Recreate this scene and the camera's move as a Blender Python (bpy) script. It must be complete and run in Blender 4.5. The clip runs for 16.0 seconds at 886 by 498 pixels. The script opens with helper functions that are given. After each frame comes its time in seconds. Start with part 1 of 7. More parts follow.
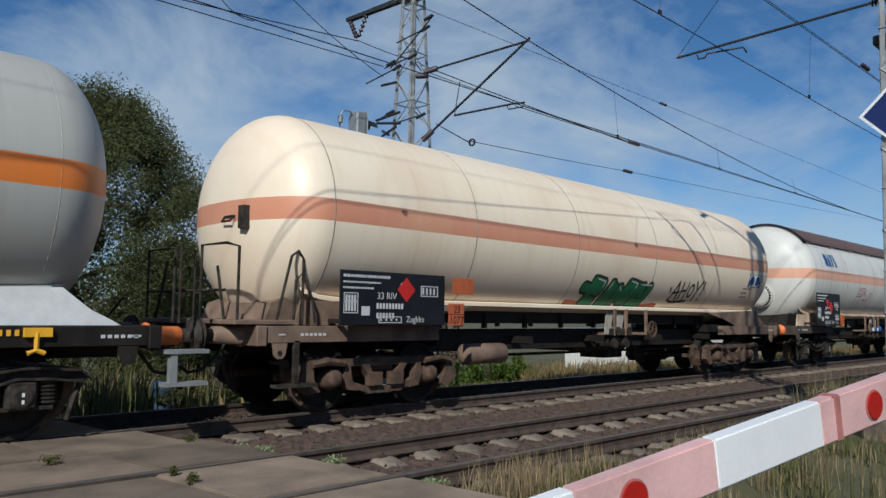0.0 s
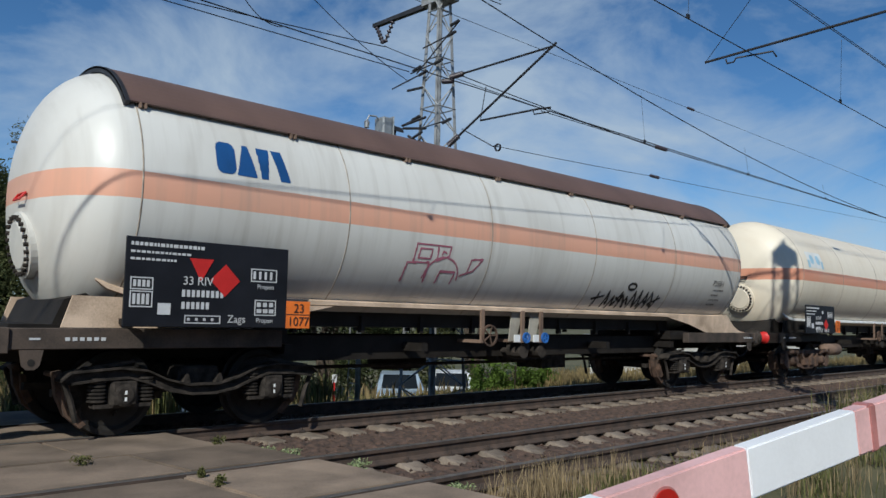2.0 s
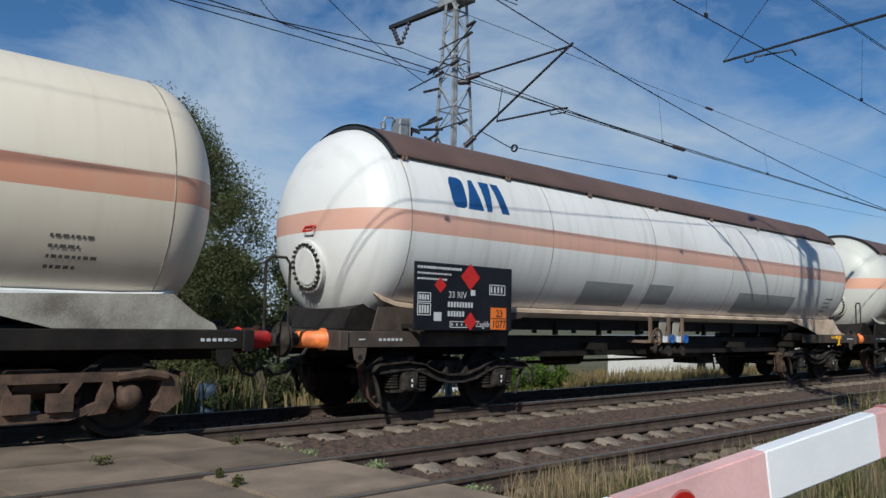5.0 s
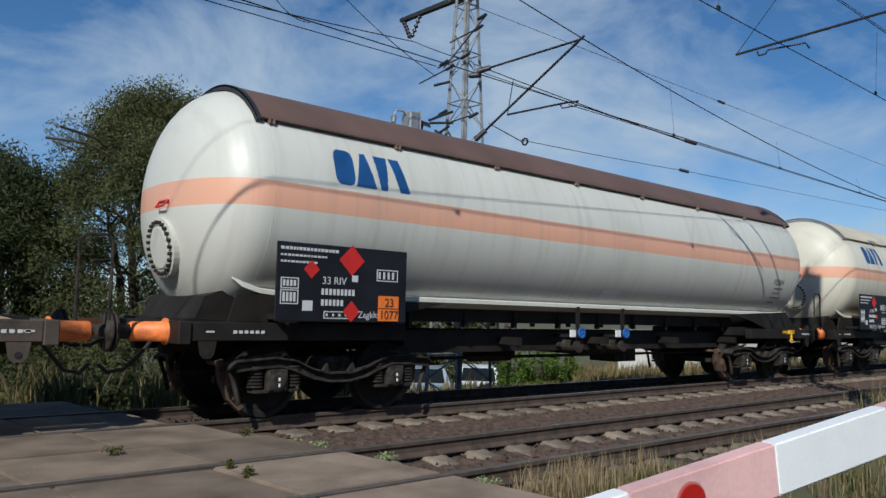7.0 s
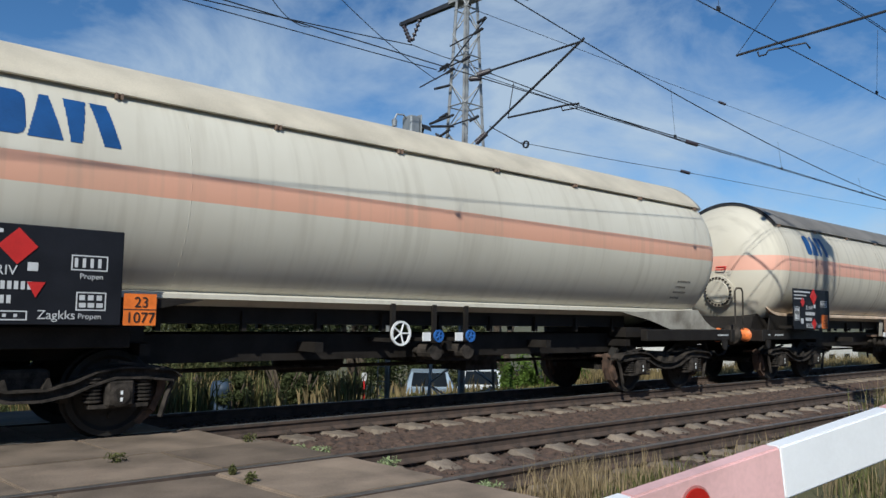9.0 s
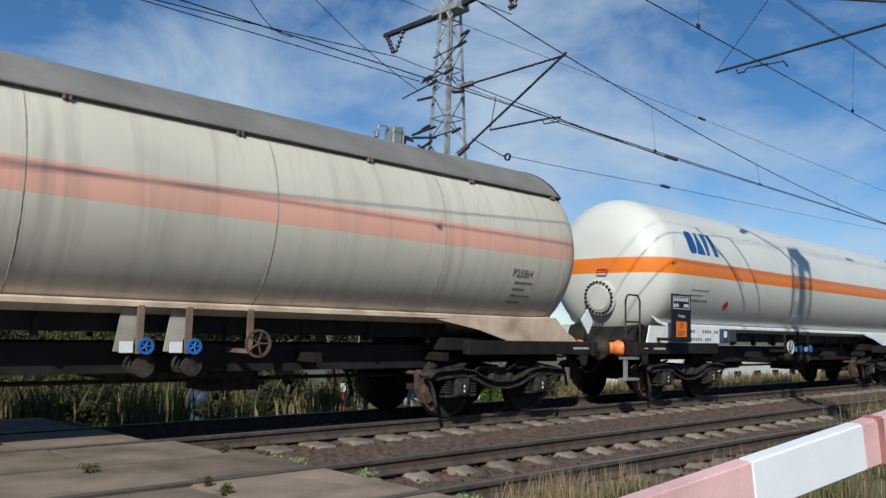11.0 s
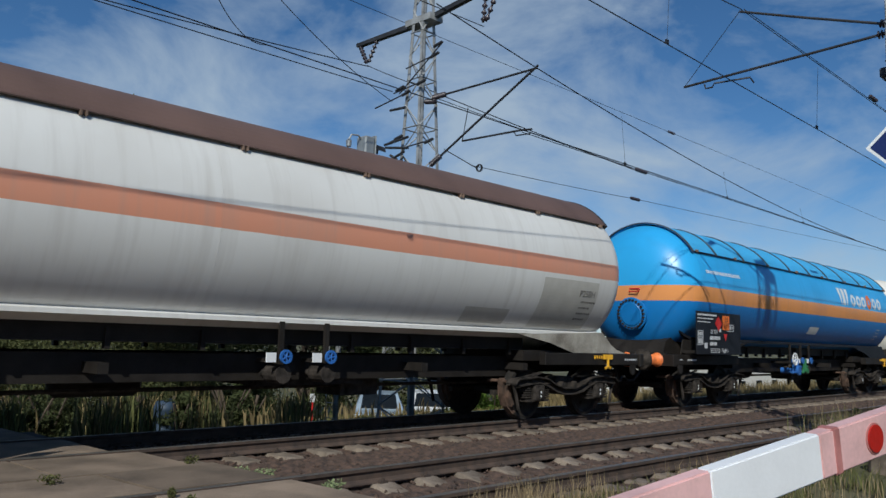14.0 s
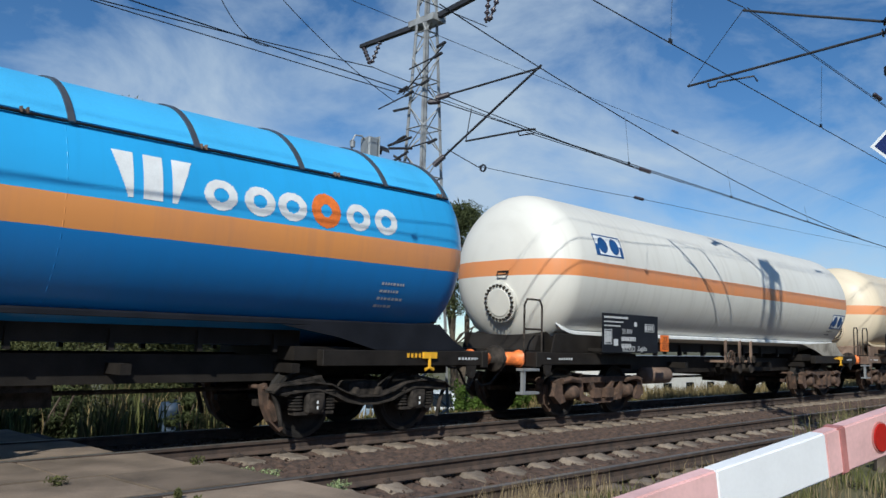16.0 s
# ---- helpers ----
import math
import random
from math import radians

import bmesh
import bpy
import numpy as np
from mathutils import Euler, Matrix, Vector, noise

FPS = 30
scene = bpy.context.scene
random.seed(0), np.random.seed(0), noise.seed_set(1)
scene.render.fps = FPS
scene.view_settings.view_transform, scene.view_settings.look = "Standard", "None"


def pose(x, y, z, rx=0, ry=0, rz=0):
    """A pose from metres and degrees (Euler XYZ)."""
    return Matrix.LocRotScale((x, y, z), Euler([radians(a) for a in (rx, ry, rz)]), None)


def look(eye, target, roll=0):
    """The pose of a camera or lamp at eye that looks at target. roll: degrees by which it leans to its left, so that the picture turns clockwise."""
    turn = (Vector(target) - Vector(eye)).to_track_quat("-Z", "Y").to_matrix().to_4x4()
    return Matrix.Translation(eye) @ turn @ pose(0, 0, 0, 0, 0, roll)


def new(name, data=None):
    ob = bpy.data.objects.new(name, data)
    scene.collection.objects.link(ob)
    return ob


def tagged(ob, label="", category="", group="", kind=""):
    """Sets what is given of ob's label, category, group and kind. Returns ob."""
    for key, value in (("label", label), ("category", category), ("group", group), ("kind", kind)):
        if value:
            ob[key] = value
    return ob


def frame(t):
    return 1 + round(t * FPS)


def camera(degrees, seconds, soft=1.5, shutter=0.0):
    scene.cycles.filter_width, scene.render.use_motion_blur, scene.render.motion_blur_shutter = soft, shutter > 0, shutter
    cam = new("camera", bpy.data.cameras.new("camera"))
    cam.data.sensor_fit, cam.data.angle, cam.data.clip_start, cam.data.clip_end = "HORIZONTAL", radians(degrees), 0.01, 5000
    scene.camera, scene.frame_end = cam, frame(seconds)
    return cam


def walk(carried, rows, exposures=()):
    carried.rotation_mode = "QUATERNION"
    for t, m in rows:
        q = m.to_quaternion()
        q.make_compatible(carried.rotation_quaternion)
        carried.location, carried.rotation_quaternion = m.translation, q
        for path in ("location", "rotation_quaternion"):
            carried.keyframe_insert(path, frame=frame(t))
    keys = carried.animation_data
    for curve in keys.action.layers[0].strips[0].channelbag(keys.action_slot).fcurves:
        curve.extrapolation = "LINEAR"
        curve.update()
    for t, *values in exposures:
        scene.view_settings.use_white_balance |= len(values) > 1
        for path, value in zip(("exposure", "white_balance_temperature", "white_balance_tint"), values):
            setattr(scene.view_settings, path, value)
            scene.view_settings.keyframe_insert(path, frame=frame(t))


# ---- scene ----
cam = camera(59.15, 16.0)
walk(cam, [
    (0, pose(-0.008, 0.009, 1.323, 94.87, -0.78, -45.57)),
    (0.5, pose(-0.021, 0.013, 1.323, 94.84, -0.95, -45.19)),
    (1, pose(-0.042, 0.017, 1.318, 94.78, -1.09, -44.07)),
    (1.5, pose(-0.023, 0.017, 1.322, 94.95, -1.40, -43.83)),
    (2, pose(-0.024, 0.018, 1.323, 95.20, -1.17, -43.80)),
    (2.5, pose(-0.015, 0.021, 1.322, 95.12, -1.04, -43.33)),
    (3, pose(-0.023, 0.024, 1.323, 95.25, -1.19, -43.31)),
    (3.5, pose(-0.028, 0.019, 1.326, 95.25, -0.97, -43.09)),
    (6, pose(-0.011, 0.015, 1.321, 95.25, -1.41, -42.32)),
    (6.5, pose(-0.028, 0.010, 1.319, 95.20, -1.45, -42.28)),
    (7, pose(-0.016, 0.013, 1.317, 94.78, -1.42, -41.82)),
    (7.5, pose(-0.020, 0.013, 1.321, 94.86, -1.18, -41.57)),
    (8, pose(-0.012, 0.019, 1.320, 94.86, -1.11, -41.68)),
    (8.5, pose(-0.002, 0.024, 1.319, 94.92, -0.95, -41.57)),
    (11, pose(0.002, 0.006, 1.325, 95.86, -1.46, -43.04)),
    (11.5, pose(0.003, 0.010, 1.323, 95.65, -1.41, -44.12)),
    (12, pose(-0.001, 0.011, 1.323, 95.69, -1.94, -44.33)),
    (12.5, pose(0.000, 0.000, 1.325, 95.93, -1.78, -44.92)),
    (13, pose(0.003, -0.011, 1.327, 96.51, -1.76, -45.19)),
    (13.5, pose(-0.000, -0.020, 1.329, 96.67, -1.86, -45.24)),
    (14, pose(0.012, -0.020, 1.325, 96.67, -1.70, -45.10)),
    (14.5, pose(0.005, -0.024, 1.327, 96.53, -1.72, -45.25)),
    (15, pose(0.009, -0.017, 1.325, 96.39, -1.58, -44.78)),
    (15.5, pose(-0.001, -0.019, 1.327, 96.40, -1.83, -44.59)),
    (16, pose(0.002, -0.022, 1.326, 96.67, -1.50, -44.80)),
], exposures=[(t, e, 6250, 4) for t, e in ((0.0, -0.31), (0.5, -0.31), (1.5, -0.28), (2.5, -0.18), (3.5, -0.22), (6.0, -0.23), (7.0, -0.18), (8.0, 0.01), (8.5, -0.01), (11.0, -0.03), (11.5, -0.16), (12.5, -0.28), (13.5, -0.36), (14.5, -0.25), (15.5, -0.02), (16.0, -0.01))])

# ---- light ----
TO_SUN = Vector((-1.4, -1.0, 1.28)).normalized()
sun = new("sun", bpy.data.lights.new("sun", "SUN"))
sun.data.energy, sun.data.angle, sun.data.color = 4.7, radians(0.53), (1.0, 0.95, 0.87)
sun.matrix_world = look(TO_SUN * 50, (0, 0, 0))

world = bpy.data.worlds.new("sky")
scene.world = world
world.use_nodes = True
wn, wl = world.node_tree.nodes, world.node_tree.links
sky = wn.new("ShaderNodeTexSky")
sky.sky_type, sky.sun_disc = "NISHITA", False
sky.sun_elevation, sky.sun_rotation = math.asin(TO_SUN.z), math.atan2(TO_SUN.x, TO_SUN.y)
sky.air_density, sky.dust_density, sky.ozone_density = 0.82, 0.0, 5.0
wcoord = wn.new("ShaderNodeTexCoord")
wmap = wn.new("ShaderNodeMapping")
wmap.inputs["Rotation"].default_value = (radians(12), radians(-18), radians(25))
wmap.inputs["Scale"].default_value = (1.0, 1.0, 1.9)
wl.new(wcoord.outputs["Generated"], wmap.inputs["Vector"])
wnoise = wn.new("ShaderNodeTexNoise")
wnoise.inputs["Scale"].default_value, wnoise.inputs["Detail"].default_value = 3.6, 8.0
wnoise.inputs["Roughness"].default_value, wnoise.inputs["Distortion"].default_value = 0.58, 0.35
wl.new(wmap.outputs[0], wnoise.inputs["Vector"])
wramp = wn.new("ShaderNodeValToRGB")
wramp.color_ramp.elements[0].position, wramp.color_ramp.elements[0].color = 0.345, (0, 0, 0, 1)
wramp.color_ramp.elements[1].position, wramp.color_ramp.elements[1].color = 0.60, (0.85, 0.85, 0.85, 1)
# the high cloud thins out overhead and from north-west to south-east
wdrift = wn.new("ShaderNodeVectorMath")
wdrift.operation = "DOT_PRODUCT"
wdrift.inputs[1].default_value = (-0.02, 0.0, -0.34)
wl.new(wcoord.outputs["Generated"], wdrift.inputs[0])
wsum = wn.new("ShaderNodeMath")
wl.new(wnoise.outputs["Fac"], wsum.inputs[0])
wl.new(wdrift.outputs["Value"], wsum.inputs[1])
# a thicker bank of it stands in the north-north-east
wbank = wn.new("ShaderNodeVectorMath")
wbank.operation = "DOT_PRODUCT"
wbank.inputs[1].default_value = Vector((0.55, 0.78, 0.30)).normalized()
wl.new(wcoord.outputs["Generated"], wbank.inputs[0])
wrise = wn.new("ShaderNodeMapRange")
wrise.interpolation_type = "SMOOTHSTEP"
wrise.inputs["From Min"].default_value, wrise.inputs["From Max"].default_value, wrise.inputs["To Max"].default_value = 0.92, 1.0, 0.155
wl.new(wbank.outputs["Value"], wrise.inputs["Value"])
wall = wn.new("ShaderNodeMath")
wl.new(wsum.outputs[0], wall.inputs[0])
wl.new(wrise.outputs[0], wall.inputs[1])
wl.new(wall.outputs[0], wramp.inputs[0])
wclear = wn.new("ShaderNodeHueSaturation")
wclear.inputs["Saturation"].default_value, wclear.inputs["Value"].default_value = 1.12, 1.14
wl.new(sky.outputs[0], wclear.inputs["Color"])
wmix = wn.new("ShaderNodeMix")
wmix.data_type = "RGBA"
wl.new(wramp.outputs["Color"], wmix.inputs["Factor"])
wl.new(wclear.outputs["Color"], wmix.inputs["A"])
wmix.inputs["B"].default_value = (5.6, 6.6, 8.0, 1)
wbg = wn["Background"]
wbg.inputs["Strength"].default_value = 0.09
wl.new(wmix.outputs["Result"], wbg.inputs["Color"])

# ---- materials ----
def lin(c):
    return (*c, 1.0)


def material(name, color, rough=0.7, metal=0.0, vary=0.25, scale=4.0, dark=None, bump=0.15, bump_scale=60.0, island=0.0, stretch=(1, 1, 1), spec=0.5):
    """A procedural surface: two scales of variation, fine relief."""
    m = bpy.data.materials.new(name)
    m.use_nodes = True
    n, l = m.node_tree.nodes, m.node_tree.links
    b = n["Principled BSDF"]
    b.inputs["Roughness"].default_value, b.inputs["Metallic"].default_value = rough, metal
    b.inputs["Specular IOR Level"].default_value = spec
    tc = n.new("ShaderNodeTexCoord")
    mp = n.new("ShaderNodeMapping")
    mp.inputs["Scale"].default_value = stretch
    l.new(tc.outputs["Object"], mp.inputs["Vector"])
    big, fine = n.new("ShaderNodeTexNoise"), n.new("ShaderNodeTexNoise")
    big.inputs["Scale"].default_value, big.inputs["Detail"].default_value = scale, 5.0
    fine.inputs["Scale"].default_value, fine.inputs["Detail"].default_value = bump_scale, 3.0
    l.new(mp.outputs[0], big.inputs["Vector"])
    l.new(mp.outputs[0], fine.inputs["Vector"])
    add = n.new("ShaderNodeMath")
    add.operation = "MULTIPLY_ADD"
    add.inputs[1].default_value, add.inputs[2].default_value = 0.35, 0.0
    l.new(fine.outputs["Fac"], add.inputs[0])
    l.new(big.outputs["Fac"], add.inputs[2])
    ramp = n.new("ShaderNodeValToRGB")
    d = dark or tuple(v * (1 - vary) for v in color)
    ramp.color_ramp.elements[0].position, ramp.color_ramp.elements[0].color = 0.45, lin(d)
    ramp.color_ramp.elements[1].position, ramp.color_ramp.elements[1].color = 0.85, lin(tuple(min(1.0, v * (1 + vary * 0.5)) for v in color))
    l.new(add.outputs[0], ramp.inputs[0])
    out = ramp.outputs["Color"]
    if island:
        geo, info = n.new("ShaderNodeNewGeometry"), n.new("ShaderNodeObjectInfo")
        s = n.new("ShaderNodeMath")
        l.new(geo.outputs["Random Per Island"], s.inputs[0])
        l.new(info.outputs["Random"], s.inputs[1])
        fr = n.new("ShaderNodeMath")
        fr.operation = "FRACT"
        l.new(s.outputs[0], fr.inputs[0])
        mr = n.new("ShaderNodeMapRange")
        mr.inputs["To Min"].default_value, mr.inputs["To Max"].default_value = 1 - island, 1 + island
        l.new(fr.outputs[0], mr.inputs["Value"])
        hs = n.new("ShaderNodeHueSaturation")
        l.new(mr.outputs[0], hs.inputs["Value"])
        l.new(out, hs.inputs["Color"])
        out = hs.outputs["Color"]
    l.new(out, b.inputs["Base Color"])
    if bump:
        bp = n.new("ShaderNodeBump")
        bp.inputs["Strength"].default_value, bp.inputs["Distance"].default_value = bump, 0.01
        l.new(fine.outputs["Fac"], bp.inputs["Height"])
        l.new(bp.outputs[0], b.inputs["Normal"])
    return m


TANK_Z, TANK_R = 2.66, 1.47


def tank_paint(name, color, stripe, dirt, dirt_amount, streaks, gloss=0.4, z0=2.53, z1=2.82, lower=None):
    """Gloss paint with one band round the tank, weathered by rain streaks and patches of grime."""
    m = bpy.data.materials.new(name)
    m.use_nodes = True
    n, l = m.node_tree.nodes, m.node_tree.links
    b = n["Principled BSDF"]
    tc = n.new("ShaderNodeTexCoord")
    sep = n.new("ShaderNodeSeparateXYZ")
    l.new(tc.outputs["Object"], sep.inputs[0])
    wob = n.new("ShaderNodeTexNoise")
    wob.inputs["Scale"].default_value = 3.0
    l.new(tc.outputs["Object"], wob.inputs["Vector"])
    zz = n.new("ShaderNodeMath")
    zz.operation, zz.inputs[1].default_value = "MULTIPLY_ADD", 0.012
    l.new(wob.outputs["Fac"], zz.inputs[0])
    l.new(sep.outputs["Z"], zz.inputs[2])
    lo, hi, band = n.new("ShaderNodeMath"), n.new("ShaderNodeMath"), n.new("ShaderNodeMath")
    lo.operation, lo.inputs[1].default_value = "GREATER_THAN", z0
    hi.operation, hi.inputs[1].default_value = "LESS_THAN", z1
    band.operation = "MULTIPLY"
    l.new(zz.outputs[0], lo.inputs[0])
    l.new(zz.outputs[0], hi.inputs[0])
    l.new(lo.outputs[0], band.inputs[0])
    l.new(hi.outputs[0], band.inputs[1])
    base = n.new("ShaderNodeMix")
    base.data_type = "RGBA"
    base.inputs["A"].default_value, base.inputs["B"].default_value = lin(color), lin(stripe)
    l.new(band.outputs[0], base.inputs["Factor"])
    # where given, lower replaces the main colour below the band; darker on the blue tank
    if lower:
        lower_mix = n.new("ShaderNodeMix")
        lower_mix.data_type = "RGBA"
        lower_mix.inputs["A"].default_value, lower_mix.inputs["B"].default_value = lin(lower), lin(color)
        l.new(lo.outputs[0], lower_mix.inputs["Factor"])
        l.new(lower_mix.outputs["Result"], base.inputs["A"])
    # broad grime
    g1 = n.new("ShaderNodeTexNoise")
    g1.inputs["Scale"].default_value, g1.inputs["Detail"].default_value = 0.55, 7.0
    l.new(tc.outputs["Object"], g1.inputs["Vector"])
    r1 = n.new("ShaderNodeMapRange")
    r1.inputs["From Min"].default_value, r1.inputs["From Max"].default_value = 0.40, 0.75
    r1.inputs["To Max"].default_value = dirt_amount
    l.new(g1.outputs["Fac"], r1.inputs["Value"])
    # rain streaks, drawn out along the height
    mp = n.new("ShaderNodeMapping")
    mp.inputs["Scale"].default_value = (5.0, 0.7, 0.35)
    l.new(tc.outputs["Object"], mp.inputs["Vector"])
    g2 = n.new("ShaderNodeTexNoise")
    g2.inputs["Scale"].default_value, g2.inputs["Detail"].default_value = 1.6, 6.0
    l.new(mp.outputs[0], g2.inputs["Vector"])
    r2 = n.new("ShaderNodeMapRange")
    r2.inputs["From Min"].default_value, r2.inputs["From Max"].default_value = 0.50, 0.80
    r2.inputs["To Max"].default_value = streaks
    l.new(g2.outputs["Fac"], r2.inputs["Value"])
    tot = n.new("ShaderNodeMath")
    tot.use_clamp = True
    l.new(r1.outputs[0], tot.inputs[0])
    l.new(r2.outputs[0], tot.inputs[1])
    mix = n.new("ShaderNodeMix")
    mix.data_type = "RGBA"
    l.new(tot.outputs[0], mix.inputs["Factor"])
    l.new(base.outputs["Result"], mix.inputs["A"])
    mix.inputs["B"].default_value = lin(dirt)
    l.new(mix.outputs["Result"], b.inputs["Base Color"])
    rr = n.new("ShaderNodeMapRange")
    rr.inputs["To Min"].default_value, rr.inputs["To Max"].default_value = gloss, min(1.0, gloss + 0.35)
    l.new(tot.outputs[0], rr.inputs["Value"])
    l.new(rr.outputs[0], b.inputs["Roughness"])
    f = n.new("ShaderNodeTexNoise")
    f.inputs["Scale"].default_value = 1.4
    l.new(tc.outputs["Object"], f.inputs["Vector"])
    bp = n.new("ShaderNodeBump")
    bp.inputs["Strength"].default_value, bp.inputs["Distance"].default_value = 0.12, 0.03
    l.new(f.outputs["Fac"], bp.inputs["Height"])
    l.new(bp.outputs[0], b.inputs["Normal"])
    return m


M = {}
M["black"] = material("black_frame_paint", (0.021, 0.018, 0.016), 0.6, vary=0.5, scale=3, dark=(0.012, 0.010, 0.009))
M["black"].node_tree.nodes["Principled BSDF"].inputs["Specular IOR Level"].default_value = 0.2
M["grime"] = material("grimy_running_gear", (0.046, 0.038, 0.033), 0.85, vary=0.5, scale=8, dark=(0.010, 0.009, 0.008), bump=0.4)
M["rust"] = material("brown_rusty_casting", (0.105, 0.062, 0.043), 0.85, vary=0.5, scale=7, dark=(0.04, 0.028, 0.022), bump=0.4)
M["rust_frame"] = material("brown_dusty_frame", (0.20, 0.135, 0.10), 0.8, vary=0.45, scale=3, dark=(0.10, 0.066, 0.05))
M["grime"].node_tree.nodes["Principled BSDF"].inputs["Specular IOR Level"].default_value = 0.2
M["dirty_skirt"] = material("dirty_skirt_paint", (0.34, 0.32, 0.28), 0.75, vary=0.5, scale=2.5, dark=(0.16, 0.14, 0.115))
M["cream_skirt"] = material("dusty_cream_skirt_paint", (0.60, 0.46, 0.35), 0.75, vary=0.35, scale=2.5, dark=(0.34, 0.25, 0.18))
M["plate"] = material("black_enamel_plate", (0.014, 0.015, 0.020), 0.5, vary=0.3, scale=3, spec=0.2)
M["white"] = material("white_paint", (0.78, 0.79, 0.80), 0.5, vary=0.12, scale=6)
M["lettering"] = material("white_lettering", (0.56, 0.57, 0.59), 0.6, vary=0.1)
M["red"] = material("red_label", (0.55, 0.022, 0.02), 0.5, vary=0.15)
M["orange"] = material("orange_label", (0.82, 0.19, 0.03), 0.5, vary=0.2, scale=9)
M["buffer_orange"] = material("orange_buffer_paint", (0.80, 0.20, 0.045), 0.5, vary=0.45, scale=6, dark=(0.35, 0.10, 0.04))
M["yellow"] = material("yellow_paint", (0.80, 0.42, 0.03), 0.5, vary=0.2)
M["logo_blue"] = material("blue_lettering", (0.012, 0.075, 0.24), 0.5, vary=0.2)
M["sky_blue"] = material("pale_blue_sticker", (0.35, 0.55, 0.68), 0.5, vary=0.2)
M["valve_blue"] = material("blue_handwheel", (0.03, 0.13, 0.42), 0.45, vary=0.2)
M["tyre"] = material("wheel_steel", (0.022, 0.019, 0.017), 0.7, 0.2, vary=0.4, scale=10)
M["rim_mark"] = material("bright_steel", (0.5, 0.5, 0.52), 0.35, 0.9, vary=0.2)
M["seam"] = material("weld_grime", (0.40, 0.34, 0.28), 0.8, vary=0.5, scale=6)
M["green"] = material("green_spray_paint", (0.02, 0.20, 0.085), 0.6, vary=0.3)
M["tag_black"] = material("black_spray_paint", (0.02, 0.02, 0.02), 0.7, vary=0.2)
M["tag_red"] = material("red_spray_paint", (0.42, 0.14, 0.20), 0.7, vary=0.3)
M["patch_grey"] = material("grey_overpaint", (0.36, 0.37, 0.36), 0.6, vary=0.12)
M["patch_warm"] = material("warm_grey_overpaint", (0.48, 0.46, 0.42), 0.6, vary=0.12)
M["patch_light"] = material("pale_overpaint", (0.72, 0.73, 0.72), 0.5, vary=0.08)
# blue made lighter than the tank's: sunlight on the top, put into the colour
M["cover_blue_sunlit"] = material("sunlit_blue_shield", (0.075, 0.46, 0.84), 0.4, vary=0.12, scale=1.2, stretch=(1.0, 0.4, 0.4))
M["dusty_frame"] = material("dark_brown_dusty_frame", (0.075, 0.055, 0.044), 0.8, vary=0.5, scale=3, dark=(0.03, 0.024, 0.02))
M["valve_green"] = material("green_valve_body", (0.03, 0.16, 0.07), 0.45, vary=0.2)
M["cover_brown"] = material("brown_sun_shield", (0.135, 0.082, 0.067), 0.6, vary=0.2, scale=1.2, bump=0.1, stretch=(1.0, 0.4, 0.4))
M["cover_grey"] = material("grey_sun_shield", (0.20, 0.185, 0.17), 0.7, vary=0.3, scale=1.2, bump=0.1)
M["cover_cream"] = material("cream_sun_shield", (0.60, 0.53, 0.42), 0.6, vary=0.2, scale=1.5)
M["steel"] = material("galvanised_steel", (0.36, 0.37, 0.38), 0.55, 0.5, vary=0.25, scale=5)
M["mast"] = material("grey_mast_paint", (0.31, 0.32, 0.33), 0.6, 0.2, vary=0.4, scale=4, dark=(0.2, 0.2, 0.2))
M["mast_dark"] = material("dark_fittings", (0.035, 0.036, 0.042), 0.6, 0.3, vary=0.4, scale=6)
M["wire"] = material("copper_wire_dark", (0.03, 0.032, 0.038), 0.5, 0.5, vary=0.2)
M["insulator"] = material("brown_insulator", (0.05, 0.04, 0.05), 0.35, vary=0.3)
M["rail"] = material("rusty_rail", (0.078, 0.052, 0.040), 0.85, vary=0.4, scale=6, dark=(0.038, 0.029, 0.025))
M["rail_top"] = material("worn_rail_head", (0.24, 0.22, 0.20), 0.45, 0.7, vary=0.2, scale=6)
M["sleeper"] = material("dusty_concrete_sleeper", (0.20, 0.162, 0.128), 0.9, vary=0.4, scale=6, dark=(0.085, 0.063, 0.049), bump=0.5, island=0.25)
M["ballast"] = material("rust_stained_ballast", (0.075, 0.046, 0.034), 0.95, vary=0.55, scale=9, dark=(0.026, 0.019, 0.016), bump=1.0, bump_scale=28, island=0.35)
M["slab"] = material("worn_concrete_slab", (0.205, 0.155, 0.116), 0.9, vary=0.5, scale=1.6, bump=0.5, bump_scale=70, island=0.28)
M["groove"] = material("rubber_flangeway", (0.04, 0.032, 0.028), 0.9, vary=0.4, scale=6)
M["ground"] = material("dry_grassy_soil", (0.10, 0.088, 0.044), 0.95, vary=0.5, scale=0.35, dark=(0.06, 0.065, 0.025), bump=0.8, bump_scale=9)
M["asphalt"] = material("asphalt", (0.06, 0.058, 0.055), 0.9, vary=0.3, scale=1.5, bump=0.4, bump_scale=80)
M["dry_grass"] = material("dry_grass", (0.25, 0.19, 0.095), 0.9, vary=0.3, bump=0, island=0.45)
M["straw_pale"] = material("pale_straw", (0.34, 0.26, 0.15), 0.9, vary=0.3, bump=0, island=0.45)
M["straw"] = material("golden_straw", (0.27, 0.205, 0.095), 0.9, vary=0.3, bump=0, island=0.45)
M["green_grass"] = material("green_grass", (0.125, 0.13, 0.045), 0.9, vary=0.3, bump=0, island=0.5)
M["leaf"] = material("willow_leaves", (0.115, 0.125, 0.055), 0.8, vary=0.4, scale=0.8, bump=0, island=0.3, spec=0.1)
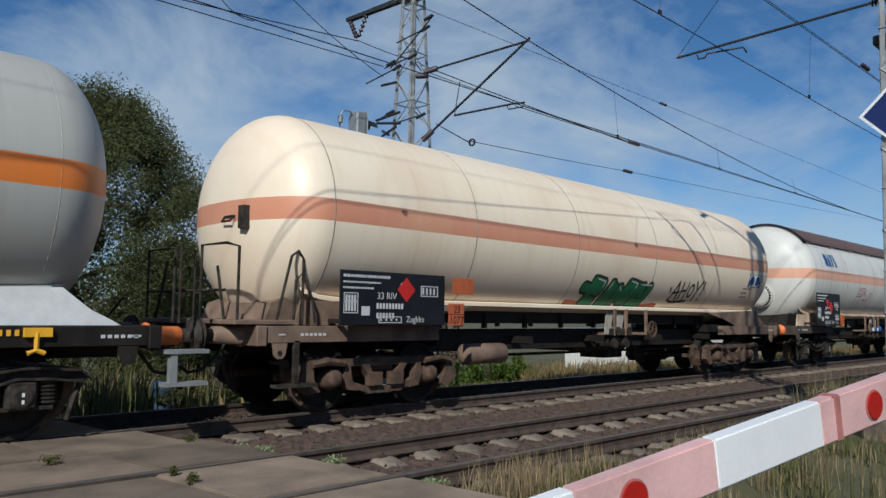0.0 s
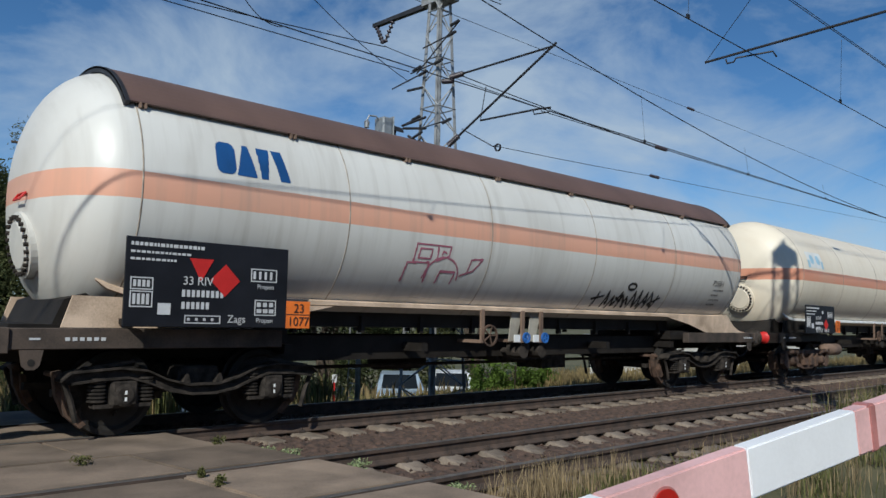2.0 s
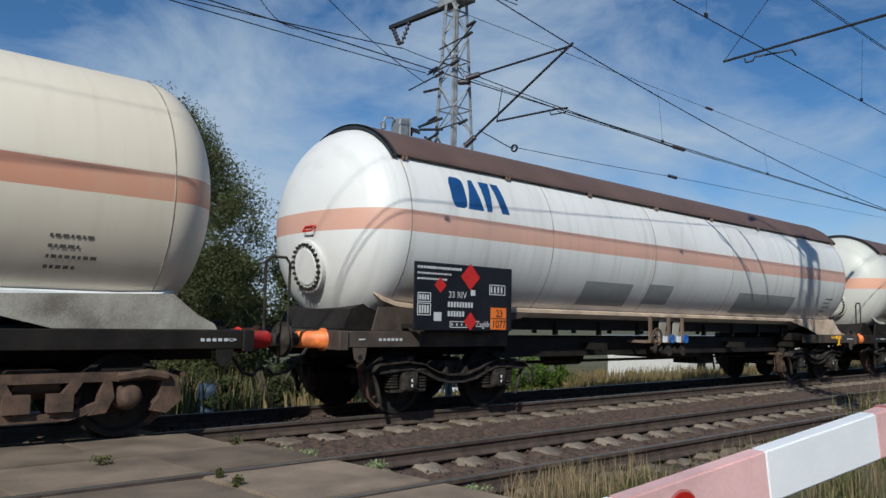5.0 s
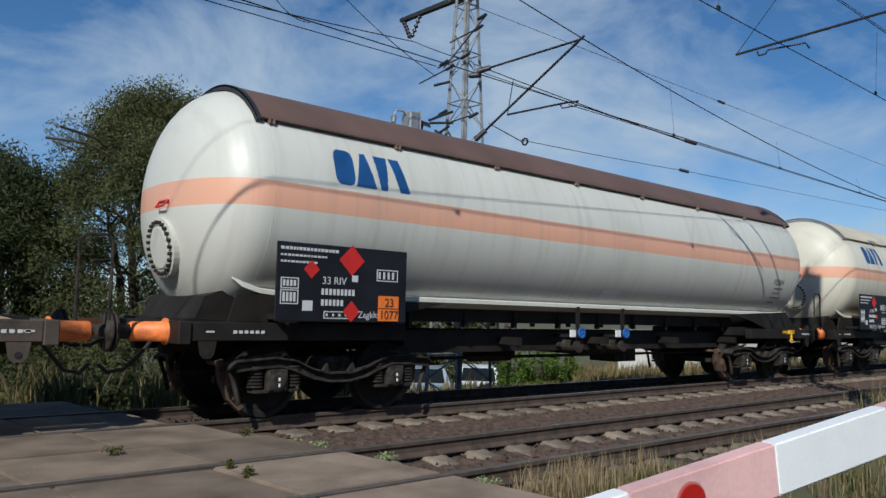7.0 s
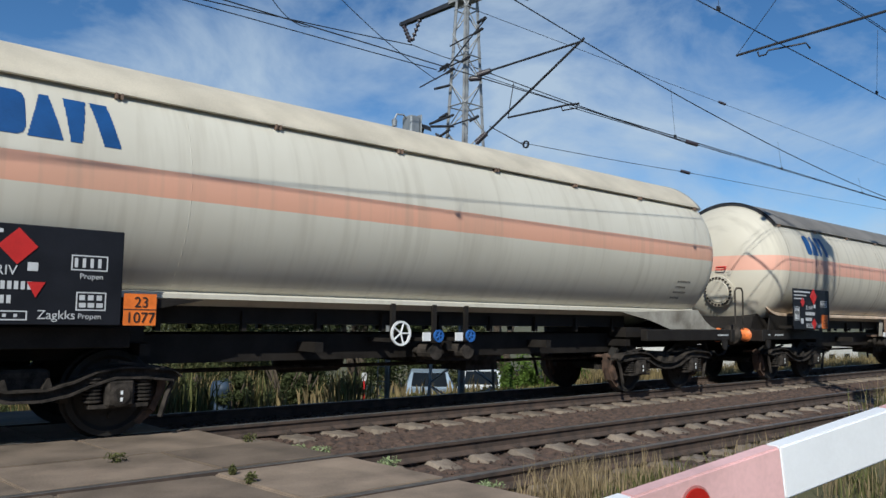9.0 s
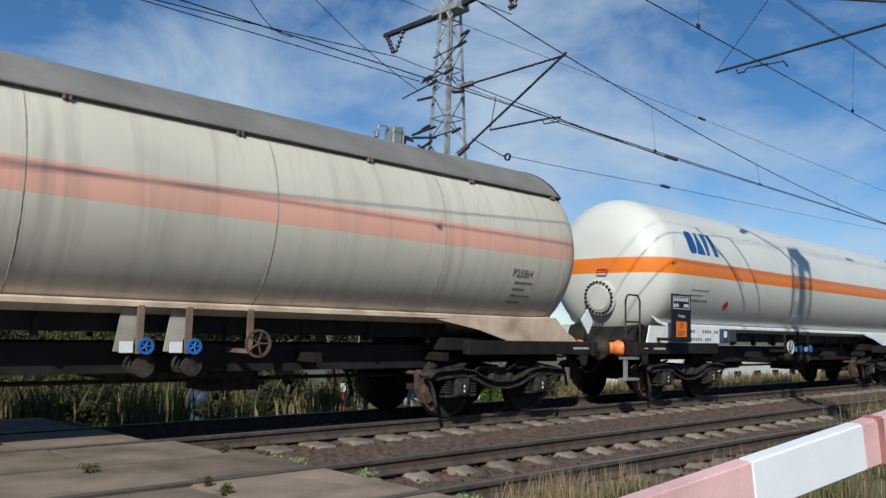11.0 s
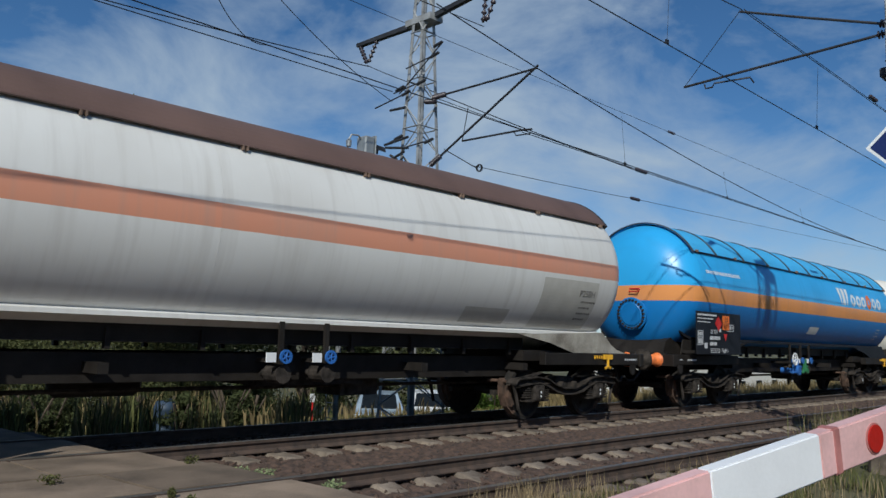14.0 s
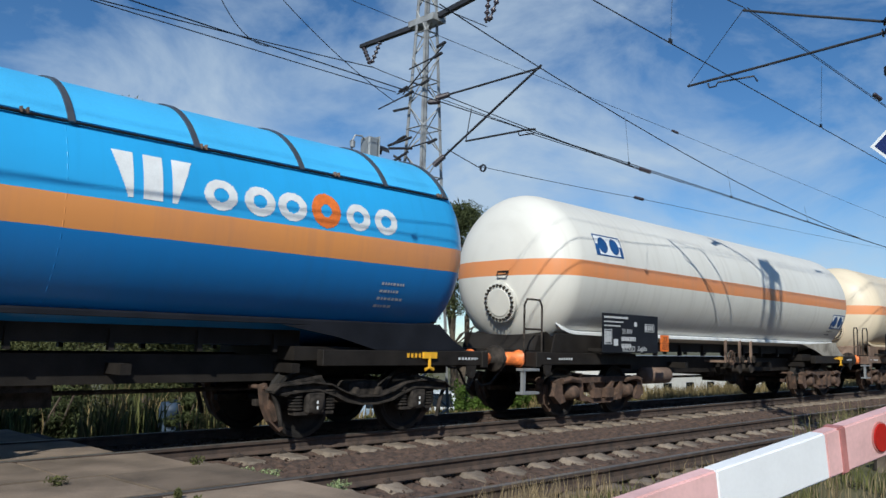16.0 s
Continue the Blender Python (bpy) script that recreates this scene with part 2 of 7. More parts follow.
M["leaf_dark"] = material("dark_leaves", (0.075, 0.090, 0.040), 0.8, vary=0.4, scale=0.8, bump=0, island=0.3, spec=0.1)
def let_light_through(m, share):
    """Thin leaves: part of the light passes to the other side."""
    n, l = m.node_tree.nodes, m.node_tree.links
    b, out = n["Principled BSDF"], n["Material Output"]
    tr, mx = n.new("ShaderNodeBsdfTranslucent"), n.new("ShaderNodeMixShader")
    mx.inputs[0].default_value = share
    l.new(b.inputs["Base Color"].links[0].from_socket, tr.inputs["Color"])
    l.new(b.outputs[0], mx.inputs[1])
    l.new(tr.outputs[0], mx.inputs[2])
    l.new(mx.outputs[0], out.inputs["Surface"])


M["bark"] = material("tree_bark", (0.085, 0.065, 0.048), 0.95, vary=0.4, scale=6, bump=0.8, bump_scale=25)
M["boom_pink"] = material("faded_red_boom_paint", (0.74, 0.455, 0.45), 0.5, vary=0.2, scale=4, bump=0.1)
M["boom_white"] = material("white_boom_paint", (0.82, 0.83, 0.86), 0.5, vary=0.06, scale=4, bump=0.1)
M["reflector"] = material("red_reflector", (0.45, 0.015, 0.012), 0.3, vary=0.2)
M["clip"] = material("weathered_red_band", (0.42, 0.17, 0.16), 0.6, vary=0.3, scale=8)
M["blue_sign"] = material("dark_blue_sign_face", (0.008, 0.02, 0.11), 0.4, vary=0.2)
M["bin"] = material("blue_painted_cabinet", (0.03, 0.052, 0.09), 0.6, vary=0.3, scale=5)
M["car_paint"] = material("pale_blue_car_paint", (0.42, 0.52, 0.62), 0.25, 0.3, vary=0.08, bump=0)
M["car_white"] = material("white_car_paint", (0.75, 0.77, 0.78), 0.25, vary=0.05, bump=0)
M["glass"] = material("tinted_glass", (0.012, 0.015, 0.018), 0.15, vary=0.1, bump=0, spec=0.2)
M["rubber"] = material("tyre_rubber", (0.02, 0.02, 0.02), 0.8, vary=0.2)
M["wall_white"] = material("white_rendered_wall", (0.62, 0.60, 0.56), 0.8, vary=0.1)
M["shrub"] = material("shrub_leaves", (0.10, 0.16, 0.03), 0.7, vary=0.4, scale=1.5, bump=0, island=0.5, spec=0.2)
for key in ("leaf", "leaf_dark", "shrub", "green_grass", "dry_grass", "straw", "straw_pale"):
    let_light_through(M[key], 0.35)
M["stencil"] = material("grey_stencil_paint", (0.13, 0.12, 0.11), 0.7, vary=0.2)
M["hazard_old"] = material("dull_red_orange_label", (0.46, 0.11, 0.04), 0.6, vary=0.25, scale=9)
M["dark_box"] = material("dark_grey_box", (0.05, 0.055, 0.06), 0.6, vary=0.3, scale=5)
M["strap"] = material("grey_steel_strap", (0.09, 0.10, 0.12), 0.5, 0.4, vary=0.2)


# ---- mesh tools ----
def part(name, bm, mat, parent=None, label="", smooth=False, kind=""):
    """Links a bmesh (or a mesh) as one object under a thing or a part."""
    if isinstance(bm, bmesh.types.BMesh):
        me = bpy.data.meshes.new(name)
        bm.to_mesh(me)
        bm.free()
        me.materials.append(mat)
        if smooth:
            me.shade_smooth()
    else:
        me = bm
    ob = new(name, me)
    if parent is not None:
        ob.parent = parent
    if label:
        ob["label"] = label
    if kind:
        ob["kind"] = kind
    return ob


SHARED = {}


def shared(key, make, mat, smooth=False):
    """One mesh for alike pieces."""
    if key not in SHARED:
        bm = make()
        me = bpy.data.meshes.new(key)
        bm.to_mesh(me)
        bm.free()
        me.materials.append(mat)
        if smooth:
            me.shade_smooth()
        SHARED[key] = me
    return SHARED[key]


def box(bm, x0, x1, y0, y1, z0, z1, bevel=0.0):
    vs = [bm.verts.new(p) for p in ((x0, y0, z0), (x1, y0, z0), (x1, y1, z0), (x0, y1, z0), (x0, y0, z1), (x1, y0, z1), (x1, y1, z1), (x0, y1, z1))]
    fs = [bm.faces.new([vs[i] for i in q]) for q in ((3, 2, 1, 0), (4, 5, 6, 7), (0, 1, 5, 4), (1, 2, 6, 5), (2, 3, 7, 6), (3, 0, 4, 7))]
    if bevel:
        es = list({e for f in fs for e in f.edges})
        bmesh.ops.bevel(bm, geom=es, offset=bevel, segments=1, affect="EDGES")
    return bm


def tube(bm, pts, r, n=8, caps=True):
    """A round bar along a line of points."""
    pts = [Vector(p) for p in pts]
    rings, up = [], None
    for i, p in enumerate(pts):
        a, c = pts[max(i - 1, 0)], pts[min(i + 1, len(pts) - 1)]
        d = (c - a).normalized()
        if up is None:
            up = Vector((0, 0, 1)) if abs(d.z) < 0.9 else Vector((1, 0, 0))
        s = d.cross(up).normalized()
        u = s.cross(d).normalized()
        up = u
        rings.append([bm.verts.new(p + (s * math.cos(2 * math.pi * k / n) + u * math.sin(2 * math.pi * k / n)) * r) for k in range(n)])
    for a, c in zip(rings, rings[1:]):
        for k in range(n):
            bm.faces.new((a[k], a[(k + 1) % n], c[(k + 1) % n], c[k]))
    if caps:
        bm.faces.new(rings[0][::-1])
        bm.faces.new(rings[-1])
    return bm


def lathe(bm, profile, axis, centre, n=48, closed=True):
    """Turns (along, radius) rows round an axis through centre."""
    a = {"x": 0, "y": 1, "z": 2}[axis]
    o = [(1, 2), (2, 0), (0, 1)][a]
    rings = []
    for s, r in profile:
        if r < 1e-5:
            p = list(centre)
            p[a] += s
            rings.append([bm.verts.new(p)])
            continue
        ring = []
        for k in range(n):
            p = list(centre)
            p[a] += s
            p[o[0]] += r * math.cos(2 * math.pi * k / n)
            p[o[1]] += r * math.sin(2 * math.pi * k / n)
            ring.append(bm.verts.new(p))
        rings.append(ring)
    for p, q in zip(rings, rings[1:]):
        for k in range(n):
            if len(p) == 1 and len(q) == 1:
                continue
            if len(p) == 1:
                bm.faces.new((p[0], q[(k + 1) % n], q[k]))
            elif len(q) == 1:
                bm.faces.new((p[k], p[(k + 1) % n], q[0]))
            else:
                bm.faces.new((p[k], p[(k + 1) % n], q[(k + 1) % n], q[k]))
    if closed:
        for r in (rings[0], rings[-1]):
            if len(r) > 2:
                bm.faces.new(r)
    bmesh.ops.recalc_face_normals(bm, faces=bm.faces)
    return bm


def prism(bm, outline, y0, y1):
    """An (x, z) outline given depth along y."""
    a = [bm.verts.new((x, y0, z)) for x, z in outline]
    b = [bm.verts.new((x, y1, z)) for x, z in outline]
    bm.faces.new(a)
    bm.faces.new(b[::-1])
    for k in range(len(a)):
        j = (k + 1) % len(a)
        bm.faces.new((a[j], a[k], b[k], b[j]))
    bmesh.ops.recalc_face_normals(bm, faces=bm.faces)
    return bm


def wire(bm, a, b, r, sag=0.0, n=24, sides=5):
    """A hanging wire from a to b."""
    a, b = Vector(a), Vector(b)
    return tube(bm, [a.lerp(b, i / n) - Vector((0, 0, sag * 4 * (i / n) * (1 - i / n))) for i in range(n + 1)], r, sides)


def new_thing(name, label, category, group="", kind=""):
    return tagged(new(name), label, category, group, kind)

# ---- ground, tracks and crossing ----
RAILS = {"near": (4.897, 6.332), "far": (8.775, 10.21)}
YN, YF = 5.6145, 9.4925
ROAD_X0, ROAD_X1 = -5.2, 4.25


def ground_height(y):
    """The railway lies on a low bank; the land behind it lies about two metres lower."""
    pts = [(-3000, -0.6), (-60, -0.6), (-6, -0.30), (3.4, -0.30), (4.0, -0.26), (11.6, -0.26), (12.4, -0.45), (15.2, -0.62), (19.5, -2.0), (60, -2.2), (3000, -2.6)]
    for (a, za), (b, zb) in zip(pts, pts[1:]):
        if y <= b:
            return za + (zb - za) * (y - a) / (b - a)
    return pts[-1][1]


def build_ground():
    ys = [-3000, -600, -150, -60, -20, -6, -2, 1, 3.4, 4.0, 11.6, 12.0, 12.4, 13.5, 14.5, 15.2, 16, 17.5, 19.5, 22, 25, 32, 45, 60, 150, 600, 3000]
    xs = [-3000, -600, -150, -50, -20] + [i * 1.5 for i in range(-8, 40)] + [65, 80, 110, 150, 250, 600, 3000]
    bm = bmesh.new()
    rnd = random.Random(3)
    grid = []
    for x in xs:
        row = []
        for y in ys:
            rough = 0.05 if 11.9 < y < 60 and -12 < x < 60 else (0.02 if -6 < y < 3 and abs(x) < 60 else 0.0)
            row.append(bm.verts.new((x, y, ground_height(y) + rnd.uniform(-rough, rough))))
        grid.append(row)
    for a, b in zip(grid, grid[1:]):
        for j in range(len(ys) - 1):
            bm.faces.new((a[j], b[j], b[j + 1], a[j + 1]))
    tagged(part("ground", bm, M["ground"], smooth=True), "dry grassy ground on both sides of the railway", "ground", kind="structure")


build_ground()


def build_ballast():
    """The stone bed of both tracks: a bumpy sheet with loose stones on it."""
    rnd = random.Random(11)
    bm = bmesh.new()
    xs = np.concatenate([np.arange(3.7, 30, 0.075), np.arange(30, 60, 0.6), np.arange(60, 401, 20)])
    prof = [(3.9, -0.27), (4.25, -0.2), (4.45, -0.165), (4.7, -0.20), (5.0, -0.215), (5.4, -0.205), (5.8, -0.205), (6.15, -0.215), (6.5, -0.20), (6.75, -0.15), (7.05, -0.14), (7.3, -0.135), (7.55, -0.13),
            (7.8, -0.13), (8.02, -0.16), (8.2, -0.215), (8.35, -0.215), (8.6, -0.205), (8.9, -0.18), (9.3, -0.175), (9.8, -0.175), (10.2, -0.16), (10.6, -0.16), (11.0, -0.2), (11.9, -0.36)]
    ys, zs = [], []
    for (a, za), (b, zb) in zip(prof, prof[1:]):
        k = 3
        for i in range(k):
            ys.append(a + (b - a) * i / k)
            zs.append(za + (zb - za) * i / k)
    ys.append(prof[-1][0])
    zs.append(prof[-1][1])
    verts, faces = [], []
    for x in xs:
        amp = 0.022 if x < 30 else 0.0
        for y, z in zip(ys, zs):
            verts.append((x + rnd.uniform(-1, 1) * amp, y + rnd.uniform(-1, 1) * amp, z + rnd.uniform(-1, 1) * amp))
    w = len(ys)
    for i in range(len(xs) - 1):
        for j in range(w - 1):
            faces.append((i * w + j, (i + 1) * w + j, (i + 1) * w + j + 1, i * w + j + 1))
    # the same bed on the other side of the road
    o = len(verts)
    for x in (-400, -60, -20, -4.9):
        for y, z in zip(ys, zs):
            verts.append((x, y, z))
    for i in range(3):
        for j in range(w - 1):
            faces.append((o + i * w + j, o + (i + 1) * w + j, o + (i + 1) * w + j + 1, o + i * w + j + 1))
    bm.free()
    me = bpy.data.meshes.new("ballast")
    me.from_pydata(verts, [], faces)
    me.materials.append(M["ballast"])
    bed = tagged(new("ballast", me), "brown rust-stained stone ballast under the tracks", "ballast", kind="stuff")
    # loose stones
    verts, faces = [], []
    for _ in range(9000):
        x = 4.2 + 26 * rnd.random() ** 1.7
        y = rnd.uniform(4.2, 11.2)
        s = rnd.uniform(0.014, 0.032)
        z = -0.150 + rnd.uniform(-0.015, 0.015) - (0.05 if y < 4.5 else 0) - (0.06 if 4.6 < y < 6.55 or 8.05 < y < 8.75 else 0)
        o = len(verts)
        for dx, dy, dz in ((1, 0, 0), (0, 1, 0), (-1, 0, 0), (0, -1, 0), (0.2, 0.1, 0.8), (0, 0, -0.8)):
            verts.append((x + dx * s * rnd.uniform(0.7, 1.4), y + dy * s * rnd.uniform(0.7, 1.4), z + dz * s))
        for a in range(4):
            faces.append((o + a, o + (a + 1) % 4, o + 4))
            faces.append((o + (a + 1) % 4, o + a, o + 5))
    me = bpy.data.meshes.new("loose_stones")
    me.from_pydata(verts, [], faces)
    me.materials.append(M["ballast"])
    tagged(new("loose_stones", me), "loose broken stones on the track bed", "stones", kind="stuff")


build_ballast()


def rail_mesh():
    """Flat-bottomed rail, head at 0, 1 m long pieces drawn out along the line."""
    prof = [(-0.036, -0.004), (-0.031, 0.0), (0.031, 0.0), (0.036, -0.004), (0.036, -0.036), (0.012, -0.052), (0.010, -0.115), (0.03, -0.132), (0.07, -0.148), (0.07, -0.159), (-0.07, -0.159), (-0.07, -0.148), (-0.03, -0.132), (-0.010, -0.115), (-0.012, -0.052), (-0.036, -0.036)]
    bm = bmesh.new()
    rings = []
    for x in (-400, -50, -10, 0, 10, 20, 40, 80, 160, 400):
        rings.append([bm.verts.new((x, y, z)) for y, z in prof])
    for a, b in zip(rings, rings[1:]):
        for k in range(len(prof)):
            j = (k + 1) % len(prof)
            f = bm.faces.new((a[k], b[k], b[j], a[j]))
            f.material_index = 1 if k in (0, 1, 2) else 0
    return bm


def sleeper_mesh():
    bm = bmesh.new()
    rows = [(-1.28, 0.13, -0.03), (-1.20, 0.125, 0.03), (-0.60, 0.125, 0.036), (-0.28, 0.10, -0.025), (0.28, 0.10, -0.025), (0.60, 0.125, 0.036), (1.20, 0.125, 0.03), (1.28, 0.13, -0.03)]
    rings = []
    for y, w, top in rows:
        rings.append([bm.verts.new(p) for p in ((-w - 0.03, y, -0.25), (-w, y, -0.195 + top), (w, y, -0.195 + top), (w + 0.03, y, -0.25))])
    for a, b in zip(rings, rings[1:]):
        for k in range(3):
            bm.faces.new((a[k], a[k + 1], b[k + 1], b[k]))
    bm.faces.new(rings[0])
    bm.faces.new(rings[-1][::-1])
    bmesh.ops.recalc_face_normals(bm, faces=bm.faces)
    return bm


def fastening_mesh():
    bm = bmesh.new()
    for s in (-1, 1):
        box(bm, -0.05, 0.05, s * 0.075 - 0.035, s * 0.075 + 0.035, -0.162, -0.135)
        tube(bm, [(0, s * 0.085, -0.14), (0, s * 0.085, -0.105)], 0.016, 6)
    return bm


def build_track(name, rails, first, label):
    track = tagged(new(name), label, "railway track", kind="structure")
    for y in rails:
        me = shared("rail_mesh", rail_mesh, M["rail"])
        if len(me.materials) < 2:
            me.materials.append(M["rail_top"])
        r = part("rail", me, None, track)
        r.location = (0, y, 0)
    mid = sum(rails) / 2
    rnd = random.Random(len(name))
    x = first
    while x < 78:
        s = part("sleeper", shared("sleeper_mesh", sleeper_mesh, M["sleeper"]), None, track)
        s.location, s.rotation_euler = (x, mid, rnd.uniform(-0.008, 0.006)), (0, 0, rnd.uniform(-0.012, 0.012))
        if x < 26:
            for y in rails:
                f = part("rail_fastening", shared("fastening_mesh", fastening_mesh, M["rail"]), None, track)
                f.location = (x, y, 0)
        x += 0.62
    return track


build_track("track_near", RAILS["near"], 4.86, "empty railway track of rusty rails on concrete sleepers")
build_track("track_far", RAILS["far"], 4.55, "railway track on concrete sleepers under the train")


def build_crossing():
    road = tagged(new("crossing_pavement"), "level crossing of worn brownish concrete slabs between the rails", "road", kind="structure")
    rnd = random.Random(5)
    bm = bmesh.new()
    box(bm, ROAD_X0, ROAD_X1 - 0.35, 3.9, 12.0, -0.30, -0.13)
    part("road_base", bm, M["groove"], road)
    g = 0.075
    strips = [(3.55, 4.897 - g, 4.46), (4.897 + g, 6.332 - g, 4.36), (6.332 + g, 7.50, 4.24), (7.52, 8.775 - g, 3.98), (8.775 + g, 10.21 - g, 3.66), (10.21 + g, 11.6, 3.4)]
    for si, (y0, y1, edge) in enumerate(strips):
        x = edge
        lens = [1.35, 1.25, 1.3, 1.3, 1.3, 1.3, 1.3, 1.3] if si != 2 else [1.2, 1.5, 1.3, 1.3, 1.3, 1.3, 1.3, 1.3]
        for length in lens:
            bm = bmesh.new()
            a, b = x - length + 0.012, x - 0.006
            skew = 0.10
            top = 0.0 + rnd.uniform(-0.014, 0.002)
            vs = []
            for z in (-0.16, top):
                for px, py in ((a + skew, y0), (b + skew, y0), (b, y1), (a, y1)):
                    vs.append(bm.verts.new((px, py, z + (rnd.uniform(-0.008, 0.004) if z > -0.1 else 0))))
            for q in ((3, 2, 1, 0), (4, 5, 6, 7), (0, 1, 5, 4), (1, 2, 6, 5), (2, 3, 7, 6), (3, 0, 4, 7)):
                bm.faces.new([vs[i] for i in q])
            bmesh.ops.bevel(bm, geom=[e for e in bm.edges if all(v.co.z > -0.1 for v in e.verts)], offset=0.014, segments=2, affect="EDGES")
            part("concrete_slab", bm, M["slab"], road)
            x -= length
            if x < ROAD_X0:
                break
    bm = bmesh.new()
    box(bm, ROAD_X0, ROAD_X1 - 1.6, -60, 3.5, -0.32, -0.03)
    tagged(part("road", bm, M["asphalt"]), "asphalt road that leads to the crossing", "road", kind="structure")
    bm = bmesh.new()
    pts = [(11.62, -0.04), (12.4, -0.22), (15.2, -0.42), (19.5, -1.78), (60, -2.0), (200, -2.1)]
    rows = [[bm.verts.new((x, y, z)) for x in (-4.5, 1.9)] for y, z in pts]
    low = [[bm.verts.new((x, y, z - 0.4)) for x in (-4.5, 1.9)] for y, z in pts]
    for a, b, c, d in zip(rows, rows[1:], low, low[1:]):
        bm.faces.new((a[0], a[1], b[1], b[0]))
        bm.faces.new((a[1], c[1], d[1], b[1]))
        bm.faces.new((a[0], b[0], d[0], c[0]))
    tagged(part("road_behind", bm, M["asphalt"]), "asphalt road going down behind the railway", "road", kind="structure")


build_crossing()


def build_blocker_hedge(name, x0, x1, y, height, seed):
    """Plain dark hedge, unseen, added to block low sky light; closes the near side."""
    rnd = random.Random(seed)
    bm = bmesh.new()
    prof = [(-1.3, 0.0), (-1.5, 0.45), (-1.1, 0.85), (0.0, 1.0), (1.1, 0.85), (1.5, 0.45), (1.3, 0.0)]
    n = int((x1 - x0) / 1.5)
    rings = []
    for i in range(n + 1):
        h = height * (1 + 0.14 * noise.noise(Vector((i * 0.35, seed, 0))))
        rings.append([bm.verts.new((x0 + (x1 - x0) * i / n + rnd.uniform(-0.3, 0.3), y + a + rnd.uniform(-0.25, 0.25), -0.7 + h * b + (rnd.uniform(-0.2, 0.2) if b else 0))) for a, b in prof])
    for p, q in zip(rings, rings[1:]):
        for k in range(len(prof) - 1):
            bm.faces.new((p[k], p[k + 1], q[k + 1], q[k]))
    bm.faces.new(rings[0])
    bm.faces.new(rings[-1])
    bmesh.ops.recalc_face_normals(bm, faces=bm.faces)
    tagged(part(name, bm, M["leaf_dark"], smooth=True), "dark green hedge added out of view to block low sky light", "hedge", kind="structure")


build_blocker_hedge("hedge_east", 5.5, 120, -13, 6.5, 1)
build_blocker_hedge("hedge_west", -120, -8.5, -13, 6.5, 2)
build_blocker_hedge("hedge_south", -60, 60, -62, 9.0, 3)


# ---- overhead line ----
def lattice(bm, x, y, z0, z1, w0, w1, bays, leg=0.05, brace=0.022):
    """A square lattice mast that narrows upwards."""
    def corner(k, z):
        t = (z - z0) / (z1 - z0)
        w = (w0 + (w1 - w0) * t) / 2
        return Vector((x + w * (1, 1, -1, -1)[k], y + w * (1, -1, -1, 1)[k], z))
    for k in range(4):
        a, b = corner(k, z0), corner(k, z1)
        for sx, sy in ((leg, 0.012), (0.012, leg)):
            d = Vector((-(1, 1, -1, -1)[k] * sx, -(1, -1, -1, 1)[k] * sy, 0))
            vs = []
            for p in (a, b):
                for e in ((0, 0), (1, 0), (1, 1), (0, 1)):
                    vs.append(bm.verts.new(p + Vector((d.x * e[0], d.y * e[1], 0))))
            for q in ((0, 1, 5, 4), (1, 2, 6, 5), (2, 3, 7, 6), (3, 0, 4, 7)):
                bm.faces.new([vs[i] for i in q])
    for i in range(bays):
        za, zb = z0 + (z1 - z0) * i / bays, z0 + (z1 - z0) * (i + 1) / bays
        for k in range(4):
            j = (k + 1) % 4
            if (i + k) % 2:
                k, j = j, k
            tube(bm, [corner(k, za), corner(j, zb)], brace, 4, caps=False)
            if i % 2 == 0:
                tube(bm, [corner(k, za), corner(j, za)], brace, 4, caps=False)
    return bm


def insulator(bm, a, b, r=0.05, discs=5):
    a, b = Vector(a), Vector(b)
    d = (b - a).normalized()
    s = d.cross(Vector((1, 0, 0)) if abs(d.x) < 0.9 else Vector((0, 0, 1))).normalized()
    u = s.cross(d)
    rows = [(0.0, r * 0.4)]
    for i in range(discs):
        c = (i + 0.5) / discs
        rows += [(c - 0.3 / discs, r * 0.4), (c - 0.1 / discs, r), (c + 0.1 / discs, r), (c + 0.3 / discs, r * 0.4)]
    rows.append((1.0, r * 0.4))
    rings = [[bm.verts.new(a.lerp(b, t) + (s * math.cos(k * math.pi / 5) + u * math.sin(k * math.pi / 5)) * q) for k in range(10)] for t, q in rows]
    for p, q in zip(rings, rings[1:]):
        for k in range(10):
            bm.faces.new((p[k], p[(k + 1) % 10], q[(k + 1) % 10], q[k]))
    bm.faces.new(rings[0])
    bm.faces.new(rings[-1])
    bmesh.ops.recalc_face_normals(bm, faces=bm.faces)
    return bm


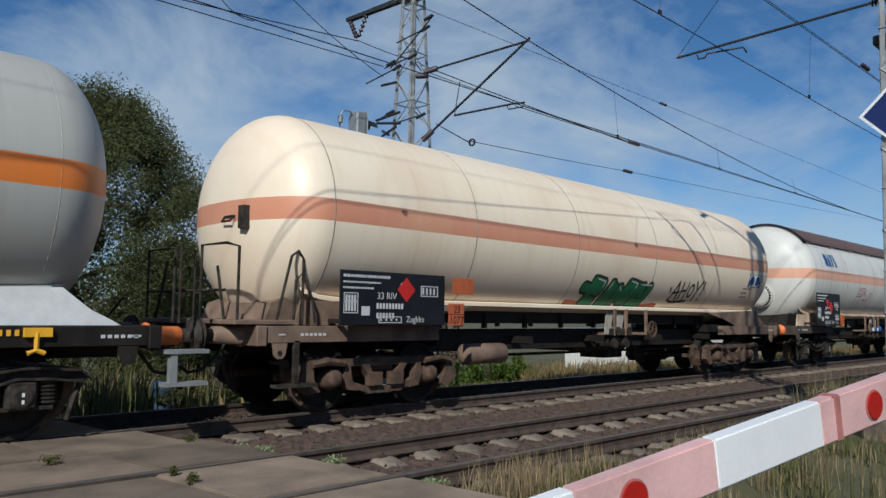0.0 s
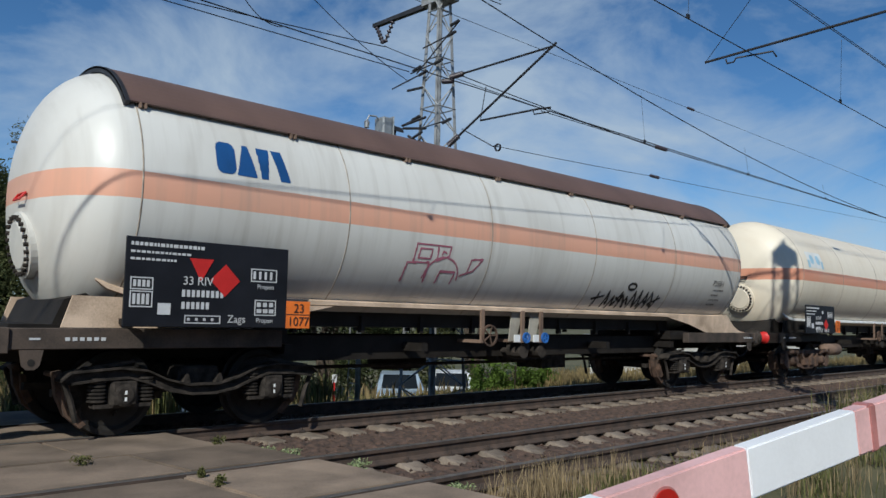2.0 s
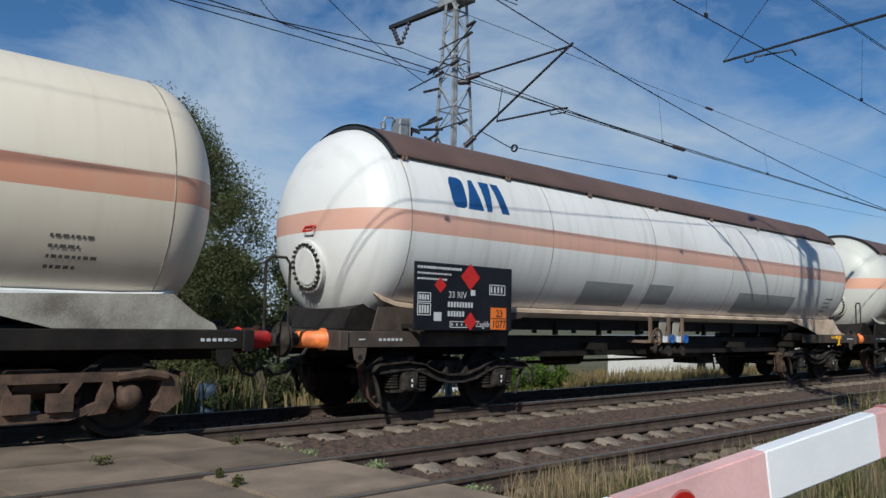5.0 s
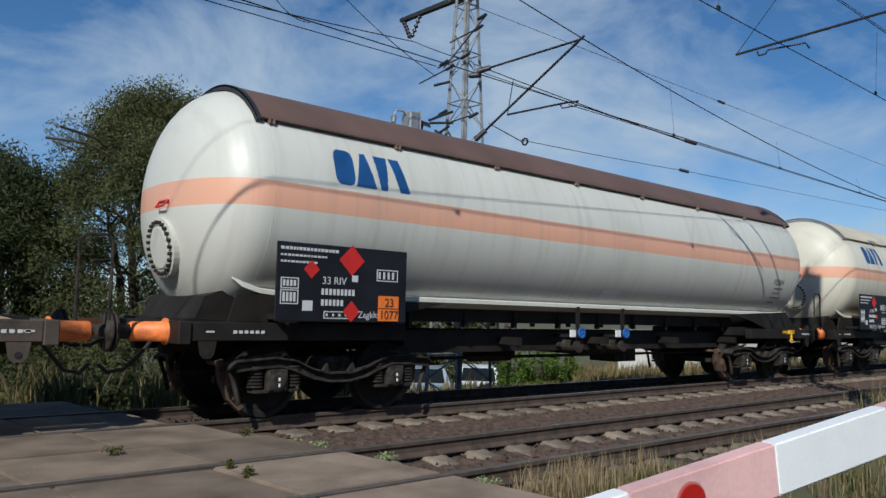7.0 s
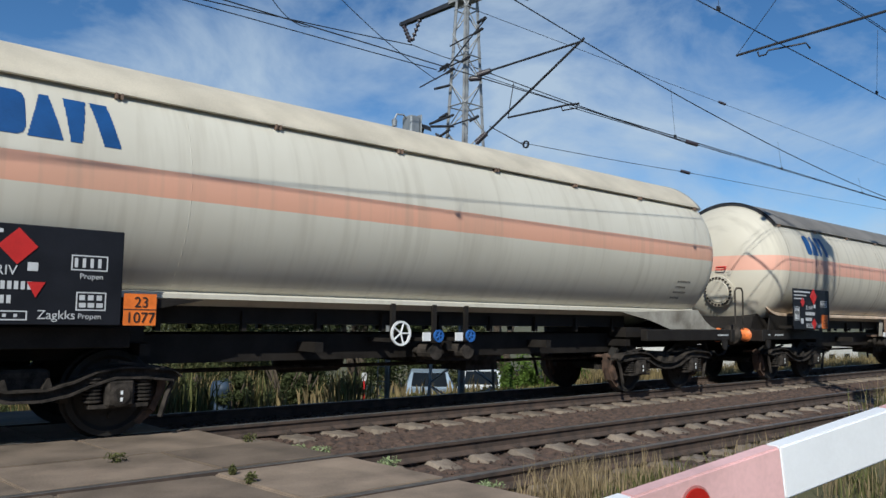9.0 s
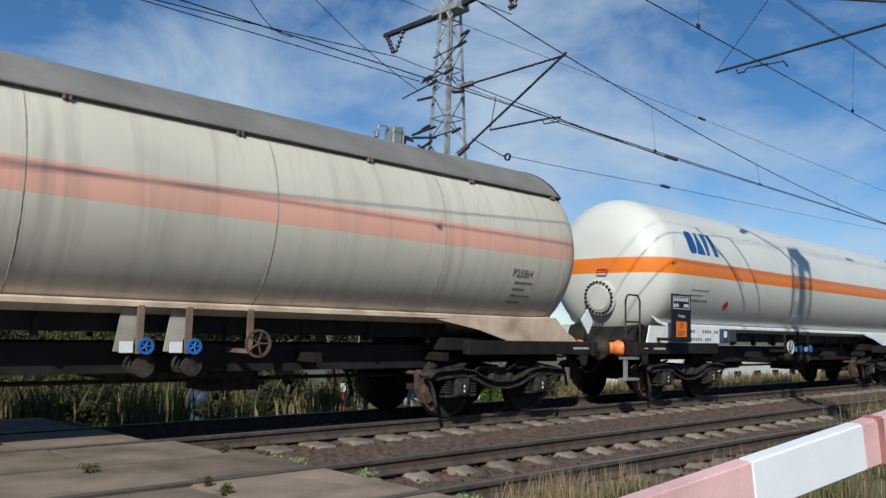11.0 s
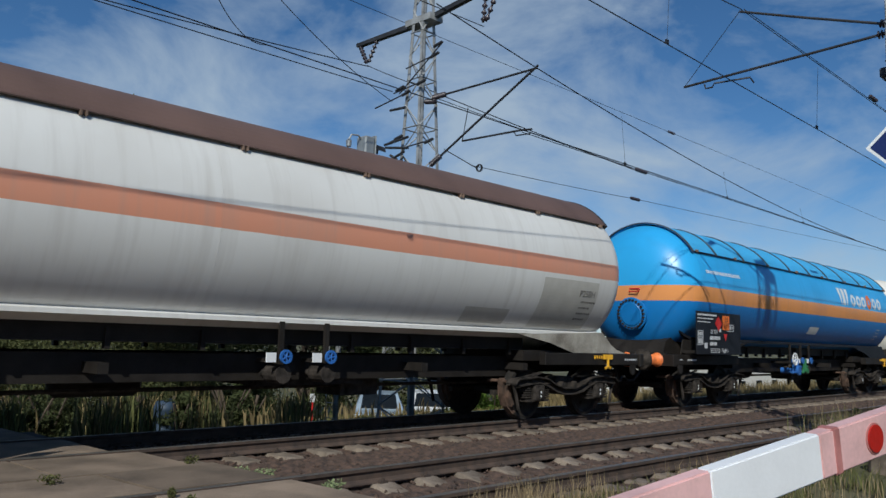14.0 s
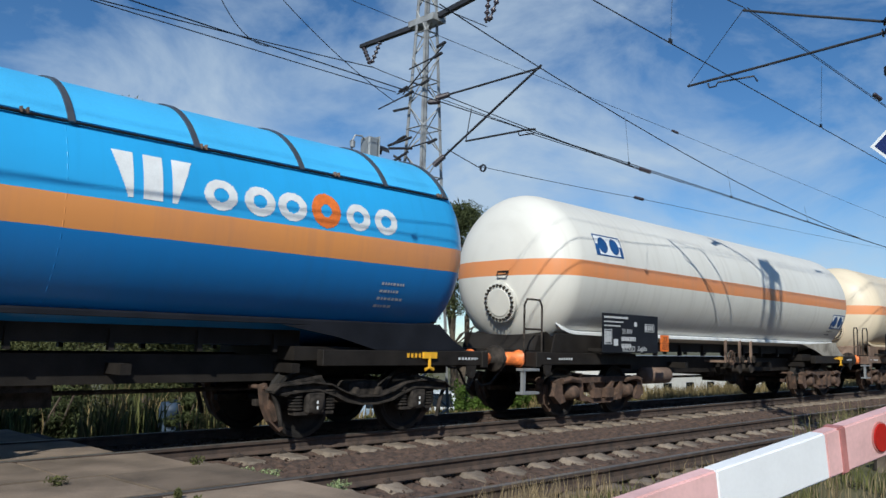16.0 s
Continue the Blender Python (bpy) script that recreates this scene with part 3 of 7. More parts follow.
def build_far_mast():
    X, Y = 11.83, 12.69
    mast = new_thing("catenary_mast", "grey steel lattice catenary mast with cantilevers beyond the tracks", "mast")
    bm = lattice(bmesh.new(), X, Y, -0.7, 10.6, 1.08, 0.22, 20, leg=0.08, brace=0.017)
    box(bm, X - 0.2, X + 0.2, Y - 0.42, Y + 0.42, 8.55, 8.70)
    part("lattice", bm, M["mast"], mast)
    bm = bmesh.new()
    box(bm, X - 0.8, X + 0.8, Y - 0.8, Y + 0.8, -1.1, -0.55, 0.05)
    part("foundation", bm, M["sleeper"], mast)
    for y0, z0, y1, z1 in ((13.0, 8.63, 15.1, 8.66), (12.4, 8.66, 9.7, 8.95)):
        bm = bmesh.new()
        vs = []
        for y, z, w in ((y0, z0, 0.058), (y1, z1, 0.045)):
            for dx, dd in ((-1, -1), (1, -1), (1, 1), (-1, 1)):
                vs.append(bm.verts.new((X + dx * 0.06, y, z + dd * w)))
        for q in ((0, 1, 5, 4), (1, 2, 6, 5), (2, 3, 7, 6), (3, 0, 4, 7), (0, 3, 2, 1), (4, 5, 6, 7)):
            bm.faces.new([vs[i] for i in q])
        bmesh.ops.recalc_face_normals(bm, faces=bm.faces)
        part("crossarm", bm, M["mast_dark"], mast)
    for a, b in (((X, 15.0, 8.62), (X, 14.72, 8.12)), ((X, 14.35, 8.62), (X, 14.66, 8.12)), ((X, 10.75, 8.82), (X, 10.83, 8.1)), ((X, 10.35, 8.85), (X, 10.75, 8.1))):
        bm = insulator(bmesh.new(), a, b, 0.062, 5)
        part("insulator", bm, M["insulator"], mast, smooth=True)
    # cantilever over the far track
    bm = tube(bmesh.new(), [(X, 12.3, 6.74), (X, 9.36, 6.75)], 0.024)
    part("top_tie", bm, M["mast_dark"], mast)
    bm = tube(bmesh.new(), [(X, 12.3, 5.2), (X, 9.32, 6.80)], 0.025)
    tube(bm, [(X, 11.35, 5.59), (X, 11.2, 6.3)], 0.010, 6)
    part("cantilever_tube", bm, M["mast_dark"], mast)
    bm = tube(bmesh.new(), [(X, 11.35, 5.59), (X, 9.75, 5.55), (X, 9.45, 5.52)], 0.022)
    tube(bm, [(X, 9.9, 5.55), (X, 9.86, 5.46), (X, 9.49, 5.44)], 0.014, 6)
    part("registration_arm", bm, M["mast_dark"], mast)
    for a, b in (((X, 12.3, 6.74), (X, 11.9, 6.74)), ((X, 12.32, 5.19), (X, 12.0, 5.36)), ((X, 12.55, 6.7), (X, 12.2, 6.64))):
        part("insulator", insulator(bmesh.new(), a, b, 0.065, 6), M["insulator"], mast, smooth=True)
    # short levers and clamps round the lattice
    rnd = random.Random(8)
    for y0, z0, y1, z1 in ((12.85, 7.45, 11.8, 7.58), (13.05, 6.9, 11.7, 7.8), (13.9, 6.72, 12.7, 6.9), (13.35, 5.8, 12.9, 5.9), (12.9, 5.6, 11.9, 5.66), (13.2, 7.0, 12.9, 7.05), (13.25, 6.95, 12.2, 7.05)):
        bm = tube(bmesh.new(), [(X - 0.35, y0, z0), (X - 0.33, y1, z1)], 0.016, 6)
        tube(bm, [(X - 0.36, y1 + 0.25, z1 - 0.06), (X - 0.34, y1 + 0.02, z1)], 0.035, 8)
        part("lever", bm, M["mast_dark"], mast)
    for k in range(5):
        a = rnd.uniform(5.3, 7.2)
        bm = tube(bmesh.new(), [(X - 0.45, 13.2 + rnd.uniform(-0.1, 0.2), a), (X - 0.4, 12.9 + rnd.uniform(-0.3, 0.1), a + rnd.uniform(-0.2, 0.2))], 0.03, 7)
        part("clamp", bm, M["mast_dark"], mast)
    # drop wire with a tensioning ring
    bm = lathe(bmesh.new(), [(-0.02, 0.06), (0.02, 0.06), (0.02, 0.085), (-0.02, 0.085), (-0.02, 0.06)], "x", (X + 0.4, 11.2, 5.05), 16, closed=False)
    tube(bm, [(X + 0.3, 12.2, 5.6), (X + 0.4, 11.3, 5.07)], 0.012, 5)
    part("tension_ring", bm, M["mast_dark"], mast)


build_far_mast()


def build_near_mast():
    X, Y = 12.45, 2.95
    mast = new_thing("catenary_mast", "grey steel lattice catenary mast beside the near track", "mast")
    bm = lattice(bmesh.new(), X, Y, -0.3, 10.2, 0.66, 0.46, 18, leg=0.075, brace=0.016)
    part("lattice", bm, M["mast"], mast)
    bm = box(bmesh.new(), X - 0.6, X + 0.6, Y - 0.6, Y + 0.6, -0.6, 0.05, 0.05)
    part("foundation", bm, M["sleeper"], mast)
    part("cantilever_tube", tube(bmesh.new(), [(X, 3.2, 6.05), (X, 6.52, 5.91)], 0.023), M["mast_dark"], mast)
    part("strut", tube(bmesh.new(), [(X, 3.2, 6.16), (X, 4.4, 6.60), (X, 5.5, 7.02)], 0.021), M["mast_dark"], mast)
    part("stay_wire", tube(bmesh.new(), [(X, 6.5, 5.93), (X, 5.5, 7.02)], 0.006, 5), M["wire"], mast)
    part("registration_arm", tube(bmesh.new(), [(X, 6.14, 5.88), (X, 6.12, 5.80), (X, 6.0, 5.80), (X, 5.96, 5.86), (X + 0.2, 5.42, 5.90), (X + 0.3, 5.40, 5.83)], 0.016, 6), M["mast_dark"], mast)
    bm = box(bmesh.new(), X - 0.22, X + 0.22, Y - 0.22, Y + 0.22, 9.70, 10.28, 0.09)
    part("mast_head", bm, M["mast"], mast)
    bm = tube(bmesh.new(), [(X, 3.1, 9.45), (X, 4.0, 9.15), (X, 5.05, 8.70)], 0.035)
    box(bm, X - 0.05, X + 0.05, 4.75, 4.90, 8.62, 8.78)
    part("top_arm", bm, M["mast_dark"], mast)
    part("insulator", insulator(bmesh.new(), (X, 4.82, 8.66), (X, 5.0, 8.2), 0.07, 5), M["insulator"], mast, smooth=True)
    part("insulator", insulator(bmesh.new(), (X, 2.95, 10.27), (X, 2.95, 10.56), 0.05, 4), M["insulator"], mast, smooth=True)
    for a, b in (((X, 3.12, 6.05), (X, 3.4, 6.045)), ((X, 3.12, 6.14), (X, 3.36, 6.22))):
        part("insulator", insulator(bmesh.new(), a, b, 0.065, 6), M["insulator"], mast, smooth=True)
    bm = box(bmesh.new(), X - 0.12, X + 0.25, 3.15, 3.36, 5.35, 5.5, 0.02)
    part("bracket", bm, M["mast_dark"], mast)
    part("jumper", tube(bmesh.new(), [(X + 0.1, 3.3, 5.4), (X + 1.0, 3.55, 5.05), (X + 1.1, 3.5, 4.6)], 0.009, 5), M["wire"], mast)
    sign = new_thing("mast_sign", "dark blue diamond sign with a white border on the mast", "sign")
    c = Vector((12.1, 2.93, 4.26))
    for name, half, x0, x1, mat in (("border", 0.58, 0.0, 0.02, M["white"]), ("face", 0.52, -0.004, 0.0, M["blue_sign"])):
        bm = bmesh.new()
        a = [bm.verts.new((c.x + x0, c.y + half * s, c.z + half * t)) for s, t in ((1, 0), (0, 1), (-1, 0), (0, -1))]
        b = [bm.verts.new((c.x + x1, c.y + half * s, c.z + half * t)) for s, t in ((1, 0), (0, 1), (-1, 0), (0, -1))]
        bm.faces.new(a)
        bm.faces.new(b[::-1])
        for k in range(4):
            bm.faces.new((a[k], b[k], b[(k + 1) % 4], a[(k + 1) % 4]))
        bmesh.ops.recalc_face_normals(bm, faces=bm.faces)
        part(name, bm, mat, sign)
    bm = box(bmesh.new(), c.x + 0.02, 12.3, 2.85, 3.0, 4.2, 4.3)
    part("bracket", bm, M["mast_dark"], sign)


build_near_mast()


def build_wires():
    def line(name, label, a, b, r, sag=0.0, n=30):
        t = new_thing(name, label, "wire", "overhead line wires")
        part("cable", wire(bmesh.new(), a, b, r, sag, n), M["wire"], t)
        return t
    line("contact_wire", "dark copper contact wire over the near track", (-50, YN + 0.1, 5.82), (200, YN - 0.2, 5.86), 0.009)
    line("messenger_wire", "dark messenger wire over the near track", (-27.5, 5.5, 7.1), (12.45, 5.5, 7.08), 0.009, 1.22)
    line("messenger_wire", "dark messenger wire over the near track", (-67.5, 5.5, 7.1), (-27.5, 5.5, 7.1), 0.009, 1.22)
    line("feeder_wire", "thin dark feeder wire along the mast heads of the near track", (-60, 2.95, 10.4), (12.45, 2.95, 10.56), 0.006, 0.1)
    line("feeder_wire", "thin dark feeder wire along the mast heads of the near track", (12.45, 2.95, 10.56), (90, 2.95, 10.9), 0.006, 0.1)
    line("messenger_wire", "dark messenger wire over the near track", (12.45, 5.5, 7.08), (75, 5.6, 7.5), 0.008, -0.05)
    line("messenger_wire", "second dark messenger wire over the near track", (12.45, 5.42, 7.04), (75, 5.6, 7.3), 0.007, -0.1)
    line("contact_wire", "dark copper contact wire over the far track", (-50, YF, 5.55), (11.83, YF, 5.46), 0.010)
    line("contact_wire", "dark copper contact wire over the far track", (11.83, YF, 5.46), (200, YF, 5.44), 0.012)
    line("contact_wire", "second dark wire over the far track", (11.83, YF + 0.2, 5.50), (75, YF + 0.1, 5.55), 0.009)
    line("messenger_wire", "dark messenger wire over the far track", (-50, 10.8, 8.3), (11.83, 10.8, 8.0), 0.010, 0.5)
    line("messenger_wire", "dark messenger wire falling along the far track", (9.3, 9.65, 7.32), (31.4, 9.6, 5.52), 0.012, 0.36)
    line("feeder_wire", "dark feeder wire on the mast beyond the tracks", (-30, 14.65, 8.3), (11.83, 14.65, 8.02), 0.013, 1.0)
    line("feeder_wire", "dark feeder wire on the mast beyond the tracks", (-30, 14.6, 7.9), (12.6, 14.6, 7.56), 0.012, 0.28)
    line("feeder_wire", "dark feeder wire on the mast beyond the tracks", (11.83, 14.68, 8.05), (12.0, 12.6, 7.05), 0.010, 0.03)
    line("feeder_wire", "dark cable from the mast to the wires over the far track", (12.0, 12.6, 7.02), (16.0, 9.52, 5.40), 0.012, 0.03)
    line("feeder_wire", "dark cable from the mast to the wires over the far track", (12.1, 12.4, 6.80), (18.0, 9.6, 5.46), 0.009, 0.03)
    line("stay_wire", "steep dark stay wire running to the mast", (6.0, 14.6, 11.2), (12.6, 14.6, 7.3), 0.010, 0.48)
    line("stay_wire", "dark cross wire running to the mast", (7.2, 14.65, 9.2), (8.9, 14.65, 7.70), 0.010, 0.48)
    line("feeder_wire", "thin dark line wire beyond the tracks", (-50, 14.5, 9.4), (120, 14.5, 9.5), 0.008)
    line("feeder_wire", "thin dark line wire behind the train", (12.2, 11.3, 5.1), (20.7, 12.5, 5.78), 0.008, 0.02)
    line("feeder_wire", "thin dark line wire behind the train", (20.7, 12.5, 5.78), (75, 19.96, 10.0), 0.008, 0.05)
    line("feeder_wire", "thin dark cross wire between the two masts", (12.45, 3.0, 8.9), (11.83, 12.4, 9.9), 0.007)
    for x, y, z0, z1 in ((10.21, YN, 5.83, 6.80), (16.25, YN, 5.84, 7.1), (22.5, YN, 5.84, 7.1), (29, YN, 5.85, 7.15), (4.0, YN, 5.83, 6.20), (15.3, YF, 5.45, 6.6), (20.5, YF, 5.45, 6.2), (26, YF, 5.45, 5.95)):
        t = new_thing("dropper", "thin dropper between messenger and contact wire", "wire", "droppers")
        bm = tube(bmesh.new(), [(x, y, z0 + 0.03), (x, y - 0.05 if y < 7 else y + 0.1, z1)], 0.0035, 5)
        part("rod", bm, M["wire"], t)
        bm = box(bmesh.new(), x - 0.035, x + 0.035, y - 0.015, y + 0.015, z0 - 0.015, z0 + 0.045)
        part("clip", bm, M["wire"], t)
    for x, y, z in ((16.0, YF, 5.42), (19.6, 5.5, 7.25), (20.7, 12.5, 5.78), (26.6, 14.5, 9.45)):
        t = new_thing("line_insulator", "small dark insulator in an overhead wire", "insulator")
        part("body", insulator(bmesh.new(), (x - 0.25, y, z), (x + 0.25, y, z), 0.05, 5), M["insulator"], t, smooth=True)


build_wires()


# ---- the train ----
def run(t):
    """Metres that the train has gone at t seconds."""
    return 10.05 * t + 0.024 * t * t


DOME = 0.80
MARGIN = 1.58


def dome_x(rho):
    """How far the dished end stands out at a share rho of the radius."""
    return DOME * (1 - rho ** 2.3) ** (1 / 2.1)


def tank_mesh(L, m0, m1):
    prof = []
    for i in range(15):
        rho = math.sin(math.pi / 2 * i / 14)
        prof.append((m0 - dome_x(rho), rho * TANK_R))
    n = 20
    for i in range(1, n):
        prof.append((m0 + (L - m0 - m1) * i / n, TANK_R))
    for i in range(15):
        rho = math.sin(math.pi / 2 * (14 - i) / 14)
        prof.append((L - m1 + dome_x(rho), rho * TANK_R))
    return lathe(bmesh.new(), prof, "x", (0, 0, TANK_Z), 80, closed=False)


def shell(bm, x0, x1, a0, a1, r0, r1, n=18, m=1):
    """A piece of a tube's wall: angles from the top, degrees, towards -y."""
    rows = []
    for i in range(n + 1):
        a = radians(a0 + (a1 - a0) * i / n)
        rows.append([(r * -math.sin(a), TANK_Z + r * math.cos(a)) for r in (r0, r1)])
    xs = [x0 + (x1 - x0) * k / m for k in range(m + 1)]
    g = [[[bm.verts.new((x, *p)) for p in row] for row in rows] for x in xs]
    for k in range(m):
        for i in range(n):
            for s in (0, 1):
                bm.faces.new((g[k][i][s], g[k + 1][i][s], g[k + 1][i + 1][s], g[k][i + 1][s]))
        for i in (0, n):
            bm.faces.new((g[k][i][0], g[k + 1][i][0], g[k + 1][i][1], g[k][i][1]))
    for k in (0, m):
        for i in range(n):
            bm.faces.new((g[k][i][0], g[k][i][1], g[k][i + 1][1], g[k][i + 1][0]))
    bmesh.ops.recalc_face_normals(bm, faces=bm.faces)
    return bm


def on_tank(bm, inside, x0, x1, z0, z1, step=0.011, lift=0.004):
    """A flat film on the near side of the tank, cell by cell where inside(x, z) holds."""
    nx, nz = max(1, round((x1 - x0) / step)), max(1, round((z1 - z0) / step))
    made = {}

    def vert(i, j):
        if (i, j) not in made:
            z = z0 + (z1 - z0) * j / nz
            d = min(abs(z - TANK_Z), TANK_R - 0.01)
            r = TANK_R + lift
            made[i, j] = bm.verts.new((x0 + (x1 - x0) * i / nx, -math.sqrt(r * r - d * d), z))
        return made[i, j]
    for i in range(nx):
        for j in range(nz):
            if inside(x0 + (x1 - x0) * (i + 0.5) / nx, z0 + (z1 - z0) * (j + 0.5) / nz):
                bm.faces.new((vert(i, j), vert(i + 1, j), vert(i + 1, j + 1), vert(i, j + 1)))
    return bm


def strokes(lines, w):
    """inside() for a set of painted strokes."""
    segs = [(Vector(a), Vector(b)) for ln in lines for a, b in zip(ln, ln[1:])]

    def inside(x, z):
        p = Vector((x, z))
        for a, b in segs:
            d = b - a
            t = max(0, min(1, (p - a).dot(d) / max(d.length_squared, 1e-9)))
            if (a + d * t - p).length < w:
                return True
        return False
    return inside


def wheelset_mesh():
    bm = bmesh.new()
    for s in (-1, 1):
        y = s * 0.7175
        prof = [(s * -0.070, 0.0), (s * -0.070, 0.09), (s * -0.03, 0.12), (s * 0.0, 0.36), (s * -0.055, 0.40), (s * -0.065, 0.487), (s * -0.045, 0.492), (s * -0.030, 0.463), (s * 0.066, 0.455), (s * 0.07, 0.40), (s * 0.035, 0.36), (s * 0.03, 0.12), (s * 0.08, 0.09), (s * 0.08, 0.0)]
        lathe(bm, prof, "y", (0, y, 0), 36, closed=False)
    tube(bm, [(0, -1.06, 0), (0, 1.06, 0)], 0.08, 12)
    for s in (-1, 1):
        for k in range(5):
            a = 2 * math.pi * k / 5
            tube(bm, [(0.24 * math.cos(a), s * 0.745, 0.24 * math.sin(a)), (0.24 * math.cos(a), s * 0.775, 0.24 * math.sin(a))], 0.035, 7)
    return bm


def side_frame_mesh():
    """Welded bogie side frame with its bowed sole bar."""
    top = [(-1.55, 0.62), (-1.45, 0.70), (-0.95, 0.735), (-0.66, 0.70), (-0.44, 0.60), (-0.18, 0.53), (0.18, 0.53), (0.44, 0.60), (0.66, 0.70), (0.95, 0.735), (1.45, 0.70), (1.55, 0.62)]
    bot = [(1.45, 0.585), (1.15, 0.62), (0.85, 0.63), (0.62, 0.56), (0.40, 0.47), (0.15, 0.425), (-0.15, 0.425), (-0.40, 0.47), (-0.62, 0.56), (-0.85, 0.63), (-1.15, 0.62), (-1.45, 0.585)]
    bm = prism(bmesh.new(), top + bot, -0.05, 0.05)
    # flanges
    for line in (top, bot[::-1]):
        for (xa, za), (xb, zb) in zip(line, line[1:]):
            vs = [bm.verts.new(p) for p in ((xa, -0.12, za), (xb, -0.12, zb), (xb, 0.10, zb), (xa, 0.10, za), (xa, -0.12, za + 0.022), (xb, -0.12, zb + 0.022), (xb, 0.10, zb + 0.022), (xa, 0.10, za + 0.022))]
            for q in ((0, 1, 2, 3), (4, 5, 6, 7), (0, 1, 5, 4), (2, 3, 7, 6)):
                bm.faces.new([vs[i] for i in q])
    for s in (-1, 1):
        prism(bm, [(s * 0.20 - 0.045, 0.555), (s * 0.20 + 0.045, 0.555), (s * 0.20 + 0.012, 0.66), (s * 0.20 - 0.012, 0.66)], -0.09, 0.02)
        prism(bm, [(s * 1.42, 0.735), (s * 0.80, 0.83), (s * 0.78, 0.80), (s * 1.42, 0.70)], -0.06, -0.02)
        tube(bm, [(s * 1.5, -0.02, 0.62), (s * 1.42, -0.02, 0.42), (s * 1.36, -0.02, 0.2)], 0.03, 6)
        box(bm, s * 1.30 - 0.06, s * 1.30 + 0.06, 0.18, 0.32, 0.25, 0.62)
    bmesh.ops.recalc_face_normals(bm, faces=bm.faces)
    return bm


def cast_frame_mesh():
    """Older pressed-plate side frame with a deep waist and openings between the axles."""
    bm = bmesh.new()
    prism(bm, [(-1.42, 0.66), (-1.25, 0.72), (1.25, 0.72), (1.42, 0.66), (1.40, 0.60), (1.22, 0.62), (-1.22, 0.62), (-1.40, 0.60)], -0.06, 0.06)
    prism(bm, [(-0.62, 0.34), (-0.30, 0.24), (0.30, 0.24), (0.62, 0.34), (0.62, 0.42), (0.28, 0.32), (-0.28, 0.32), (-0.62, 0.42)], -0.06, 0.06)
    for s in (-1, 1):
        prism(bm, [(s * 1.40, 0.66), (s * 1.48, 0.40), (s * 1.30, 0.26), (s * 1.12, 0.30), (s * 1.22, 0.45), (s * 1.24, 0.62)], -0.07, 0.05)
        prism(bm, [(s * 0.70, 0.64), (s * 0.62, 0.62), (s * 0.58, 0.40), (s * 0.48, 0.28), (s * 0.66, 0.30), (s * 0.74, 0.46)], -0.07, 0.05)
        prism(bm, [(s * 0.10, 0.30), (s * 0.20, 0.30), (s * 0.42, 0.63), (s * 0.30, 0.64)], -0.08, 0.03)
        box(bm, s * 0.20 - 0.12, s * 0.20 + 0.12, -0.12, -0.02, 0.34, 0.52)
        tube(bm, [(s * 1.28, -0.1, 0.66), (s * 1.05, -0.12, 0.70), (s * 0.75, -0.1, 0.66)], 0.05, 7)
    bmesh.ops.recalc_face_normals(bm, faces=bm.faces)
    return bm


def spring_mesh():
    prof, n = [(0.0, 0.0)], 6
    for i in range(n):
        z = 0.02 + 0.235 * i / n
        prof += [(z, 0.066), (z + 0.010, 0.100), (z + 0.026, 0.100), (z + 0.036, 0.066)]
    prof += [(0.26, 0.10), (0.28, 0.10), (0.28, 0.0)]
    return lathe(bmesh.new(), prof, "z", (0, 0, 0), 12, closed=False)


def axlebox_mesh():
    bm = box(bmesh.new(), -0.15, 0.15, -0.12, 0.12, -0.13, 0.17, 0.035)
    lathe(bm, [(-0.136, 0.0), (-0.136, 0.085), (-0.12, 0.12), (-0.04, 0.12)], "y", (0, 0, 0), 18, closed=False)
    box(bm, -0.30, -0.12, -0.08, 0.08, -0.13, -0.09)
    box(bm, 0.12, 0.30, -0.08, 0.08, -0.13, -0.09)
    return bm


def round_box_mesh():
    return lathe(bmesh.new(), [(-0.16, 0.0), (-0.16, 0.05), (-0.13, 0.105), (-0.06, 0.13), (0.0, 0.15), (0.12, 0.15)], "y", (0, 0, 0), 20, closed=False)


def mark_mesh():
    return box(bmesh.new(), -0.012, 0.012, -0.142, -0.137, -0.02, 0.02)


def brake_hanger_mesh():
    """Bent hanger with its brake block against the tread."""
    bm = prism(bmesh.new(), [(-0.06, 0.30), (0.02, 0.32), (0.07, 0.10), (0.16, -0.10), (0.30, -0.26), (0.24, -0.30), (0.08, -0.16), (-0.02, 0.06)], -0.05, 0.05)
    prism(bm, [(0.02, 0.20), (0.09, 0.18), (0.11, 0.02), (0.18, -0.12), (0.12, -0.16), (0.04, 0.0)], -0.12, 0.12)
    tube(bm, [(-0.02, -0.10, 0.27), (-0.02, 0.30, 0.27)], 0.03, 7)
    bmesh.ops.recalc_face_normals(bm, faces=bm.faces)
    return bm


def bolster_mesh():
    bm = box(bmesh.new(), -0.25, 0.25, -0.98, 0.98, 0.52, 0.74, 0.03)
    box(bm, -1.45, 1.45, -0.55, -0.45, 0.42, 0.50)
    box(bm, -1.45, 1.45, 0.45, 0.55, 0.42, 0.50)
    lathe(bm, [(0.0, 0.0), (0.0, 0.3), (0.14, 0.25), (0.14, 0.0)], "z", (0, 0, 0.74), 16, closed=False)
    for s in (-1, 1):
        box(bm, s * 0.42 - 0.04, s * 0.42 + 0.04, -0.85, 0.85, 0.38, 0.46)
    return bm


WHEELS = []


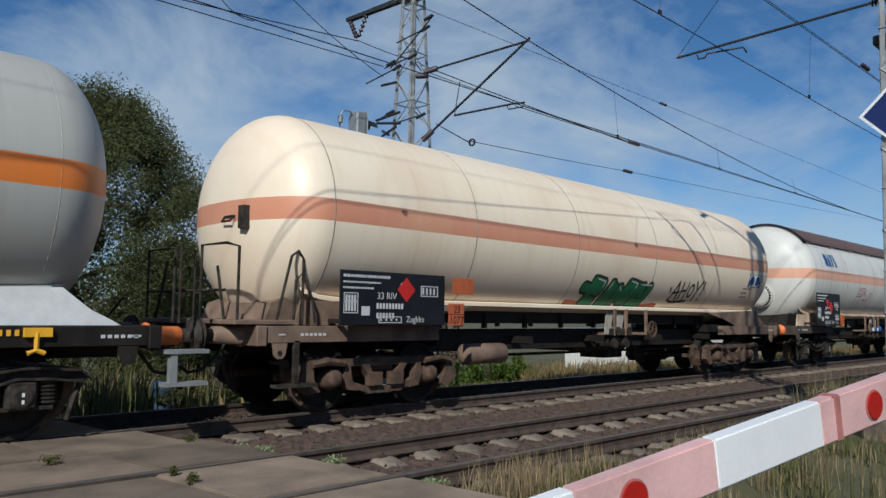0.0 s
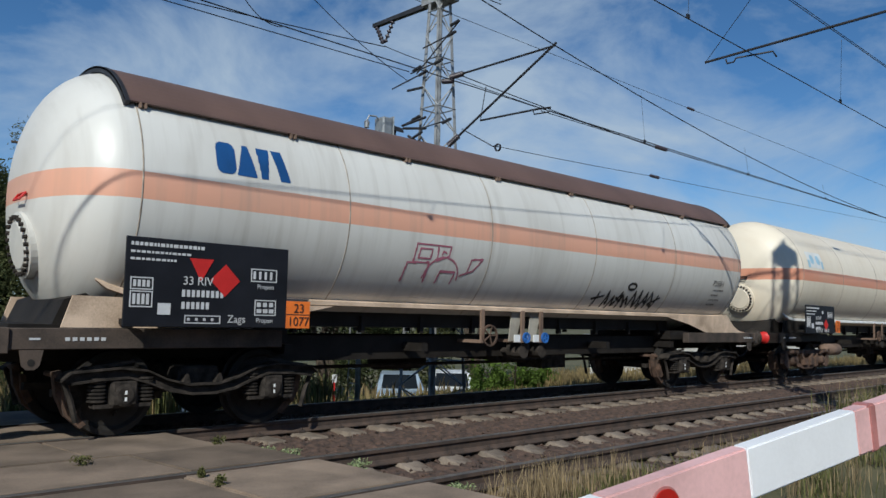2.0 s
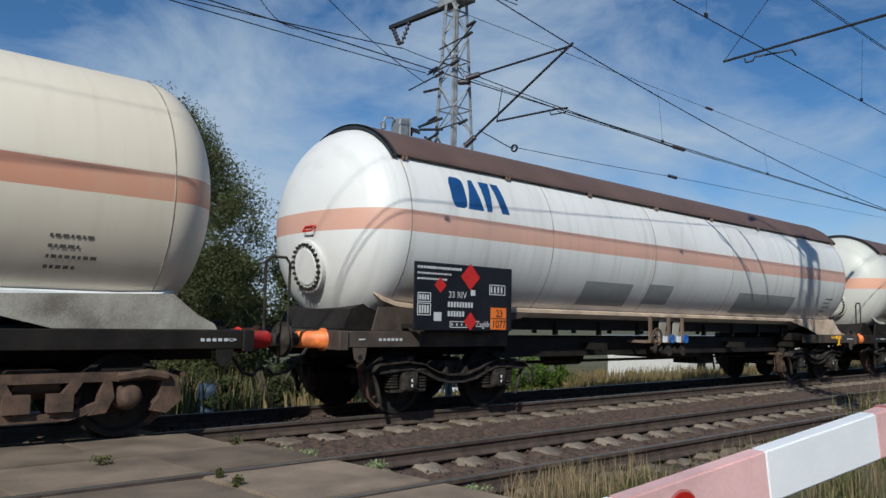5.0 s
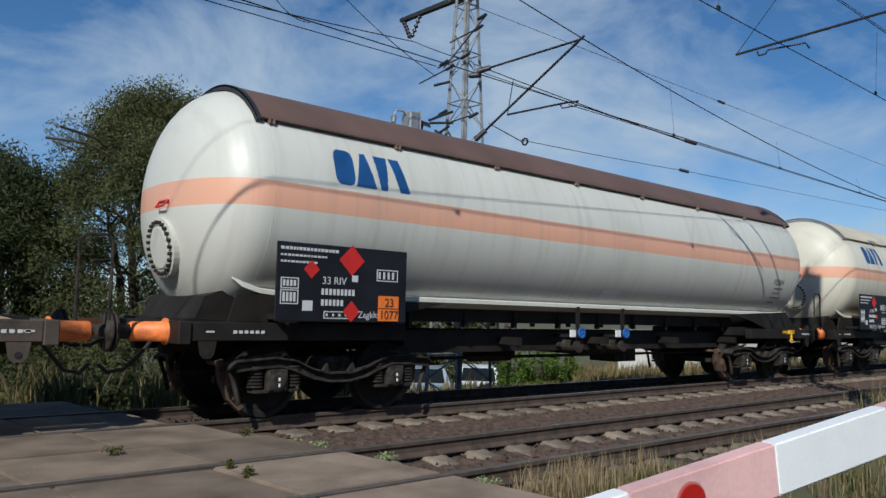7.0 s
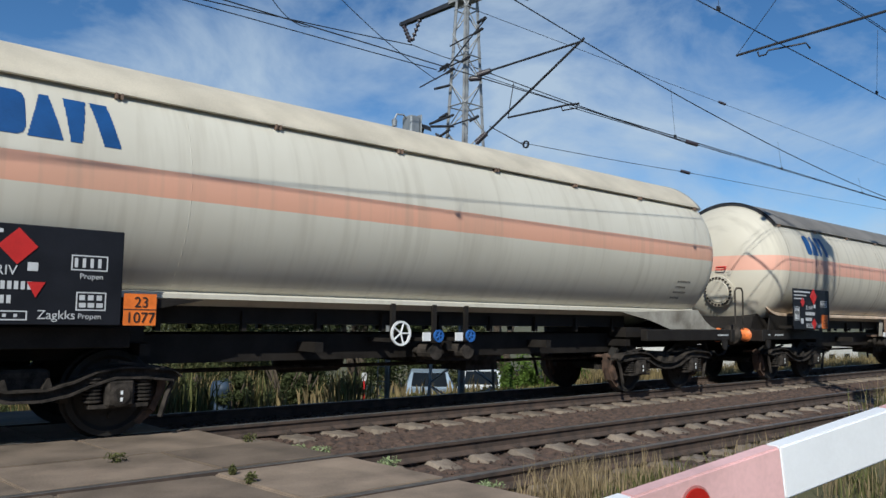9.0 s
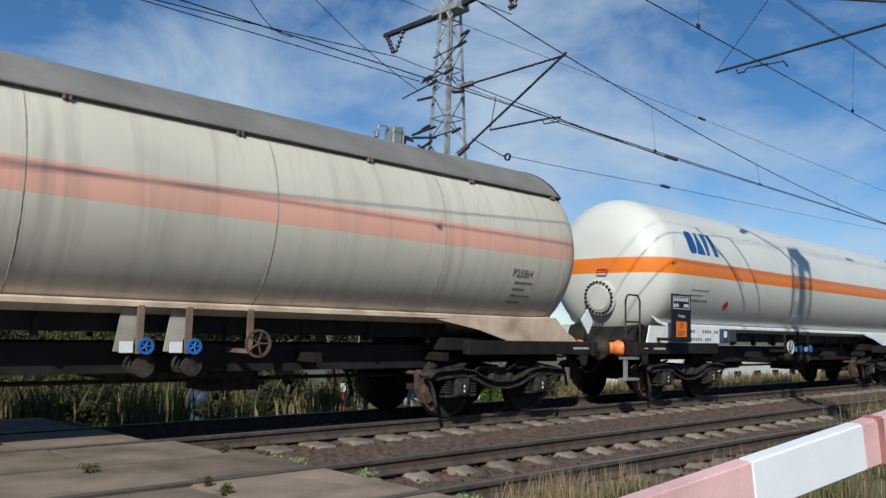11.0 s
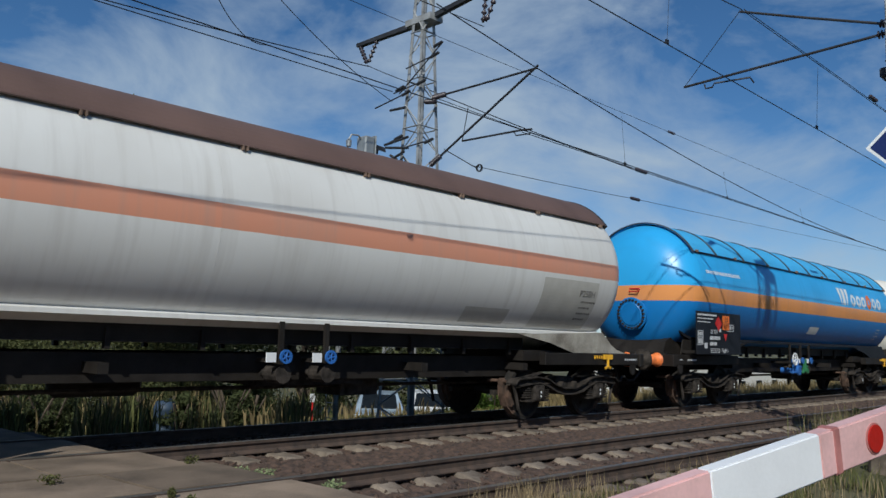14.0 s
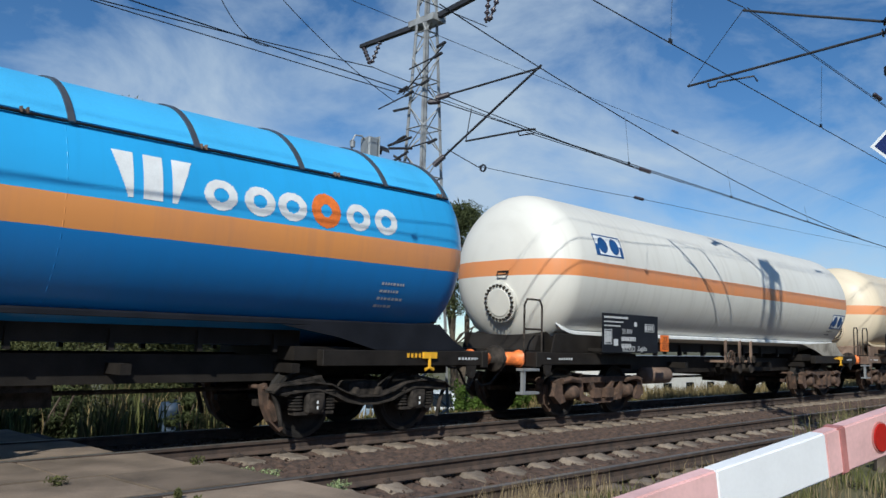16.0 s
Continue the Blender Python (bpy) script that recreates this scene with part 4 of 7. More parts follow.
def build_bogie(wagon, x, old):
    mat = M["rust"] if old else M["grime"]
    bogie = part("bogie", shared("bolster_" + str(old), bolster_mesh, mat), None, wagon, "rusty brown cast bogie" if old else "grimy dark welded bogie")
    bogie.location = (x, 0, 0)
    for s in (-1, 1):
        f = part("side_frame", shared("side_frame_" + str(old), cast_frame_mesh if old else side_frame_mesh, mat), None, bogie)
        f.location, f.rotation_euler = (0, s * 1.0, 0), (0, 0, 0 if s < 0 else math.pi)
        for ax in (-0.9, 0.9):
            a = part("axlebox", shared("axlebox_" + str(old), round_box_mesh if old else axlebox_mesh, M["rust"] if old else M["grime"], old), None, bogie)
            a.location, a.rotation_euler = (ax, s * 1.0, 0.46), (0, 0, 0 if s < 0 else math.pi)
            if not old:
                if s < 0:
                    for dz in (0.03, -0.04):
                        mk = part("axle_mark", shared("mark", mark_mesh, M["white"]), None, bogie)
                        mk.location = (ax, -1.0, 0.46 + dz)
                for dx in (-0.255, 0.255):
                    sp = part("coil_spring", shared("spring", spring_mesh, M["grime"]), None, bogie)
                    sp.location = (ax + dx, s * 1.0, 0.365)
    for s in (-1, 1):
        for e in (-1, 1):
            h = part("brake_hanger", shared("brake_hanger", brake_hanger_mesh, M["rust"]), None, bogie, "rusty brake block on its hanger")
            h.location, h.rotation_euler = (e * 1.47, s * 0.74, 0.40), (0, 0, 0 if e < 0 else math.pi)
    for ax in (-0.9, 0.9):
        w = part("wheelset", shared("wheelset", wheelset_mesh, M["tyre"]), None, bogie, "dark steel wheelset")
        w.location = (ax, 0, 0.46)
        WHEELS.append((w, ax))


def buffer_mesh(part_name):
    bm = bmesh.new()
    if part_name == "housing":
        return lathe(bm, [(0.62, 0.0), (0.62, 0.15), (0.598, 0.15), (0.598, 0.112), (0.22, 0.106), (0.20, 0.09), (0.20, 0.0)], "x", (0, 0, 0), 20, closed=False)
    lathe(bm, [(0.30, 0.0), (0.30, 0.085), (0.06, 0.08), (0.05, 0.20), (0.02, 0.225), (0.008, 0.2), (0.0, 0.0)], "x", (0, 0, 0), 24, closed=False)
    return bm


def text_on(parent, words, x, z, y, size, mat):
    cu = bpy.data.curves.new("lettering", "FONT")
    cu.body, cu.size, cu.extrude = words, size, 0.001
    cu.materials.append(mat)
    ob = new("lettering", cu)
    ob.parent, ob.location, ob.rotation_euler = parent, (x, y, z), (math.pi / 2, 0, 0)
    return ob


def quad(bm, x0, x1, z0, z1, y):
    return box(bm, x0, x1, y, y + 0.004, z0, z1)


def build_plate(wagon, x, z0, z1, w, spec):
    """The black data plate on brackets beside the tank."""
    y = -1.50
    plate = part("data_plate", box(bmesh.new(), x, x + w, y, y + 0.02, z0, z1, 0.006), M["plate"], wagon, "black plate with white data lettering and red hazard labels")
    bm = bmesh.new()
    for px in (x + 0.15, x + w - 0.15):
        box(bm, px - 0.03, px + 0.03, y + 0.02, -1.1, z0 + 0.02, z0 + 0.08)
        box(bm, px - 0.02, px + 0.02, y + 0.02, y + 0.06, z0, z1 - 0.1)
    box(bm, x + 0.15, x + w - 0.15, y + 0.025, y + 0.055, z0 + 0.03, z0 + 0.07)
    part("plate_bracket", bm, M["black"], plate)
    f = y - 0.005
    h = z1 - z0
    rnd = random.Random(spec["seed"])
    bm = bmesh.new()
    if spec.get("slim"):
        a, b, c, d = x + 0.05, x + w - 0.06, z1 - 0.29, z1 - 0.04
        for q in ((a, b, c, c + 0.012), (a, b, d - 0.012, d), (a, a + 0.012, c + 0.012, d - 0.012), (b - 0.012, b, c + 0.012, d - 0.012)):
            quad(bm, *q, f)
        for k in range(6):
            quad(bm, a + 0.04 + k * 0.09, a + 0.10 + k * 0.09, d - 0.10, d - 0.03, f)
        for k in (0, 1, 4, 5):
            quad(bm, a + 0.04 + k * 0.09, a + 0.11 + k * 0.09, c + 0.04, c + 0.10, f)
        part("data_print", bm, M["lettering"], plate, kind="stuff")
        bm = quad(bmesh.new(), x + 0.16, x + 0.54, z0 + 0.10, z0 + 0.40, f - 0.002)
        pl = part("hazard_plate", bm, M["orange"], plate, "orange hazard plate")
        text_on(pl, "23", x + 0.26, z0 + 0.27, f - 0.008, 0.14, M["tag_black"])
        text_on(pl, "1077", x + 0.19, z0 + 0.125, f - 0.008, 0.14, M["tag_black"])
        text_on(plate, "Propen", x + 0.22, z0 + 0.48, f - 0.004, 0.09, M["lettering"])
        return
    # owner's lines, number lines and framed boxes as bars
    for k, (lw, lh) in enumerate(((0.80, 0.036), (0.62, 0.024), (0.5, 0.024))):
        px = x + 0.05
        while px < x + 0.05 + lw * w / 1.93:
            cw = rnd.uniform(0.02, 0.05)
            quad(bm, px, px + cw, z1 - 0.09 - 0.075 * k, z1 - 0.09 - 0.075 * k + lh, f)
            px += cw + 0.014
    for k, n in ((1, 9), (2, 6)):
        for c in range(n):
            quad(bm, x + 0.62 + c * 0.056, x + 0.655 + c * 0.056, z0 + h * 0.49 - 0.130 * k, z0 + h * 0.49 - 0.130 * k + 0.075, f)
    for bx, bz, bw, bh in ((0.06, 0.38, 0.24, 0.13), (0.06, 0.20, 0.24, 0.17), (1.44, 0.52, 0.34, 0.15), (0.66, 0.04, 0.42, 0.09)):
        a, b, c, d = x + bx, x + bx + bw, z0 + h * bz / 0.92, z0 + h * bz / 0.92 + bh
        for q in ((a, b, c, c + 0.012), (a, b, d - 0.012, d), (a, a + 0.012, c + 0.012, d - 0.012), (b - 0.012, b, c + 0.012, d - 0.012)):
            quad(bm, *q, f)
        for c2 in range(4):
            quad(bm, a + 0.03 + c2 * (bw - 0.05) / 4, a + 0.03 + c2 * (bw - 0.05) / 4 + 0.03, c + 0.03, d - 0.03, f)
    quad(bm, x + 0.36, x + 0.50, z0 + 0.13, z0 + 0.25, f)
    quad(bm, x + 1.06, x + 1.15, z0 + 0.50, z0 + 0.58, f)
    part("data_print", bm, M["lettering"], plate, kind="stuff")
    text_on(plate, "33 RIV", x + 0.62, z0 + h * 0.49, f - 0.004, 0.13, M["lettering"])
    text_on(plate, spec.get("code", "Zagkks"), x + 1.16, z0 + h * 0.06, f - 0.004, 0.12, M["lettering"])
    if spec.get("second_box"):
        bm = bmesh.new()
        a, b, c, d = x + 1.50, x + 1.78, z0 + 0.14, z0 + 0.32
        for q in ((a, b, c, c + 0.012), (a, b, d - 0.012, d), (a, a + 0.012, c + 0.012, d - 0.012), (b - 0.012, b, c + 0.012, d - 0.012)):
            quad(bm, *q, f)
        for k in range(3):
            quad(bm, a + 0.03 + k * 0.08, a + 0.09 + k * 0.08, c + 0.03, c + 0.075, f)
            quad(bm, a + 0.03 + k * 0.08, a + 0.08 + k * 0.08, c + 0.10, d - 0.03, f)
        part("data_box", bm, M["lettering"], plate, kind="stuff")
        text_on(plate, "Propen", a + 0.02, z0 + 0.06, f - 0.004, 0.075, M["lettering"])
        text_on(plate, "Propen", x + 1.52, z0 + h * 0.48, f - 0.004, 0.075, M["lettering"])
    for cx, cz, r in spec.get("triangles", ()):
        bm = bmesh.new()
        for y0, y1 in ((f - 0.004, f - 0.001),):
            prism(bm, [(x + cx - r, z0 + h * cz + r * 0.8), (x + cx + r, z0 + h * cz + r * 0.8), (x + cx, z0 + h * cz - r)], y0, y1)
        part("warning_label", bm, M["red"], plate, "red warning triangle")
    for cx, cz, r in spec["diamonds"]:
        bm = bmesh.new()
        vs = [bm.verts.new((x + cx + r * a, f - 0.002, z0 + h * cz + r * b)) for a, b in ((0, -1), (1, 0), (0, 1), (-1, 0))]
        bm.faces.new(vs)
        ext = bmesh.ops.extrude_face_region(bm, geom=bm.faces[:])
        bmesh.ops.translate(bm, vec=(0, 0.003, 0), verts=[v for v in ext["geom"] if isinstance(v, bmesh.types.BMVert)])
        part("hazard_label", bm, M["red"], plate, "red diamond hazard label")
    for hx, hz, written in spec["hazards"]:
        if not written:
            part("hazard_plate", quad(bmesh.new(), x + hx, x + hx + 0.46, z0 + hz, z0 + hz + 0.24, f - 0.006), M["hazard_old"], plate, "blank dull red hazard plate")
            continue
        bm = quad(bmesh.new(), x + hx, x + hx + 0.33, z0 + hz, z0 + hz + 0.32, f - 0.006)
        bm2 = bmesh.new()
        hp = part("hazard_plate", bm, M["hazard_old"] if spec.get("dull") else M["orange"], plate, "orange hazard plate with black numbers")
        quad(bm2, x + hx, x + hx + 0.33, z0 + hz + 0.155, z0 + hz + 0.165, f - 0.009)
        part("rule", bm2, M["tag_black"], hp)
        text_on(plate, "23", x + hx + 0.10, z0 + hz + 0.185, f - 0.012, 0.15, M["tag_black"])
        text_on(plate, spec.get("un", "1077"), x + hx + 0.02, z0 + hz + 0.03, f - 0.012, 0.15, M["tag_black"])


def handwheel(bm, c, r, spokes=5, thick=0.014):
    lathe(bm, [(-thick, r - thick), (thick, r - thick), (thick, r + thick), (-thick, r + thick), (-thick, r - thick)], "y", c, 24, closed=False)
    for k in range(spokes):
        a = 2 * math.pi * k / spokes
        tube(bm, [c, (c[0] + r * math.cos(a), c[1], c[2] + r * math.sin(a))], thick * 0.9, 6)
    return bm


def build_logo(wagon, kind, x, z, k=1.0):
    """Trade marks as plain shapes in their colours."""
    if kind == "blocks":
        def inside(px, pz):
            u, v = (px - x) / (1.2 * k), (pz - z) / (0.46 * k)
            if u < 0.27:
                return (abs(u - 0.135) / 0.125) ** 4 + (abs(v - 0.5) / 0.5) ** 4 < 1
            if u < 0.54:
                return abs(u - 0.40) < 0.035 + 0.10 * (1 - v)
            if u < 0.73:
                return abs(u - 0.635) < 0.045 + 0.045 * v
            return abs(u - 0.875 + 0.10 * (v - 0.5)) < 0.07
        part("trade_mark", on_tank(bmesh.new(), inside, x, x + 1.2 * k, z, z + 0.46 * k), M["logo_blue"], wagon, "dark blue block trade mark", kind="stuff")
    elif kind == "wide":
        def white(px, pz):
            u, v = px - x, (pz - z) / 0.5
            if u < 0.95:
                return 0 < v < 1 and abs(u - 0.47) < 0.27 + 0.18 * v and abs(abs(u - 0.47) - 0.16) > 0.055
            for c in (1.27, 1.78, 2.24):
                d = math.hypot((u - c) / 0.21, (v - 0.36) / 0.36)
                if d < 1:
                    return d > 0.45
            for c in (3.27, 3.75):
                d = math.hypot((u - c) / 0.20, (v - 0.36) / 0.36)
                if d < 1:
                    return d > 0.45
            return False
        part("trade_mark", on_tank(bmesh.new(), white, x, x + 3.97, z, z + 0.5, 0.012), M["white"], wagon, "large white rounded trade mark", kind="stuff")
        part("trade_mark_ring", on_tank(bmesh.new(), lambda px, pz: 0.085 < math.hypot(px - x - 2.75, pz - z - 0.2) < 0.225, x + 2.5, x + 3.0, z - 0.03, z + 0.43, 0.012), M["orange"], wagon, "orange ring in the trade mark")
    elif kind == "picture":
        def blue(px, pz):
            u, v = (px - x) / k, (pz - z) / k
            edge = u < 0.025 or u > 0.875 or v < 0.02 or v > 0.38
            return edge or math.hypot(u - 0.26, v - 0.20) < 0.15 or math.hypot(u - 0.64, v - 0.20) < 0.15 or (v < 0.22 and (u < 0.12 or u > 0.8))
        part("sticker", on_tank(bmesh.new(), lambda a, b: True, x, x + 0.9 * k, z, z + 0.40 * k, 0.05, 0.003), M["white"], wagon, "white sticker with blue drops")
        part("sticker_print", on_tank(bmesh.new(), blue, x, x + 0.9 * k, z, z + 0.40 * k, 0.012, 0.006), M["logo_blue"], wagon, kind="stuff")
    elif kind == "pale":
        part("sticker", on_tank(bmesh.new(), lambda a, b: True, x, x + 1.0, z, z + 0.42, 0.05, 0.003), M["patch_light"], wagon, "faded white sticker with pale blue print")
        part("sticker_print", on_tank(bmesh.new(), lambda px, pz: math.hypot(px - x - 0.3, pz - z - 0.22) < 0.13 or math.hypot(px - x - 0.7, pz - z - 0.22) < 0.13 or (pz - z < 0.2 and (px - x < 0.14 or px - x > 0.88)), x, x + 1.0, z, z + 0.42, 0.02, 0.006), M["sky_blue"], wagon, kind="stuff")


def lines_film(wagon, x, z, rows, w, mat, name="stencil"):
    """Small unreadable stencilled lines as bars."""
    rnd = random.Random(int(x * 100 + z * 10))
    bm = bmesh.new()
    for k in range(rows):
        px = x
        while px < x + w * (1 if k % 2 == 0 else 0.7):
            cw = rnd.uniform(0.02, 0.06)
            on_tank(bm, lambda a, b: True, px, px + cw, z - 0.10 * k, z - 0.10 * k + 0.034, 0.05, 0.004)
            px += cw + 0.02
    part(name, bm, mat, wagon, kind="stuff")


def handrail(wagon, pts, mat, r=0.018, name="handrail"):
    part(name, tube(bmesh.new(), pts, r, 7), mat, wagon)


def build_wagon(spec, L, at_x):
    wagon = new_thing("tank_wagon", spec["label"], "tank wagon", "wagons of the train")
    wagon.matrix_world = pose(at_x, YF, 0)
    paint = spec["paint"]
    m0, m1 = spec.get("m0", MARGIN), spec.get("m1", MARGIN + 0.37)
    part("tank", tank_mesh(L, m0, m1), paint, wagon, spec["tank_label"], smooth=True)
    frame_mat = spec.get("frame", M["rust_frame"] if spec.get("old") else M["black"])
    # ring seams
    for k, x in enumerate([m0] + [m0 + (L - m0 - m1) * f for f in (0.2, 0.4, 0.6, 0.8)] + [L - m1]):
        bm = lathe(bmesh.new(), [(-0.014, TANK_R - 0.01), (-0.008, TANK_R + (0.003 if spec.get("seams") else 0.0004)), (0.008, TANK_R + (0.003 if spec.get("seams") else 0.0004)), (0.014, TANK_R - 0.01)], "x", (x, 0, TANK_Z), 64, closed=False)
        part("weld_seam", bm, M["seam"] if spec.get("seams") else paint, wagon, smooth=True)
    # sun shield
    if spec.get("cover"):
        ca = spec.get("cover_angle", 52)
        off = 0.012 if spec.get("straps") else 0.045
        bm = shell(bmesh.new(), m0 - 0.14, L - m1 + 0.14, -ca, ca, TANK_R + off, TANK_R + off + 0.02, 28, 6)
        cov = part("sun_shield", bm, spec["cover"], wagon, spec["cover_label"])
        for x in () if spec.get("straps") else (m0 - 0.14, L - m1 + 0.09):
            bm = shell(bmesh.new(), x, x + 0.05, -ca - 1, ca + 1, TANK_R, TANK_R + 0.072, 28)
            part("end_rib", bm, M["steel"] if spec["cover"] is M["cover_cream"] else M["mast_dark"], cov)
        for k in range(8):
            x = m0 + 0.06 + (L - m0 - m1 - 0.12) * k / 7
            bm = bmesh.new()
            a = radians(ca)
            y, z = -(TANK_R + 0.05) * math.sin(a), TANK_Z + (TANK_R + 0.05) * math.cos(a)
            box(bm, x - 0.04, x - 0.02, y - 0.025, y + 0.05, z - 0.05, z + 0.01)
            box(bm, x + 0.02, x + 0.04, y - 0.025, y + 0.05, z - 0.05, z + 0.01)
            box(bm, x - 0.03, x + 0.03, y + 0.01, y + 0.045, z - 0.035, z - 0.005)
            part("shield_bracket", bm, M["rust_frame"], cov)
    if spec.get("straps"):
        r = TANK_R + 0.03
        for a in (-58.5, 58.5):
            s, c = -math.sin(radians(a)) * r, math.cos(radians(a)) * r
            handrail(wagon, [(1.42, s, TANK_Z + c), (L - 1.6, s, TANK_Z + c)], M["plate"], 0.016, "side_rod")
        for x in (1.42, 2.56, 4.02, 5.46, 6.89, 8.32, 9.72, 11.10, 12.54, 13.94, 15.12):
            part("strap", shell(bmesh.new(), x - 0.035, x + 0.035, -59, 59, TANK_R + 0.034, TANK_R + 0.055, 32), M["strap"], wagon, "grey steel strap")
    # long lip under the tank
    lip = spec.get("lip", paint)
    for s in (-1, 1):
        pts = [(m0 - 0.30, s * 0.93, 1.80), (m0 - 0.26, s * 0.97, 1.70), (m0 - 0.14, s * 1.0, 1.61), (m0 + 0.08, s * 1.02, 1.545), (m0 + 0.40, s * 1.03, 1.515), (L - m1 - 0.35, s * 1.03, 1.515), (L - m1 + 0.1, s * 0.98, 1.54), (L - m1 + 0.36, s * 0.8, 1.66)]
        bm = bmesh.new()
        rings = []
        for x, y, z in pts:
            rings.append([bm.verts.new((x, y + s * dy, z + dz)) for dy, dz in ((0.03, -0.035), (0.05, -0.03), (0.05, 0.02), (0.03, 0.035), (-0.12, 0.05), (-0.12, -0.02))])
        for a, b in zip(rings, rings[1:]):
            for k in range(6):
                bm.faces.new((a[k], a[(k + 1) % 6], b[(k + 1) % 6], b[k]))
        bm.faces.new(rings[0])
        bm.faces.new(rings[-1])
        bmesh.ops.recalc_face_normals(bm, faces=bm.faces)
        part("tank_sill", bm, lip, wagon)
    # saddles over the bogies
    for end in (0, 1):
        mm = m1 if end else m0
        for s in (-1, 1):
            bm = bmesh.new()
            fx = lambda x: x if end == 0 else L - x
            out = [(0.98, 1.17), (2.75, 1.17), (3.4, 1.33), (4.3, 1.47), (m1 - 0.20, 1.56), (m1 - 0.34, 1.45), (m1 - 0.50, 1.33), (m1 - 0.70, 1.235)] if not (end == 0) else [(1.25, 1.17), (3.4, 1.17), (3.9, 1.33), (4.6, 1.47), (1.35, 1.50)]
            prism(bm, [(fx(x), z) for x, z in out], s * 1.09, s * 1.06)
            part("saddle_skirt", bm, spec.get("skirt", M["dirty_skirt"]) if end else spec.get("front_skirt", frame_mat), wagon)
        bm = bmesh.new()
        a, b = sorted((fx(0.8), fx(4.0)))
        box(bm, a, b, -0.95, 0.95, 1.02, 1.20)
        part("saddle", bm, M["black"], wagon)
        bm = prism(bmesh.new(), [(fx(mm - 0.62), 1.17), (fx(mm + 0.9), 1.17), (fx(mm + 0.9), 1.40), (fx(mm - 0.1), 1.60), (fx(mm - 0.5), 1.46)], -0.82, 0.82)
        part("cradle", bm, M["black"] if not (end == 0 and spec.get("old") and frame_mat is M["rust_frame"]) else frame_mat, wagon)
    # frame
    for end in (0, 1):
        fx = lambda x: x if end == 0 else L - x
        a, b = sorted((fx(0.60), fx(0.74)))
        part("headstock", box(bmesh.new(), a, b, -1.27, 1.27, 0.92, 1.17, 0.01), frame_mat, wagon)
        a, b = sorted((fx(0.742), fx(3.75)))
        for s in (-1, 1):
            y0, y1 = sorted((s * 1.24, s * 1.10))
            bm = box(bmesh.new(), a, b, y0, y1, 0.955, 1.165, 0.008)
            part("solebar", bm, frame_mat, wagon)
        bm = prism(bmesh.new(), [(fx(0.84), 0.953), (fx(1.06), 0.953), (fx(1.03), 0.80), (fx(0.99), 0.76), (fx(0.91), 0.76), (fx(0.87), 0.80)], -1.236, -1.215)
        br = part("lashing_bracket", bm, frame_mat, wagon)
        part("eye", lathe(bmesh.new(), [(-0.004, 0.0), (-0.004, 0.035), (0.0, 0.035)], "y", (fx(0.95), -1.237, 0.83), 12, closed=False), M["tyre"], br)
        bm = bmesh.new()
        for c in range(6):
            px = fx(1.25) + c * 0.07
            quad(bm, px, px + 0.045, 1.04, 1.075, -1.246)
        quad(bm, fx(0.92), fx(0.92) + 0.10, 1.05, 1.07, -1.246)
        part("frame_stencil", bm, M["lettering"], wagon, kind="stuff")
        for s in (-1, 1):
            bc = M["rust_frame"] if not spec.get("orange_buffers", True) else spec.get("buffers", (M["buffer_orange"], M["buffer_orange"]))[end]
            h = part("buffer", shared("buffer_housing_" + bc.name, lambda: buffer_mesh("housing"), bc, True), None, wagon, "orange painted buffer" if bc is M["buffer_orange"] else "")
            h.location, h.rotation_euler = ((0, s * 0.875, 1.05) if end == 0 else (L, s * 0.875, 1.05)), (0, 0, 0 if end == 0 else math.pi)
            part("buffer_head", shared("buffer_head", lambda: buffer_mesh("head"), M["grime"], True), None, h)
        bm = bmesh.new()
        x0 = fx(0.6)
        d = -1 if end == 0 else 1
        tube(bm, [(x0, 0, 1.05), (x0 + d * 0.22, 0, 1.05), (x0 + d * 0.30, 0, 1.12), (x0 + d * 0.24, 0, 1.17)], 0.035, 8)
        tube(bm, [(x0 + d * 0.2, 0.06, 1.0), (x0 + d * 0.5, 0.05, 0.86), (x0 + d * 0.58, 0, 0.86)], 0.022, 6)
        part("coupling_hook", bm, M["grime"], wagon)
        bm = bmesh.new()
        tube(bm, [(x0, -0.55, 0.95), (x0 + d * 0.12, -0.55, 0.80), (x0 + d * 0.28, -0.5, 0.62), (x0 + d * 0.45, -0.45, 0.58), (x0 + d * 0.56, -0.42, 0.68)], 0.022, 7)
        part("brake_hose", bm, M["rubber"], wagon)
    bm = bmesh.new()
    for s in (-1, 1):
        box(bm, 0.745, L - 0.745, s * 0.42 - 0.06, s * 0.42 + 0.06, 0.80, 1.0)
        box(bm, 3.9, L - 3.9, s * 0.55 - 0.02, s * 0.55 + 0.02, 0.74, 1.08)
    for k in range(5):
        x = 4.0 + (L - 8.0) * k / 4
        box(bm, x - 0.06, x + 0.06, -1.0, 1.0, 0.86, 0.98)
    part("centre_sill", bm, M["black"], wagon)
    # black ribbed beam added in place of the deep shade under the tank
    for s in (-1, 1):
        y0, y1 = sorted((s * 0.77, s * 0.74))
        bm = box(bmesh.new(), 3.8, L - 3.8, y0, y1, 1.205, 1.42)
        for k in range(9):
            x = 4.2 + (L - 8.4) * k / 8
            box(bm, x - 0.03, x + 0.03, min(y0, y0 + s * 0.05), max(y1, y1 + s * 0.05), 1.12, 1.36)
        part("side_beam", bm, M["black"], wagon)
